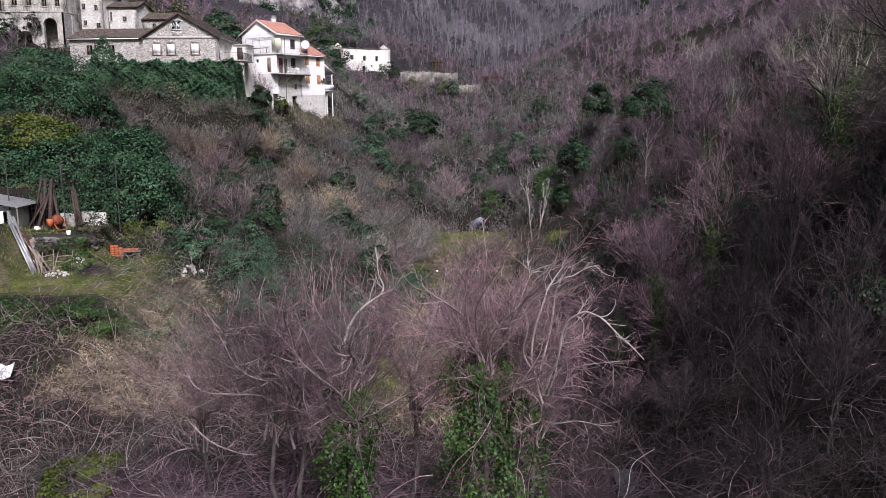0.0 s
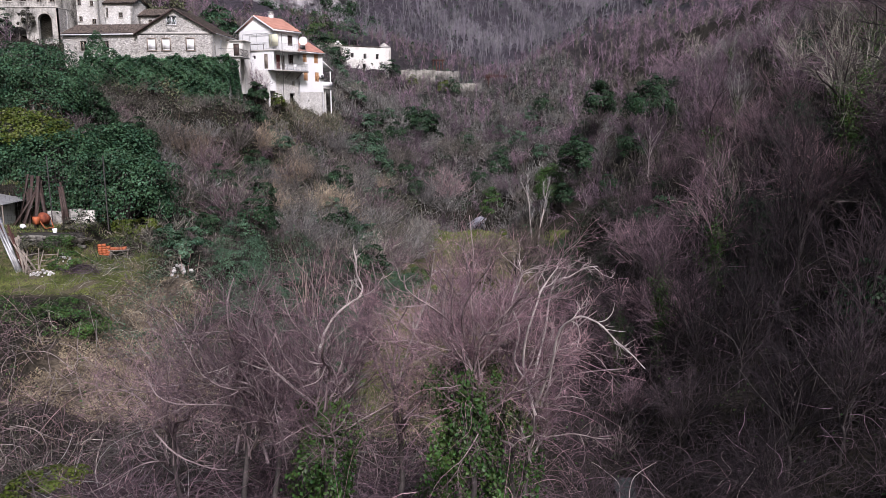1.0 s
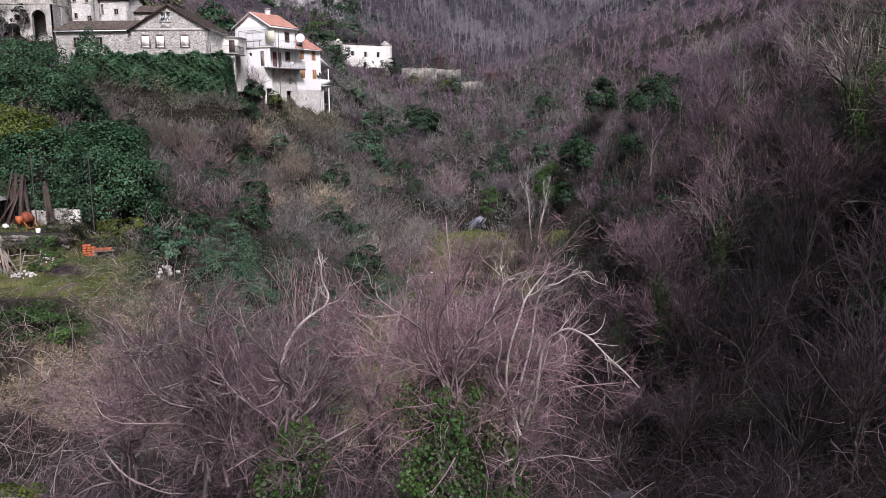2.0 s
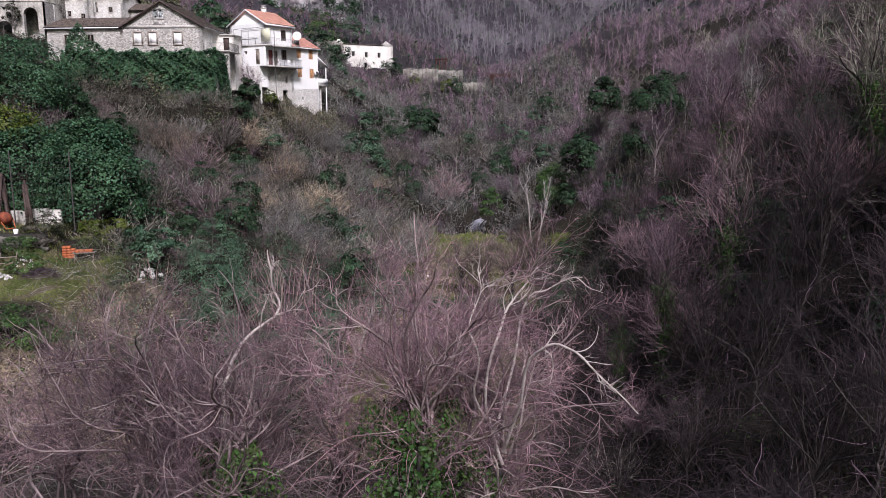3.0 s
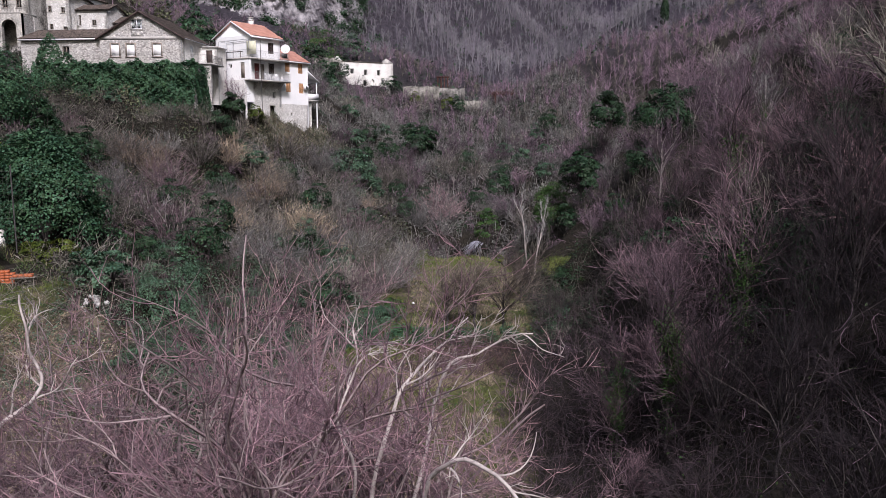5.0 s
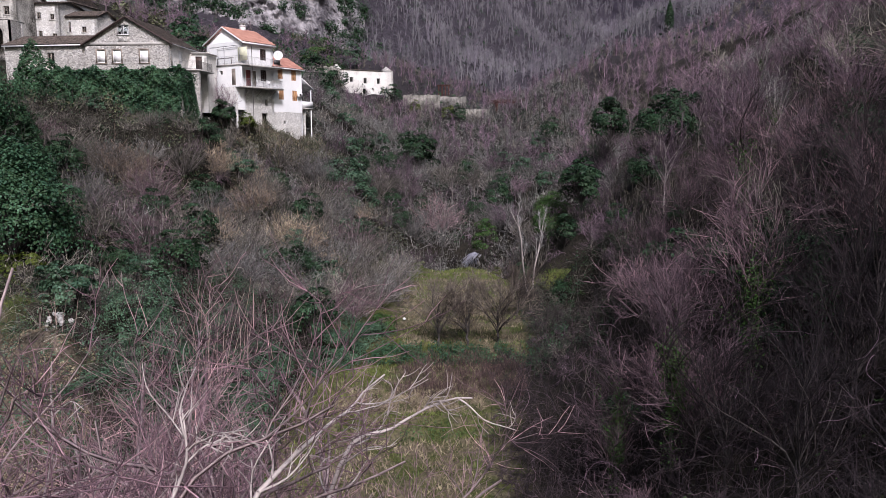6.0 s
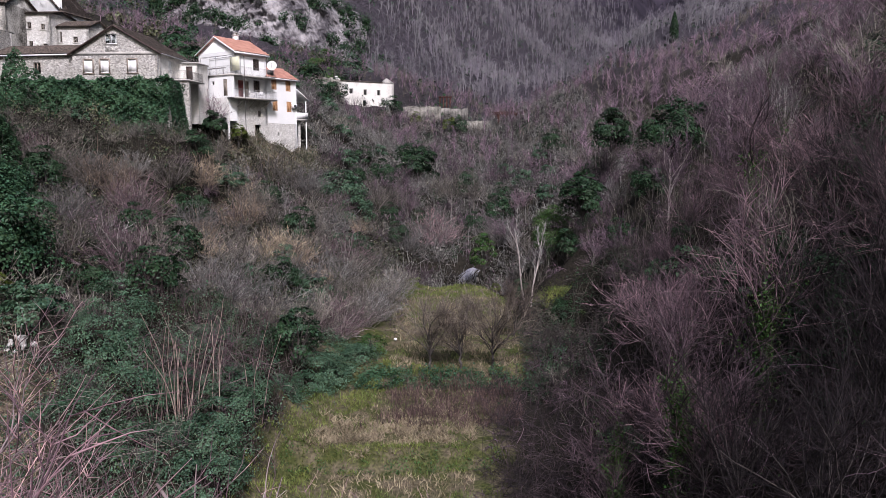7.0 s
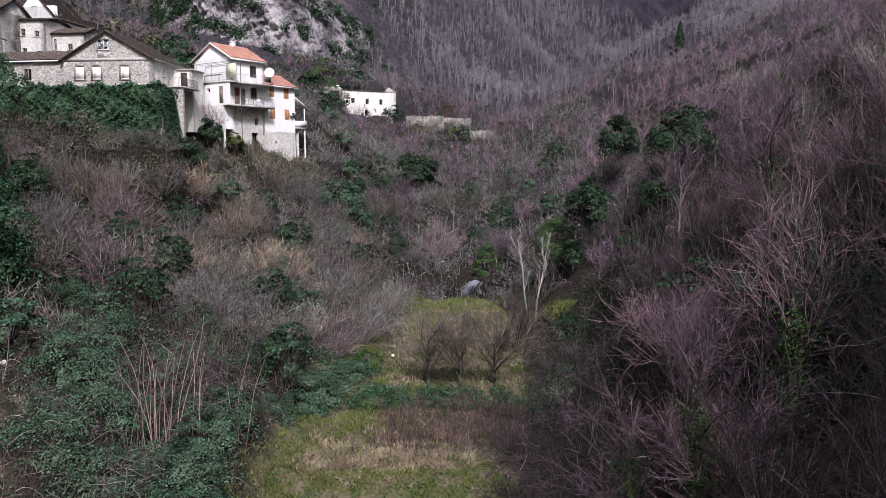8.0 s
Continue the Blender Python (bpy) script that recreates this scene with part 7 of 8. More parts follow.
def balcony_furniture():
    a, c, s = radians(58), math.cos(radians(58)), math.sin(radians(58))

    def at(x, y, z):
        return (-23.3 + c * x - s * y, 112.5 + s * x + c * y, z)

    t = thing("balcony_table", "small white plastic table on the balcony", "table")
    t.matrix_basis = Matrix.Translation(at(2.6, -0.75, 27.41)) @ Matrix.Rotation(a, 4, "Z")
    blocks("tabletop", t, WHITE_PLASTIC, [((-0.45, -0.3, 0.68), (0.45, 0.3, 0.72))])
    for x in (-0.38, 0.38):
        for y in (-0.24, 0.24):
            blocks("leg", t, WHITE_PLASTIC, [((x - 0.03, y - 0.03, 0), (x + 0.03, y + 0.03, 0.68))])
    ch = thing("balcony_chair", "white plastic chair on the balcony", "chair", "balcony chairs")
    blocks("seat", ch, WHITE_PLASTIC, [((-0.24, -0.24, 0.4), (0.24, 0.24, 0.44))])
    blocks("backrest", ch, WHITE_PLASTIC, [((-0.24, 0.2, 0.44), (0.24, 0.24, 0.86))])
    for x in (-0.21, 0.21):
        for y in (-0.21, 0.21):
            blocks("leg", ch, WHITE_PLASTIC, [((x - 0.025, y - 0.025, 0), (x + 0.025, y + 0.025, 0.4))])
    ch.matrix_basis = Matrix.Translation(at(1.9, -0.7, 27.41)) @ Matrix.Rotation(a + 1.2, 4, "Z")
    copy_thing(ch, Matrix.Translation(at(3.5, -0.7, 27.41)) @ Matrix.Rotation(a - 1.0, 4, "Z"))


balcony_furniture()


# ---- the long stone house ----
def stone_house():
    z = 26.5
    h = house("stone_house", "long grey stone house with dark tile roofs and white shutters", -39.05, 103.95, z, -2)
    W, D, E, A = 10.1, 8.2, 31.66 - z, 34.55 - z
    a, b = (0, 0), (W, 0)
    wins = [(1.85, 30.2), (3.75, 30.2), (6.95, 30.2)]
    wall("gable_wall", h, STONE_GREY, a, b, -2.5, E, 0.5, [(u - 0.48, u + 0.48, q - z - 0.7, q - z + 0.7) for u, q in wins])
    s = Soup()
    g0, g1 = E + 0.02, A
    hole = (4.6, 33.2 - z)
    # the gable triangle, built round its window
    wl, wr, wb, wt = 3.9, 5.3, hole[1] - 0.55, hole[1] + 0.55
    slope = (A - E) / (W / 2)

    def roof_z(u):
        return E + slope * min(u, W - u)

    for u0, u1, lo in ((0, wl, E), (wr, W, E), (wl, wr, wt)):
        us = [u0, u1] if not u0 < W / 2 < u1 else [u0, W / 2, u1]
        for p, q in zip(us[:-1], us[1:]):
            zz = [max(roof_z(p), lo), max(roof_z(q), lo)]
            for y, fl in ((0, False), (0.5, True)):
                f = [(p, y, lo), (q, y, lo), (q, y, zz[1]), (p, y, zz[0])]
                s.add(f[::-1] if fl else f, quads=[(0, 1, 2, 3)])
    block(s, (wl, 0, E), (wr, 0.5, wb))
    part("gable_wall", s.mesh("gable_top", STONE_GREY), h)
    # Pale panel added behind the glass to stand for reflected sky.
    blocks("screen", h, WHITE_PLASTIC, [((wl + 0.08, 0.24, wb + 0.06), (wr - 0.08, 0.26, wt - 0.06))], "pale screen standing for the sky reflected in the gable window")
    blocks("stone_band", h, CONCRETE, [((0, -0.04, E - 0.22), (W, -0.002, E + 0.12))])
    framed_window(h, a, b, 4.6, hole[1], 1.4, 1.1, WHITE_PLASTIC, 0.12, 2, CONCRETE)
    for u, q in wins:
        shuttered_window(h, a, b, u, q - z, 0.96, 1.4, SHUTTER_WHITE, WOOD_GREY, "closed white shutters in a timber frame", leaves=1)
    sa, sb = (W, 0.0), (W, D)
    wall("side_wall", h, RUIN_PLASTER, sa, sb, -2.5, E, 0.45, [(2.2, 3.2, 29.6 - z, 31.0 - z)], label="weathered plaster side wall")
    shuttered_window(h, sa, sb, 2.7, 30.3 - z, 1.0, 1.4, SHUTTER_WHITE, leaves=1)
    wall("back_wall", h, STONE_GREY, (W, D), (0, D), -0.5, E, 0.45, peak=(W / 2, A))
    for e0, e1, r in (((W + 0.35, -0.3), (W + 0.35, D + 0.3), 1), ((-0.3, D + 0.3), (-0.3, -0.3), 1)):
        tile_roof("roof", h, ROOF_OLD, (*e0, E - 0.1), (*e1, E - 0.1), (W / 2, e0[1], A + 0.12), (W / 2, e1[1], A + 0.12), label="old dark brown tile roof")
    for x0 in (-0.35, W + 0.35):
        stick_part("verge_board", h, WOOD_DARK, [((x0, -0.34, E - 0.2), (W / 2, -0.34, A + 0.05))], 0.09, sides=4)
    blocks("gutter", h, METAL_GREY, [((W + 0.33, -0.2, E - 0.22), (W + 0.45, D, E - 0.12))])
    stick_part("downpipe", h, METAL_GREY, [((W - 0.15, -0.08, -1.5), (W - 0.15, -0.08, E - 0.2))], 0.05)
    # small annex and terrace at the side
    wall("annex_wall", h, RUIN_PLASTER, (W, 5.0), (W + 2.3, 5.0), -2.5, 31.0 - z, 0.35, [(0.9, 1.7, 28.9 - z, 30.7 - z)])
    wall("annex_wall", h, RUIN_PLASTER, (W + 2.3, 5.0), (W + 2.3, D), -2.5, 31.0 - z, 0.35)
    blocks("annex_door", h, WOOD_DARK, [((W + 0.9, 5.1, 28.9 - z), (W + 1.7, 5.16, 30.7 - z))])
    blocks("annex_roof", h, CONCRETE, [((W + 0.46, 4.8, 31.0 - z), (W + 2.5, D, 31.15 - z))])
    wall("terrace_wall", h, STONE_GREY, (W + 0.2, 0.6), (W + 3.0, 0.6), -3.5, 28.6 - z, 0.4)
    blocks("terrace_slab", h, CONCRETE, [((W + 0.0, 0.4, 28.6 - z), (W + 3.1, 5.0, 28.75 - z))])
    railing("railing", h, METAL_DARK, [(W + 0.2, 0.5), (W + 3.0, 0.5), (W + 3.0, 4.8)], 28.75 - z)
    # the low wing
    wa, wb2 = (-10.3, 1.0), (-0.004, 0.25)
    wins = [(2.7, 30.15), (5.8, 30.15)]
    wall("wing_wall", h, STONE_GREY, wa, wb2, -2.5, E - 0.05, 0.5, [(u - 0.45, u + 0.45, q - z - 0.65, q - z + 0.65) for u, q in wins])
    for u, q in wins:
        framed_window(h, wa, wb2, u, q - z, 0.9, 1.3, WOOD_GREY, 0.12, 2, CONCRETE)
    wall("wing_end_wall", h, STONE_GREY, (-10.3, 7.5), (-10.3, 1.0), -2.5, E - 0.05, 0.5)
    tile_roof("wing_roof", h, ROOF_OLD, (-10.6, 0.65, E - 0.02), (0.1, -0.1, E - 0.02), (-10.6, 5.5, 33.3 - z), (0.1, 5.0, 33.3 - z), label="old dark brown tile roof of the wing")
    tile_roof("wing_roof", h, ROOF_OLD, (0.1, 8.4, E), (-10.6, 8.8, E), (0.1, 5.0, 33.3 - z), (-10.6, 5.5, 33.3 - z))
    blocks("gutter", h, WHITE_PLASTIC, [((-10.6, -0.1, -0.14), (0.0, 0.0, 0.0))], turn=Matrix.Translation((0.1, 0.0, E - 0.04)) @ Matrix.Rotation(radians(-4), 4, "Z"))
    return h


stone_house()


# ---- ivy-hung retaining wall before it ----
def ivy_wall():
    h = thing("retaining_wall", "high stone retaining wall hung with dense dark green ivy", "wall", kind="structure")
    h.matrix_basis = Matrix.Translation((-42.5, 98.2, 20.0))
    wall("wall", h, STONE_GREY, (0, 0), (17.0, -1.28), -3.0, 7.8, 0.8)
    wall("wall", h, STONE_GREY, (17.0, -1.28), (17.0, 2.5), 0.0, 7.8, 0.8)
    g = np.random.default_rng(44)
    n = 34000
    u, t = g.uniform(-1.4, 17.2, n), g.uniform(0, 1, n)
    top = 8.05 + 0.25 * np.sin(u * 1.9) + 3.0 * np.exp(-((u - 1.4) / 1.6) ** 2) + 0.3 * np.sin(u * 4.1 + 1)
    zz = 0.6 + (top - 0.6) * t ** 0.9
    out = 0.4 + 0.3 * np.sin(u * 1.7 + zz * 0.9) * np.sin(zz * 1.6 - u * 0.6) + 0.22 * np.sin(u * 5.3 + 2 * np.sin(zz * 1.9)) * np.sin(zz * 4.4 + u) + g.normal(0, 0.12, n) + 1.2 * np.exp(-((u - 1.4) / 2.2) ** 2) + 0.5 * (1 - t)
    s = Soup()
    s.leaves(np.stack([u, -0.075 * u - out, zz], 1), np.stack([g.normal(0, 0.25, n), np.full(n, -1.0), 0.45 + 0.6 * (t > 0.93)], 1), g.uniform(0.15, 0.27, n), g)
    n = 3000
    u, v = g.uniform(-0.5, 17.2, n), g.uniform(-0.3, 1.2, n)
    s.leaves(np.stack([u, -0.075 * u + v, 7.9 + 0.15 * np.sin(u * 2) + g.normal(0.1, 0.12, n)], 1), np.tile([0, -0.3, 1.0], (n, 1)), 0.3, g)
    n = 4500
    v, zz = g.uniform(-1.6, 2.6, n), g.uniform(2.4, 7.9, n)
    s.leaves(np.stack([17.25 + 0.25 * np.sin(v * 2 + zz) + g.normal(0, 0.1, n), v, zz], 1), np.tile([1.0, -0.3, 0.4], (n, 1)), 0.2, g)
    part("ivy", s.mesh("wall_ivy", LEAF_HEDGE), h, "dense dark green ivy curtain")
    return h


ivy_wall()


# ---- the upper village ----
def plain_house(name, label, x, y, z, yaw, w, d, eave, ridge, wall_mat, roof_mat, windows, gable_front=False, side_windows=()):
    h = house(name, label, x, y, z, yaw)
    e, r = eave - z, ridge - z
    holes = [(u - ww / 2, u + ww / 2, q - z - hh / 2, q - z + hh / 2) for u, q, ww, hh in windows]
    wall("front_wall", h, wall_mat, (0, 0), (w, 0), -3, e, 0.45, holes, peak=(w / 2, r) if gable_front else None)
    for u, q, ww, hh in windows:
        framed_window(h, (0, 0), (w, 0), u, q - z, ww, hh, WOOD_GREY, 0.15, 2, CONCRETE)
    sh = [(u - ww / 2, u + ww / 2, q - z - hh / 2, q - z + hh / 2) for u, q, ww, hh in side_windows]
    wall("side_wall", h, wall_mat, (w, 0), (w, d), -3, e, 0.45, sh, peak=None if gable_front else (d / 2, r))
    for u, q, ww, hh in side_windows:
        framed_window(h, (w, 0), (w, d), u, q - z, ww, hh, WOOD_GREY, 0.15, 2)
    wall("side_wall", h, wall_mat, (0, d), (0, 0), -3, e, 0.45, (), peak=None if gable_front else (d / 2, r))
    wall("back_wall", h, wall_mat, (w, d), (0, d), -3, e, 0.45, (), peak=(w / 2, r) if gable_front else None)
    if gable_front:
        tile_roof("roof", h, roof_mat, (w + 0.3, -0.25, e - 0.1), (w + 0.3, d + 0.25, e - 0.1), (w / 2, -0.25, r + 0.1), (w / 2, d + 0.25, r + 0.1))
        tile_roof("roof", h, roof_mat, (-0.3, d + 0.25, e - 0.1), (-0.3, -0.25, e - 0.1), (w / 2, d + 0.25, r + 0.1), (w / 2, -0.25, r + 0.1))
    else:
        tile_roof("roof", h, roof_mat, (-0.3, -0.3, e - 0.05), (w + 0.3, -0.3, e - 0.05), (-0.3, d / 2, r + 0.1), (w + 0.3, d / 2, r + 0.1))
        tile_roof("roof", h, roof_mat, (w + 0.3, d + 0.3, e - 0.05), (-0.3, d + 0.3, e - 0.05), (w + 0.3, d / 2, r + 0.1), (-0.3, d / 2, r + 0.1))
    return h


plain_house("village_house", "tall narrow stone house with small windows", -57.5, 125.2, 31.0, -4, 4.6, 6.0, 40.1, 40.6, STONE_PALE, ROOF_OLD, [(1.6, 38.4, 0.6, 0.9), (3.6, 38.2, 0.6, 0.8), (1.7, 35.9, 0.6, 0.8), (3.8, 35.5, 0.7, 0.8)])
plain_house("village_house", "low stone house with an old tile roof", -52.9, 126.5, 31.0, -6, 5.0, 5.0, 38.4, 39.4, STONE_PALE, ROOF_OLD, [(2.9, 36.6, 0.7, 0.8), (0.6, 37.0, 0.55, 1.5)])
plain_house("village_house", "white gabled house high in the village", -62.0, 133.0, 33.0, -8, 7.0, 7.0, 41.6, 45.6, WHITE_PLASTER, ROOF_OLD, [(5.2, 41.0, 1.2, 1.1), (3.6, 44.0, 0.6, 1.1)], True)
plain_house("village_house", "small stone house with a dark tile roof", -47.8, 127.5, 32.0, -6, 4.5, 5.0, 36.6, 37.8, STONE_GREY, ROOF_OLD, [(2.0, 35.6, 0.6, 0.8)])
plain_house("village_house", "grey stone house behind the arcade", -66.5, 121.0, 31.0, -2, 10.0, 7.0, 40.6, 42.6, RUIN_STAINED, ROOF_OLD, [(2.0, 38.6, 0.9, 1.2), (4.2, 38.6, 0.9, 1.2), (6.6, 38.4, 0.8, 1.1), (8.6, 38.4, 0.8, 1.1)])


def arcade():
    """The ruined terrace on arches."""
    h = house("arcade", "ruined stone terrace on round arches, overgrown with moss", -66.0, 116.6, 28.5, 0, "ruin")
    s = Soup()
    W, top = 10.6, 8.0
    arches = [(1.6, 1.0, 4.4), (5.0, 1.0, 4.4), (8.8, 1.0, 6.2)]
    us = [0.0]
    for c, r, q in arches:
        us += [c - r] + [c + r * math.sin(radians(k)) for k in range(-75, 90, 15)] + [c + r]
    us = sorted({*us, W})

    def low(u):
        for c, r, q in arches:
            if c - r < u < c + r:
                return q + math.sqrt(max(r * r - (u - c) ** 2, 0))
        return -3.0

    for p, q in zip(us[:-1], us[1:]):
        m = low((p + q) / 2)
        l0, l1 = (low(p + 1e-4), low(q - 1e-4)) if m > -3 else (-3.0, -3.0)
        for y, fl in ((0, False), (0.6, True)):
            f = [(p, y, l0), (q, y, l1), (q, y, top), (p, y, top)]
            s.add(f[::-1] if fl else f, quads=[(0, 1, 2, 3)])
        s.add([(p, 0, l0), (q, 0, l1), (q, 0.6, l1), (p, 0.6, l0)], quads=[(3, 2, 1, 0)])
        if m > -3 and low(p - 1e-3) < -2:
            s.add([(p, 0, -3), (p, 0, l0), (p, 0.6, l0), (p, 0.6, -3)], quads=[(0, 1, 2, 3)])
        if m > -3 and low(q + 1e-3) < -2:
            s.add([(q, 0, -3), (q, 0, l1), (q, 0.6, l1), (q, 0.6, -3)], quads=[(0, 1, 2, 3)])
    block(s, (0, -0.05, top), (W, 4.0, top + 0.18))
    part("arch_wall", s.mesh("arch_wall", RUIN_STAINED), h)
    blocks("back_wall", h, STONE_GREY, [((0, 3.0, -3), (W, 3.4, top - 0.01))])
    wall("end_wall", h, STONE_GREY, (W, 0.6), (W, 3.0), -3, top, 0.5)
    railing("railing", h, METAL_DARK, [(0.2, 0.1), (W - 0.2, 0.1)], top + 0.18, gap=0.4)
    return h


arcade()
hedge_block(141, -62.5, 115.4, 31.5, (3.0, 1.2, 4.6), 24, 60, 0.25, LEAF_DARK, "dark ivy growing up the ruined arches", "ivy", "ivy_clump")
hedge_block(159, -65.0, 115.9, 30.0, (3.4, 1.2, 3.6), 26, 50, 0.24, LEAF_DARK, "dark ivy growing up the ruined arches", "ivy", "ivy_clump")
hedge_block(160, -59.4, 115.8, 33.6, (2.2, 1.0, 3.0), 22, 50, 0.2, LEAF_SCRUB, "brown dead creeper hanging on the ruined arches", "ivy", "ivy_clump")
hedge_block(142, -33.2, 120.6, 31.6, (5.0, 4.0, 5.4), 60, 80, 0.26, LEAF_HEDGE, "green evergreen bush behind the stone house", "bush", "evergreen_shrub")
hedge_block(143, -23.5, 157.0, 26.5, (7.0, 5.0, 11.0), 60, 60, 0.36, LEAF_DARK, "dark evergreen tree behind the white house", "tree", "evergreen_tree")
hedge_block(144, -30.0, 202.0, 33.0, (9.0, 6.0, 13.0), 60, 60, 0.36, LEAF_IVY, "dark green tree behind the pale ruin", "tree", "evergreen_tree")
hedge_block(145, -23.5, 206.0, 33.0, (6.0, 5.0, 13.0), 40, 60, 0.34, LEAF_BLUE, "grey-green tree behind the pale ruin", "tree", "evergreen_tree")
hedge_block(150, -23.4, 97.0, 19.6, (4.0, 3.0, 3.4), 50, 70, 0.18, LEAF_DARK, "dark ivy bush at the end of the retaining wall", "bush", "evergreen_shrub")
hedge_block(146, -25.2, 110.2, 23.0, (2.4, 2.4, 2.8), 30, 60, 0.24, LEAF_DARK, "dark ivy bush at the foot of the white house", "bush", "evergreen_shrub")
hedge_block(147, -22.6, 110.9, 22.0, (1.8, 1.4, 2.0), 24, 50, 0.2, LEAF_BRIGHT, "ivy bush at the foot of the white house", "bush", "evergreen_shrub")


# ---- the pale ruin and walls at the head of the valley ----
def ruin():
    h = house("ruined_house", "pale roofless ruin with empty windows and a stained plaster wall", -23.4, 189.0, 29.7, 30, "ruin")
    W = 13.0
    holes = [(2.2, 3.1, 4.6, 5.7), (5.6, 6.4, 4.4, 5.6), (8.9, 9.7, 4.4, 5.6), (5.4, 6.2, 1.8, 3.2)]
    wall("front_wall", h, RUIN_PLASTER, (0, 0), (W, 0), -3, 7.2, 0.5, holes)
    wall("end_wall", h, RUIN_PLASTER, (W, 0), (W, 6), -3, 7.0, 0.5)
    wall("end_wall", h, RUIN_PLASTER, (0, 6), (0, 0), -3, 7.0, 0.5, peak=(3.0, 8.6))
    wall("back_wall", h, RUIN_PLASTER, (W, 6), (0, 6), -1, 6.8, 0.5)
    # Added near-black panel: painted shade behind the ruin's empty windows.
    blocks("shade_panel", h, UNLIT_DARK, [((0.6, 3.0, 1.0), (W - 0.6, 3.05, 6.4))])
    blocks("eave_course", h, ROOF_OLD, [((-0.1, -0.15, 7.2), (W - 2.6, 0.6, 7.36))])
    s = Soup()
    s.add([(W - 2.4, -0.1, 7.2), (W + 0.1, -0.1, 7.2), (W + 0.1, 3.0, 7.2), (W - 2.4, 3.0, 7.2), (W - 1.2, 1.4, 8.5)], tris=[(0, 1, 4), (1, 2, 4), (2, 3, 4), (3, 0, 4)], quads=[(3, 2, 1, 0)])
    part("pyramid_roof", s.mesh("pyramid_roof", STONE_GREY), h)
    blocks("gate_pillar", h, STONE_GREY, [((W - 3.0, -3.6, -3), (W - 1.6, -2.4, 3.6))])
    return h


ruin()
for i, (x, y, k) in enumerate([(-23.5, 185.5, 1.5), (-20.0, 186.2, 1.3), (-17.0, 187.0, 1.5), (-14.5, 188.4, 1.3), (-12.0, 189.0, 1.4), (-9.5, 186.0, 1.3), (-6.0, 184.5, 1.3), (-25.0, 187.0, 1.6), (3.0, 187.0, 1.2), (7.0, 188.0, 1.2), (11.0, 187.0, 1.3), (15.0, 188.5, 1.3)]):
    put(BUSHES[(0, 2, 1)[i % 3]] if i % 4 else GREENS[0], x, y, i * 1.3, k)


def garden_wall(x, y, z, yaw, length, high, mat, label):
    h = house("garden_wall", label, x, y, z - 0.6, yaw, "wall")
    g = np.random.default_rng(int(abs(x) * 10))
    s, u = Soup(), 0.0
    while u < length:
        w = g.uniform(0.5, 1.1)
        block(s, (u, g.uniform(-0.05, 0.03), -2.0), (u + w - 0.004, 0.5, high * g.uniform(0.88, 1.04)))
        u += w
    part("wall", s.mesh("garden_wall", mat), h)
    return h


garden_wall(-9.5, 190.5, on_ground(-9.5, 190.5) + 1.4, 8, 8.0, 1.8, STONE_MOSS, "crumbling grey dry-stone wall on the terrace")
garden_wall(2.0, 192.0, on_ground(2.0, 192.0) + 0.7, 4, 8.0, 1.6, STONE_MOSS, "grey dry-stone wall below the pergola")
garden_wall(-4.5, 199.5, on_ground(-4.5, 199.5), 2, 9.0, 1.2, RUIN_DARK, "mossy dry-stone terrace wall")
garden_wall(-29.5, 188.0, on_ground(-29.5, 188.0) + 1.2, 4, 6.0, 2.6, STONE_MOSS, "grey dry-stone wall beside the pale ruin")
hedge_block(185, -26.8, 187.0, on_ground(-26.8, 187.0), (4.4, 1.8, 4.4), 26, 40, 0.3, LEAF_HEDGE, "green ivy hanging on the wall beside the ruin", "ivy", "ivy_clump")
hedge_block(148, -6.8, 187.5, on_ground(-6.8, 187.5) - 0.3, (2.4, 2.0, 3.0), 20, 40, 0.3, LEAF_BRIGHT, "mossy yellow-green bush on the ruined wall", "bush", "moss_bush")
hedge_block(149, 0.5, 189.5, on_ground(0.5, 189.5) - 0.3, (3.0, 2.0, 3.4), 20, 40, 0.32, LEAF_BRIGHT, "mossy yellow-green bush on the ruined wall", "bush", "moss_bush")


def pergola(x, y, yaw, w, d, high, name, label):
    h = house(name, label, x, y, on_ground(x, y) + 0.4, yaw, "pergola")
    for px in np.linspace(0, w, 4):
        for py in (0, d):
            stick_part("post", h, RUST, [((px, py, -2.0), (px, py, high))], 0.16, sides=5)
    for py in (0, d):
        stick_part("beam", h, RUST, [((-0.4, py, high), (w + 0.4, py, high))], 0.11, sides=5)
    for px in np.linspace(-0.2, w + 0.2, 9):
        stick_part("rafter", h, RUST, [((px, -0.4, high + 0.15), (px, d + 0.4, high + 0.15))], 0.07, sides=5)
    return h


def vine_roof(ob, w, d, high, seed):
    g = np.random.default_rng(seed)
    n = 420
    s = Soup()
    q = np.stack([g.uniform(-0.5, w + 0.5, n), g.uniform(-0.5, d + 0.5, n), high + g.uniform(0.1, 0.5, n)], 1)
    s.strands(q, g.normal(0, 1, (n, 3)) * [1, 1, 0.3], g.uniform(0.8, 2.2, n), 0.035, 6, g, 0.4, -0.12)
    part("dead_vines", s.mesh("dead_vines", RUST), ob, "rust-brown dead vines over the rafters")


vine_roof(pergola(11.8, 191.0, 2, 13.0, 4.0, 2.4, "pergola", "rusty red-brown pergola frame on the terrace"), 13.0, 4.0, 2.4, 5)
pergola(-1.8, 201.5, 0, 2.4, 2.0, 3.2, "small_pergola", "small rusty pergola frame on a terrace wall")


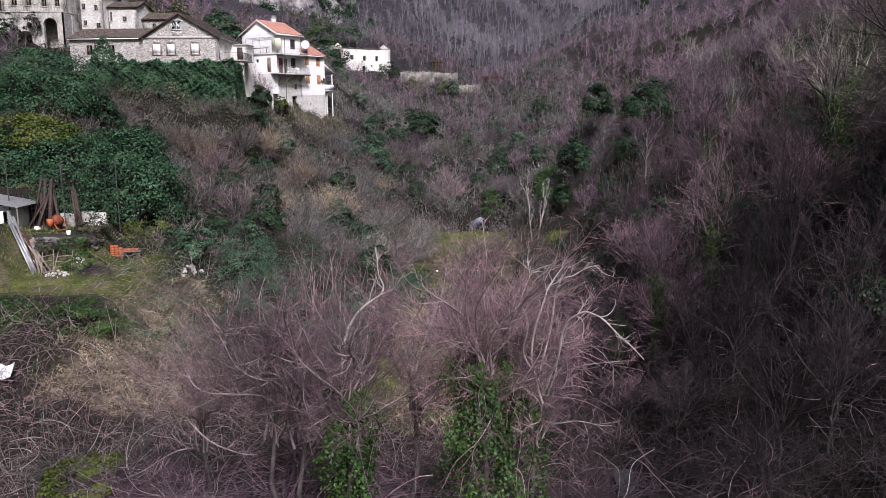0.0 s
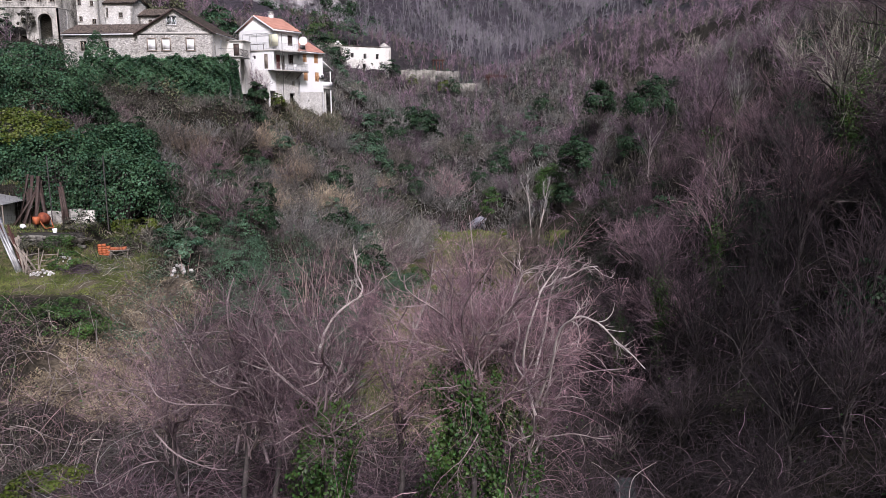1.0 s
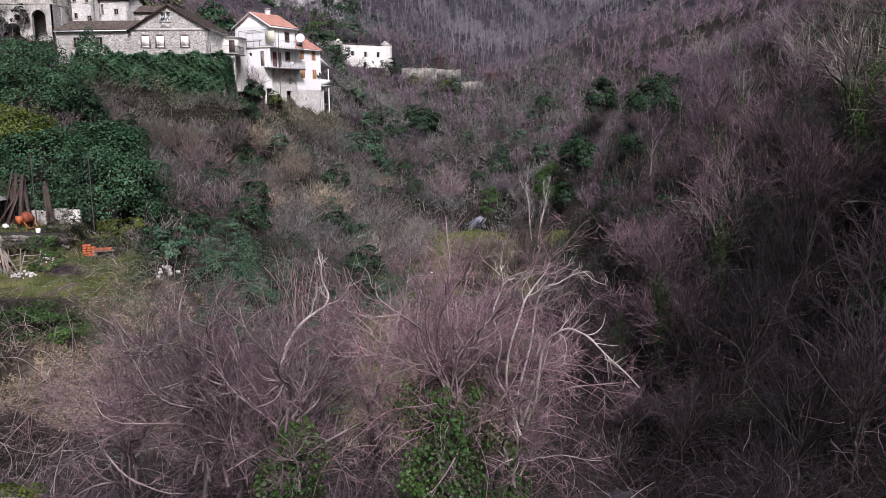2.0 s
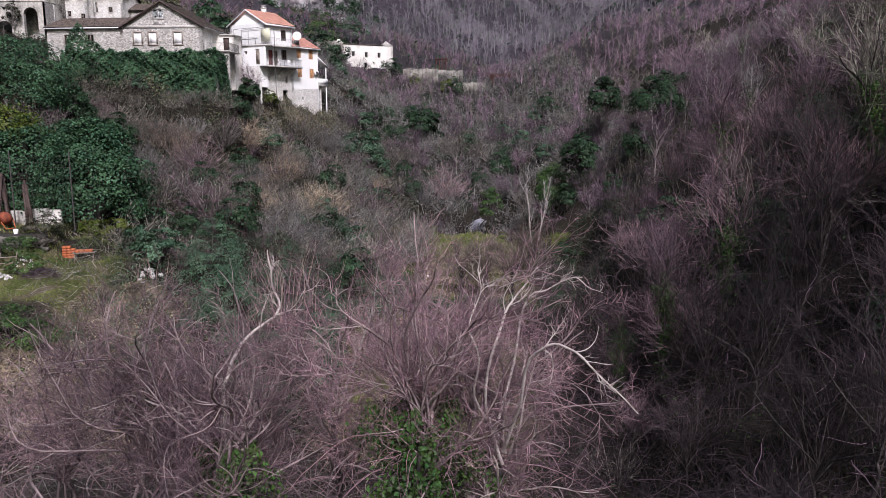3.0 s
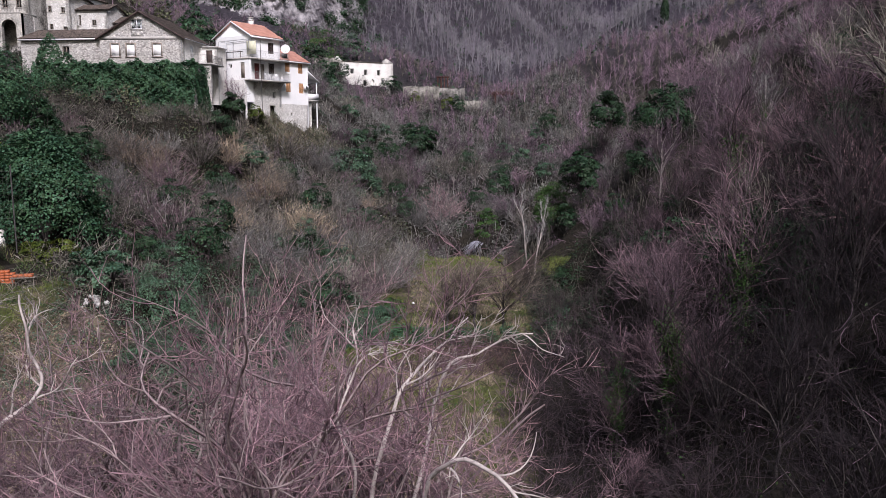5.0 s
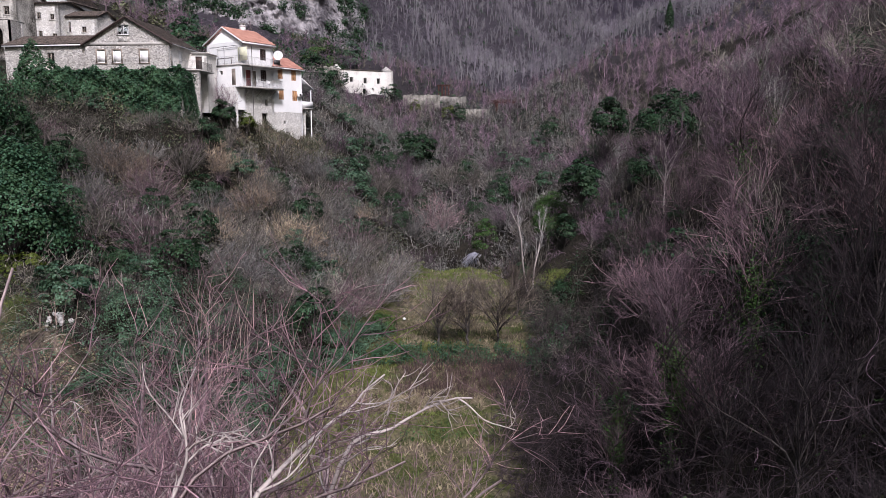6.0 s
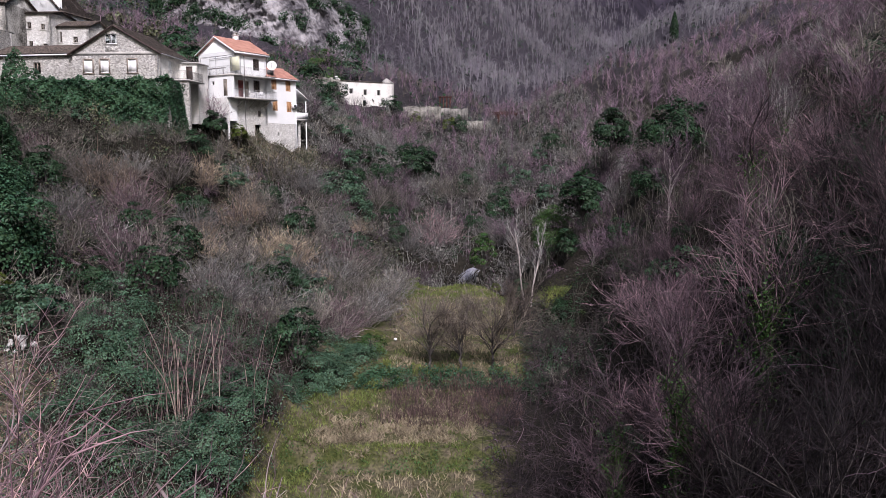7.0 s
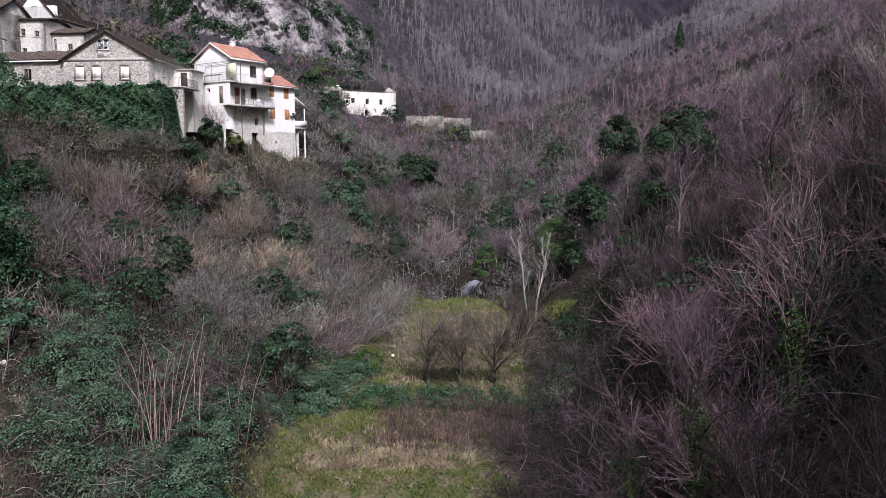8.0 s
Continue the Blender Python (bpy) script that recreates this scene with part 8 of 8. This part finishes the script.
# ---- the garden ----
def yard_wall():
    h = thing("yard_wall", "low rough stone wall holding up the yard", "wall", kind="structure")
    h.matrix_basis = Matrix.Translation((-44.0, 60.1, 10.0))
    g = np.random.default_rng(3)
    pool = []
    for i in range(10):
        s = Soup()
        w, hh = g.uniform(0.2, 0.55), g.uniform(0.14, 0.24)
        p = np.array([(x, y, z) for z in (0, 1) for x, y in ((0, 0), (1, 0), (1, 1), (0, 1))], float) * [w, 0.4, hh] + g.normal(0, 0.04, (8, 3))
        s.add(p, quads=[(3, 2, 1, 0), (4, 5, 6, 7), (0, 1, 5, 4), (1, 2, 6, 5), (2, 3, 7, 6), (3, 0, 4, 7)])
        pool.append((s.mesh("yard_stone", STONE_LOOSE), w, hh))
    # Near-black core puts the shade between the stones into colour.
    blocks("core", h, UNLIT_DARK, [((0, 0.25, -1.0), (16.4, 0.7, 2.35))])
    for row in range(11):
        u = g.uniform(0, 0.3)
        while u < 16.2:
            me, w, hh = pool[int(g.integers(0, 10))]
            part("stone", me, h, m=Matrix.Translation((u, g.uniform(-0.06, 0.05), row * 0.195)))
            u += w + 0.03
    return h


STONE_LOOSE = material("stone_loose", (0.06, 0.056, 0.05), (0.20, 0.19, 0.175), 2.0, vary=0.35)
yard_wall()


def heap(name, label, mat, x, y, wide, high, n, size, seed, category="rubble heap"):
    """Loose stones in a pile."""
    g = np.random.default_rng(seed)
    h = thing(name, label, category)
    z = on_ground(x, y)
    h.matrix_basis = Matrix.Translation((x, y, z))
    pool = []
    for i in range(5):
        bm = bmesh.new()
        bmesh.ops.create_icosphere(bm, subdivisions=1, radius=0.5)
        for v in bm.verts:
            v.co = Vector((v.co.x * g.uniform(0.8, 1.2), v.co.y * g.uniform(0.7, 1.1), v.co.z * g.uniform(0.5, 0.8))) * g.uniform(0.85, 1.15)
        me = bpy.data.meshes.new(name + "_stone")
        bm.to_mesh(me)
        bm.free()
        me.materials.append(mat)
        pool.append(me)
    for i in range(n):
        a, r = g.uniform(0, 6.3), math.sqrt(g.uniform(0, 1))
        k = size * g.uniform(0.5, 1.3)
        px, py = math.cos(a) * r * wide, math.sin(a) * r * wide * 0.7
        pz = on_ground(x + px, y + py) - z + high * (1 - r) * g.uniform(0.3, 1.0) + k * 0.15
        part("stone", pool[i % 5], h, m=Matrix.Translation((px, py, pz)) @ Euler((g.uniform(0, 6), g.uniform(0, 6), g.uniform(0, 6))).to_matrix().to_4x4() @ Matrix.Scale(k, 4))
    return h


STONE_WHITE = material("stone_white", (0.26, 0.25, 0.24), (0.62, 0.61, 0.60), 2.0, vary=0.15)
heap("rubble_heap", "heap of pale rubble stones on the lawn edge", STONE_WHITE, -28.9, 56.4, 0.9, 0.5, 60, 0.2, 1)
heap("rubble_heap", "white stones piled beside the bucket", STONE_WHITE, -28.6, 59.0, 0.7, 0.6, 40, 0.18, 2)
heap("scree_stones", "pale loose stones scattered down the bank", STONE_LOOSE, -18.6, 46.5, 3.2, 0.3, 180, 0.15, 3, "stones")
heap("scree_stones", "pale loose stones scattered below the lawn", STONE_LOOSE, -20.5, 50.0, 2.6, 0.2, 60, 0.18, 4, "stones")
heap("rubble_heap", "grey stones dumped among the brambles", STONE_WHITE, -19.8, 59.4, 0.9, 0.5, 22, 0.4, 5)
heap("wall_stones", "stones fallen from the old wall", STONE_LOOSE, -24.0, 57.8, 2.4, 0.2, 40, 0.18, 6, "stones")
hedge_block(151, -27.6, 57.8, 9.9, (2.8, 2.0, 1.3), 20, 60, 0.12, LEAF_IVY, "low green shrub on the rubble", "bush", "low_shrub")
hedge_block(152, -24.0, 63.0, 11.6, (4.5, 2.2, 1.4), 24, 60, 0.14, LEAF_BRIGHT, "mossy weeds under the hedge", "bush", "low_shrub")
hedge_block(153, -28.0, 46.4, 8.0, (7.5, 3.4, 2.4), 60, 80, 0.13, LEAF_IVY, "green brambles below the lawn", "bush", "low_shrub")
hedge_block(154, -23.0, 47.2, 7.9, (5.0, 3.0, 2.2), 46, 80, 0.13, LEAF_IVY, "green brambles below the lawn", "bush", "low_shrub")
hedge_block(155, -12.4, 24.8, 8.4, (2.6, 2.2, 1.8), 26, 80, 0.10, LEAF_BRIGHT, "yellow-green mossy crown among the brambles", "bush", "moss_bush")


def brush_pile(x, y, wide, label, mat):
    g = np.random.default_rng(int(abs(x) * 7))
    s = Soup()
    n = 260
    a = g.uniform(0, 6.3, n)
    r = np.sqrt(g.uniform(0, 1, n)) * wide
    p = np.stack([np.cos(a) * r, np.sin(a) * r * 0.7, (1 - r / wide) * 0.6 + 0.1], 1)
    d = g.normal(0, 1, (n, 3)) * [1, 1, 0.25]
    d /= np.linalg.norm(d, axis=1, keepdims=True)
    s.sticks(p - d * 0.5, p + d * g.uniform(0.3, 0.7, (n, 1)), 0.014)
    h = thing("brush_pile", label, "brush pile")
    part("brushwood", s.mesh("brushwood", mat), h)
    return place(h, x, y)


brush_pile(-26.2, 57.0, 1.3, "pile of cut purple brushwood on the lawn", TWIG_PURPLE)
brush_pile(-28.0, 60.4, 0.9, "pile of cut twigs beside the yard", TWIG_BROWN)


def cement_mixer(x, y, z, turn):
    h = thing("cement_mixer", "orange cement mixer on a wheeled frame in the yard", "cement mixer")
    h.matrix_basis = Matrix.Translation((x, y, z)) @ Matrix.Rotation(turn, 4, "Z")
    s = Soup()
    prof = [(0.0, 0.0), (0.28, 0.02), (0.44, 0.22), (0.46, 0.48), (0.34, 0.78), (0.24, 0.92), (0.2, 0.9)]
    n = 18
    tilt = Matrix.Translation((0, 0, 0.72)) @ Matrix.Rotation(radians(52), 4, "Y") @ Matrix.Translation((0, 0, -0.35))
    v = [tuple(tilt @ Vector((r * math.cos(2 * math.pi * i / n), r * math.sin(2 * math.pi * i / n), q))) for r, q in prof for i in range(n)]
    s.add(v, quads=[(j * n + i, j * n + (i + 1) % n, (j + 1) * n + (i + 1) % n, (j + 1) * n + i) for j in range(len(prof) - 1) for i in range(n)])
    part("drum", s.mesh("drum", material("drum_paint", (0.10, 0.028, 0.018), (0.26, 0.07, 0.035), 5.0, rough=0.8, bump=0.4), True), h)
    stick_part("frame", h, ORANGE_PAINT, [((-0.55, -0.35, 0.05), (0, -0.5, 0.75)), ((-0.55, 0.35, 0.05), (0, 0.5, 0.75)), ((0.55, -0.35, 0.25), (0, -0.5, 0.75)), ((0.55, 0.35, 0.25), (0, 0.5, 0.75)), ((-0.55, -0.35, 0.05), (-0.55, 0.35, 0.05)), ((0.55, -0.35, 0.25), (0.55, 0.35, 0.25)), ((0, -0.5, 0.75), (0, 0.5, 0.75))], 0.035)
    blocks("motor_box", h, ORANGE_PAINT, [((-0.22, 0.52, 0.4), (0.25, 0.86, 0.98))])
    for yy in (-0.42, 0.42):
        w = Soup()
        c = np.linspace(0, 2 * np.pi, 15)[:-1]
        ring = np.stack([0.55 + 0.22 * np.cos(c), 0 * c, 0.22 + 0.22 * np.sin(c)], 1)
        v = np.concatenate([ring + [0, yy - 0.04, 0], ring + [0, yy + 0.04, 0]])
        w.add(np.concatenate([v, [[0.55, yy - 0.04, 0.22], [0.55, yy + 0.04, 0.22]]]), quads=[(i, (i + 1) % 14, 14 + (i + 1) % 14, 14 + i) for i in range(14)], tris=[(28, (i + 1) % 14, i) for i in range(14)] + [(29, 14 + i, 14 + (i + 1) % 14) for i in range(14)])
        part("wheel", w.mesh("wheel", METAL_DARK), h)
    ring = [(math.cos(t) * 0.3, -0.55, 0.75 + math.sin(t) * 0.3) for t in np.linspace(0, 2 * math.pi, 13)]
    stick_part("hand_wheel", h, METAL_DARK, list(zip(ring[:-1], ring[1:])), 0.02)
    return h


cement_mixer(-31.1, 61.7, 12.55, 2.6)


def brick_stack():
    h = thing("brick_stack", "stack of orange hollow bricks on the grass", "brick stack")
    place(h, -26.1, 60.9, 0.3)
    s = Soup()
    block(s, (-0.14, -0.1, 0), (0.14, 0.1, 0.18))
    me = s.mesh("brick", ORANGE_PAINT)
    g = np.random.default_rng(8)
    for k in range(5):
        for i in range(3):
            for j in range(2):
                if k == 4 and i > 1:
                    continue
                part("brick", me, h, m=Matrix.Translation((i * 0.29 - 0.4 + g.uniform(-0.02, 0.02), j * 0.21, k * 0.185)) @ Matrix.Rotation(g.uniform(-0.06, 0.06), 4, "Z"))
    return h


brick_stack()


def trestle():
    h = thing("trestle_table", "wooden trestle table carrying orange bricks", "table")
    place(h, -24.9, 60.6, 0.25)
    blocks("tabletop", h, WOOD_GREY, [((-0.75, -0.35, 0.72), (0.75, 0.35, 0.77))])
    for x in (-0.65, 0.65):
        for y in (-0.3, 0.3):
            stick_part("leg", h, WOOD_GREY, [((x, y * 1.2, 0), (x * 0.95, y * 0.8, 0.72))], 0.035)
    return h


trestle()
bricks = thing("brick_row", "row of orange hollow bricks on the trestle table", "brick stack")
bricks.matrix_basis = Matrix.Translation((-24.9, 60.6, on_ground(-24.9, 60.6) + 0.775)) @ Matrix.Rotation(0.25, 4, "Z")
s = Soup()
block(s, (-0.14, -0.1, 0), (0.14, 0.1, 0.18))
brick_mesh = s.mesh("brick", ORANGE_PAINT)
for i in range(4):
    for j in (-1, 1):
        part("brick", brick_mesh, bricks, m=Matrix.Translation((i * 0.3 - 0.5, j * 0.12, 0)))


def shed():
    z = 9.6
    h = thing("shed", "small white shed with a corrugated metal canopy", "shed")
    h.matrix_basis = Matrix.Translation((-37.4, 60.8, z))
    wall("wall", h, WHITE_PLASTER, (0, 0), (2.6, 0), 0, 4.6, 0.2)
    wall("wall", h, WHITE_PLASTER, (2.6, 0), (2.6, 3.6), 0, 4.6, 0.2)
    wall("wall", h, WHITE_PLASTER, (2.6, 3.6), (0, 3.6), 0, 4.6, 0.2)
    s = Soup()
    n = 28
    u = np.linspace(0, 3.9, n)
    lift = (np.arange(n) % 2) * 0.05
    v = np.concatenate([np.stack([np.full(n, -0.2), u, 5.6 + lift], 1), np.stack([np.full(n, 3.6), u, 4.9 + lift], 1)])
    v = np.concatenate([v, v - [0, 0, 0.012]])
    k = np.arange(n - 1)
    s.add(v, quads=np.concatenate([np.stack([k, k + 1, k + 1 + n, k + n], 1), np.stack([k + 3 * n, k + 1 + 3 * n, k + 1 + 2 * n, k + 2 * n], 1)]))
    part("canopy", s.mesh("canopy", METAL_GREY), h, "corrugated grey metal canopy")
    for y in (0.1, 3.7):
        stick_part("canopy_post", h, WOOD_GREY, [((3.5, y, -0.5), (3.5, y, 4.9))], 0.06)
    return h


shed()


def leaning(name, label, category, base, top, count, spread, mat, r, seed, group=""):
    """Long pieces leaning side by side, each a thing of its own."""
    g = np.random.default_rng(seed)
    for i in range(count):
        h = thing(name, label, category, group)
        b = np.array(base) + [g.uniform(-spread, spread), g.uniform(-spread, spread) * 0.6, 0]
        b[2] = on_ground(b[0], b[1]) if base[2] < 0 else base[2]
        t = np.array(top) + [g.uniform(-spread, spread) * 0.6, g.uniform(-0.3, 0.3), g.uniform(-0.4, 0.4)]
        h.matrix_basis = Matrix.Translation(b)
        d = Vector(t - b)
        m = d.to_track_quat("Z", "Y").to_matrix().to_4x4()
        blocks("board", h, mat, [((-r * 2, -r * 0.5, 0), (r * 2, r * 0.5, d.length))], turn=m)


leaning("metal_beam", "long pale metal beam leaning in the garden", "beam", (-31.0, 57.2, -1), (-33.6, 59.4, 13.6), 6, 0.4, METAL_GREY, 0.04, 1, "beams leaning by the shed")
leaning("plank", "weathered plank leaning in the garden", "plank", (-30.2, 57.2, -1), (-32.2, 59.2, 12.2), 8, 0.7, WOOD_GREY, 0.035, 2, "planks leaning by the shed")
leaning("plank", "dark board leaning against the hedge", "plank", (-32.6, 62.6, 12.5), (-33.2, 64.6, 16.3), 9, 1.6, WOOD_DARK, 0.06, 3, "boards leaning in the yard")
leaning("pole", "brown pole leaning in the yard", "pole", (-30.0, 62.6, 12.5), (-30.6, 63.6, 15.6), 5, 0.5, WOOD_DARK, 0.04, 4, "poles leaning in the yard")
leaning("plank", "rust-brown board leaning by the shed", "plank", (-30.8, 57.6, -1), (-33.0, 59.6, 12.8), 6, 0.6, RUST, 0.035, 5, "planks leaning by the shed")


def wooden_frame(x, y, turn):
    h = thing("wooden_frame", "broken wooden frame lying on the grass", "frame")
    stick_part("rail", h, WOOD_GREY, [((0, 0, 0), (0.5, 0.2, 1.7)), ((1.1, 0, 0), (1.5, 0.2, 1.7))], 0.04)
    stick_part("crossbar", h, WOOD_GREY, [((0.05 + 0.12 * i, 0.05 * i, 0.15 + 0.4 * i), (1.15 + 0.1 * i, 0.05 * i, 0.15 + 0.4 * i)) for i in range(4)], 0.03)
    return place(h, x, y, turn)


wooden_frame(-29.4, 56.8, 0.4)
wooden_frame(-30.2, 56.6, 1.2)


def sack(x, y, z, label):
    bm = bmesh.new()
    bmesh.ops.create_icosphere(bm, subdivisions=2, radius=0.4)
    for v in bm.verts:
        v.co = Vector((v.co.x * 1.1, v.co.y * 0.9, max(v.co.z, -0.25) * 1.05 + 0.06 * math.sin(v.co.x * 14 + v.co.y * 9)))
    me = bpy.data.meshes.new("sack")
    bm.to_mesh(me)
    bm.free()
    me.materials.append(WHITE_PLASTIC)
    h = tagged(new("sack", me), label, "sack")
    h.matrix_basis = Matrix.Translation((x, y, z + 0.25))
    return h


sack(-31.6, 58.7, on_ground(-31.6, 58.7), "white plastic sack lying in the yard").scale = (0.7, 0.6, 0.45)
sack(-32.6, 61.2, 12.5, "white plastic sack by the cement mixer").scale = (0.6, 0.5, 0.5)
sack(-0.3, 78.0, on_ground(-0.3, 78.0), "small white plastic sack at the field edge").scale = (0.3, 0.28, 0.28)


def bucket(x, y, z):
    s = Soup()
    n = 14
    ring = lambda r, q: [(r * math.cos(2 * math.pi * i / n), r * math.sin(2 * math.pi * i / n), q) for i in range(n)]
    s.add(ring(0.14, 0) + ring(0.18, 0.34) + ring(0.165, 0.34) + ring(0.13, 0.03), quads=[(j * n + i, j * n + (i + 1) % n, (j + 1) * n + (i + 1) % n, (j + 1) * n + i) for j in range(3) for i in range(n)], tris=[(42, 42 + i, 43 + i) for i in range(1, 13)])
    h = thing("bucket", "white plastic bucket standing on the yard wall", "bucket")
    h.matrix_basis = Matrix.Translation((x, y, z))
    part("body", s.mesh("bucket", WHITE_PLASTIC), h)
    stick_part("handle", h, METAL_DARK, [((-0.18, 0, 0.32), (-0.1, 0, 0.46)), ((-0.1, 0, 0.46), (0.1, 0, 0.46)), ((0.1, 0, 0.46), (0.18, 0, 0.32))], 0.008)
    return h


bucket(-29.7, 60.4, 12.36)


def net_fence():
    h = thing("net_fence", "tall fence of thin green poles and sagging wire net", "fence")
    h.matrix_basis = Matrix.Translation((-35.6, 62.9, 12.5))
    for x in (0.0, 4.5, 9.0):
        stick_part("post", h, METAL_DARK, [((x, 0, -0.3), (x, 0, 5.7))], 0.05)
    lines = []
    for z in np.arange(0.5, 5.7, 0.4):
        lines += [((0, 0, z), (4.5, 0, z - 0.06)), ((4.5, 0, z - 0.06), (9, 0, z))]
    for x in np.arange(0.3, 9, 0.3):
        lines.append(((x, 0, 0.3), (x, 0, 5.5)))
    stick_part("net", h, METAL_DARK, lines, 0.006, sides=3)
    return h


net_fence()
old = garden_wall(-32.2, 63.9, 12.9, 3, 3.2, 1.4, RUIN_STAINED, "old pale stone wall under the overhanging hedge")


def sheet(x, y, turn):
    h = thing("metal_sheet", "crumpled white metal sheet lying in the brambles", "sheet")
    s = Soup()
    n = 9
    u = np.linspace(-0.9, 0.9, n)
    v = np.concatenate([np.stack([u, np.full(n, -0.6), 0.5 + 0.08 * np.sin(u * 9)], 1), np.stack([u, np.full(n, 0.6), 0.9 + 0.1 * np.sin(u * 7 + 1)], 1)])
    v = np.concatenate([v, v - [0, 0, 0.02]])
    k = np.arange(n - 1)
    s.add(v, quads=np.concatenate([np.stack([k, k + 1, k + 1 + n, k + n], 1), np.stack([k + 3 * n, k + 1 + 3 * n, k + 1 + 2 * n, k + 2 * n], 1)]))
    part("panel", s.mesh("panel", WHITE_PLASTIC), h)
    return place(h, x, y, turn)


sheet(-24.2, 39.6, 0.3)


# ---- water ----
def water_material(name, colour, rough):
    m = bpy.data.materials.new(name)
    m.use_nodes = True
    nt = m.node_tree
    b = nt.nodes["Principled BSDF"]
    b.inputs["Base Color"].default_value = (*colour, 1)
    b.inputs["Roughness"].default_value = rough
    n = nt.nodes.new("ShaderNodeTexNoise")
    n.inputs["Scale"].default_value, n.inputs["Detail"].default_value = 3.0, 5
    bn = nt.nodes.new("ShaderNodeBump")
    bn.inputs["Strength"].default_value = 0.5
    nt.links.new(n.outputs[0], bn.inputs["Height"])
    nt.links.new(bn.outputs[0], b.inputs["Normal"])
    return m


WATER = water_material("stream_water", (0.05, 0.06, 0.06), 0.08)
FOAM = material("white_water", (0.22, 0.22, 0.28), (0.52, 0.53, 0.62), 1.1, rough=0.3, bump=0.8, bump_scale=6)


def stream(y0, y1, wide, name, label):
    s = Soup()
    ys = np.arange(y0, y1, 0.6)
    c = np.interp(ys, [0, 38, 60, 80, 101, 108, 115], [8.5, 10.2, 14.5, 14.5, 9, 5.5, 5.0])
    zz = np.array([on_ground(a, b) for a, b in zip(c, ys)]) + 0.35
    n = len(ys)
    w = wide * (0.8 + 0.3 * np.sin(ys * 1.3))
    s.add(np.concatenate([np.stack([c - w, ys, zz], 1), np.stack([c + w, ys, zz], 1)]), quads=[(i, i + n, i + 1 + n, i + 1) for i in range(n - 1)])
    return tagged(new(name, s.mesh(name, WATER, True)), label, "water", kind="structure")


stream(34.5, 41.0, 0.75, "water", "shallow shining stream among the brambles")
stream(100.0, 109.0, 0.9, "water", "shallow pool under the small waterfall")


def waterfall():
    """Threads of white water over a dark ledge."""
    g = np.random.default_rng(9)
    n = 70
    s = Soup()
    u = g.normal(0, 0.35, n)
    s.strands(np.stack([6.0 + u, np.full(n, 110.6) + g.normal(0, 0.1, n), 6.6 - 0.3 * np.abs(u)], 1), np.stack([-0.45 + 0 * u, np.full(n, -0.5), np.full(n, -0.35)], 1), g.uniform(1.6, 2.8, n), g.uniform(0.012, 0.03, n), 10, g, 0.10, -0.08)
    return tagged(new("waterfall", s.mesh("waterfall", FOAM, True)), "small white waterfall dropping into the stream", "water", kind="structure")


waterfall()
hedge_block(156, 8.4, 101.5, 5.2, (1.3, 1.1, 0.9), 12, 40, 0.2, LEAF_BRIGHT, "bright green leafy plant on the field edge", "bush", "green_plant")
hedge_block(157, -0.6, 100.5, 5.4, (1.8, 1.2, 1.6), 16, 40, 0.16, LEAF_BRIGHT, "yellow-green bush at the corner of the field", "bush", "green_plant")
hedge_block(158, -1.8, 75.0, 5.0, (2.0, 3.0, 1.5), 20, 50, 0.14, LEAF_IVY, "green weeds along the field edge", "bush", "green_plant")

for i, (x, y, k) in enumerate([(4.2, 107.6, 0.5), (8.0, 108.6, 0.55), (3.6, 110.8, 0.6), (8.6, 111.5, 0.6)]):
    put(DARK_BUSH, x, y, i * 1.7, k)
heap("house_rubble", "pale rubble and broken rock below the white house", STONE_LOOSE, -21.4, 109.8, 2.2, 0.5, 90, 0.5, 21, "rubble heap")
heap("stream_rocks", "dark wet rocks round the little waterfall", STONE_LOOSE, 5.6, 109.4, 1.7, 0.5, 26, 0.7, 12, "rocks")

# weeds in the yard and on its bank
grass("yard_weeds", "rough green weeds on the garden bank", GRASS_GREEN, spots_in(-36, -21, 56.5, 66, 9000, 311, lambda x, y: lump(x, y, 3, 2) > -0.2), 0.3, 0.05, 312, 0.6)
grass("yard_dead_weeds", "brown dead weeds on the garden bank", GRASS_DRY, spots_in(-40, -20, 56.5, 68, 6000, 313, lambda x, y: lump(x, y, 3, 5) > 0.2), 0.35, 0.04, 314, 0.7)
leaf_cover("yard_leaf_weeds", "low leafy weeds on the garden bank", LEAF_IVY, spots_in(-34, -20, 57, 66, 7000, 315, lambda x, y: lump(x, y, 3.5, 9) > 0.1), 0.11, 316, 0.15, "weeds")
tangle("yard_brambles", "brown brambles beside the lawn", TWIG_BROWN, spots_in(-25, -18, 50, 66, 900, 317, lambda x, y: lump(x, y, 4, 3) > -0.1), 1.2, 2.0, 0.014, 318)

for seed, x, y, size, mat, what in [(171, -31.2, 59.2, (2.6, 1.4, 1.5), LEAF_SCRUB, "brown bramble mound on the yard bank"), (172, -28.8, 59.4, (2.8, 1.4, 1.7), LEAF_IVY, "mossy green bramble mound on the yard bank"), (173, -28.0, 61.0, (2.6, 1.6, 1.3), LEAF_SCRUB, "brown bramble mound on the yard bank"), (174, -22.2, 63.4, (2.8, 1.8, 1.6), LEAF_IVY, "mossy green bramble mound on the yard bank"), (175, -20.8, 62.4, (3.0, 2.0, 1.8), LEAF_SCRUB, "brown bramble mound beside the yard")]:
    hedge_block(seed, x, y, on_ground(x, y) - 0.1, size, 26, 90, 0.09, mat, what, "bush", "bramble_mound", low=0.3)
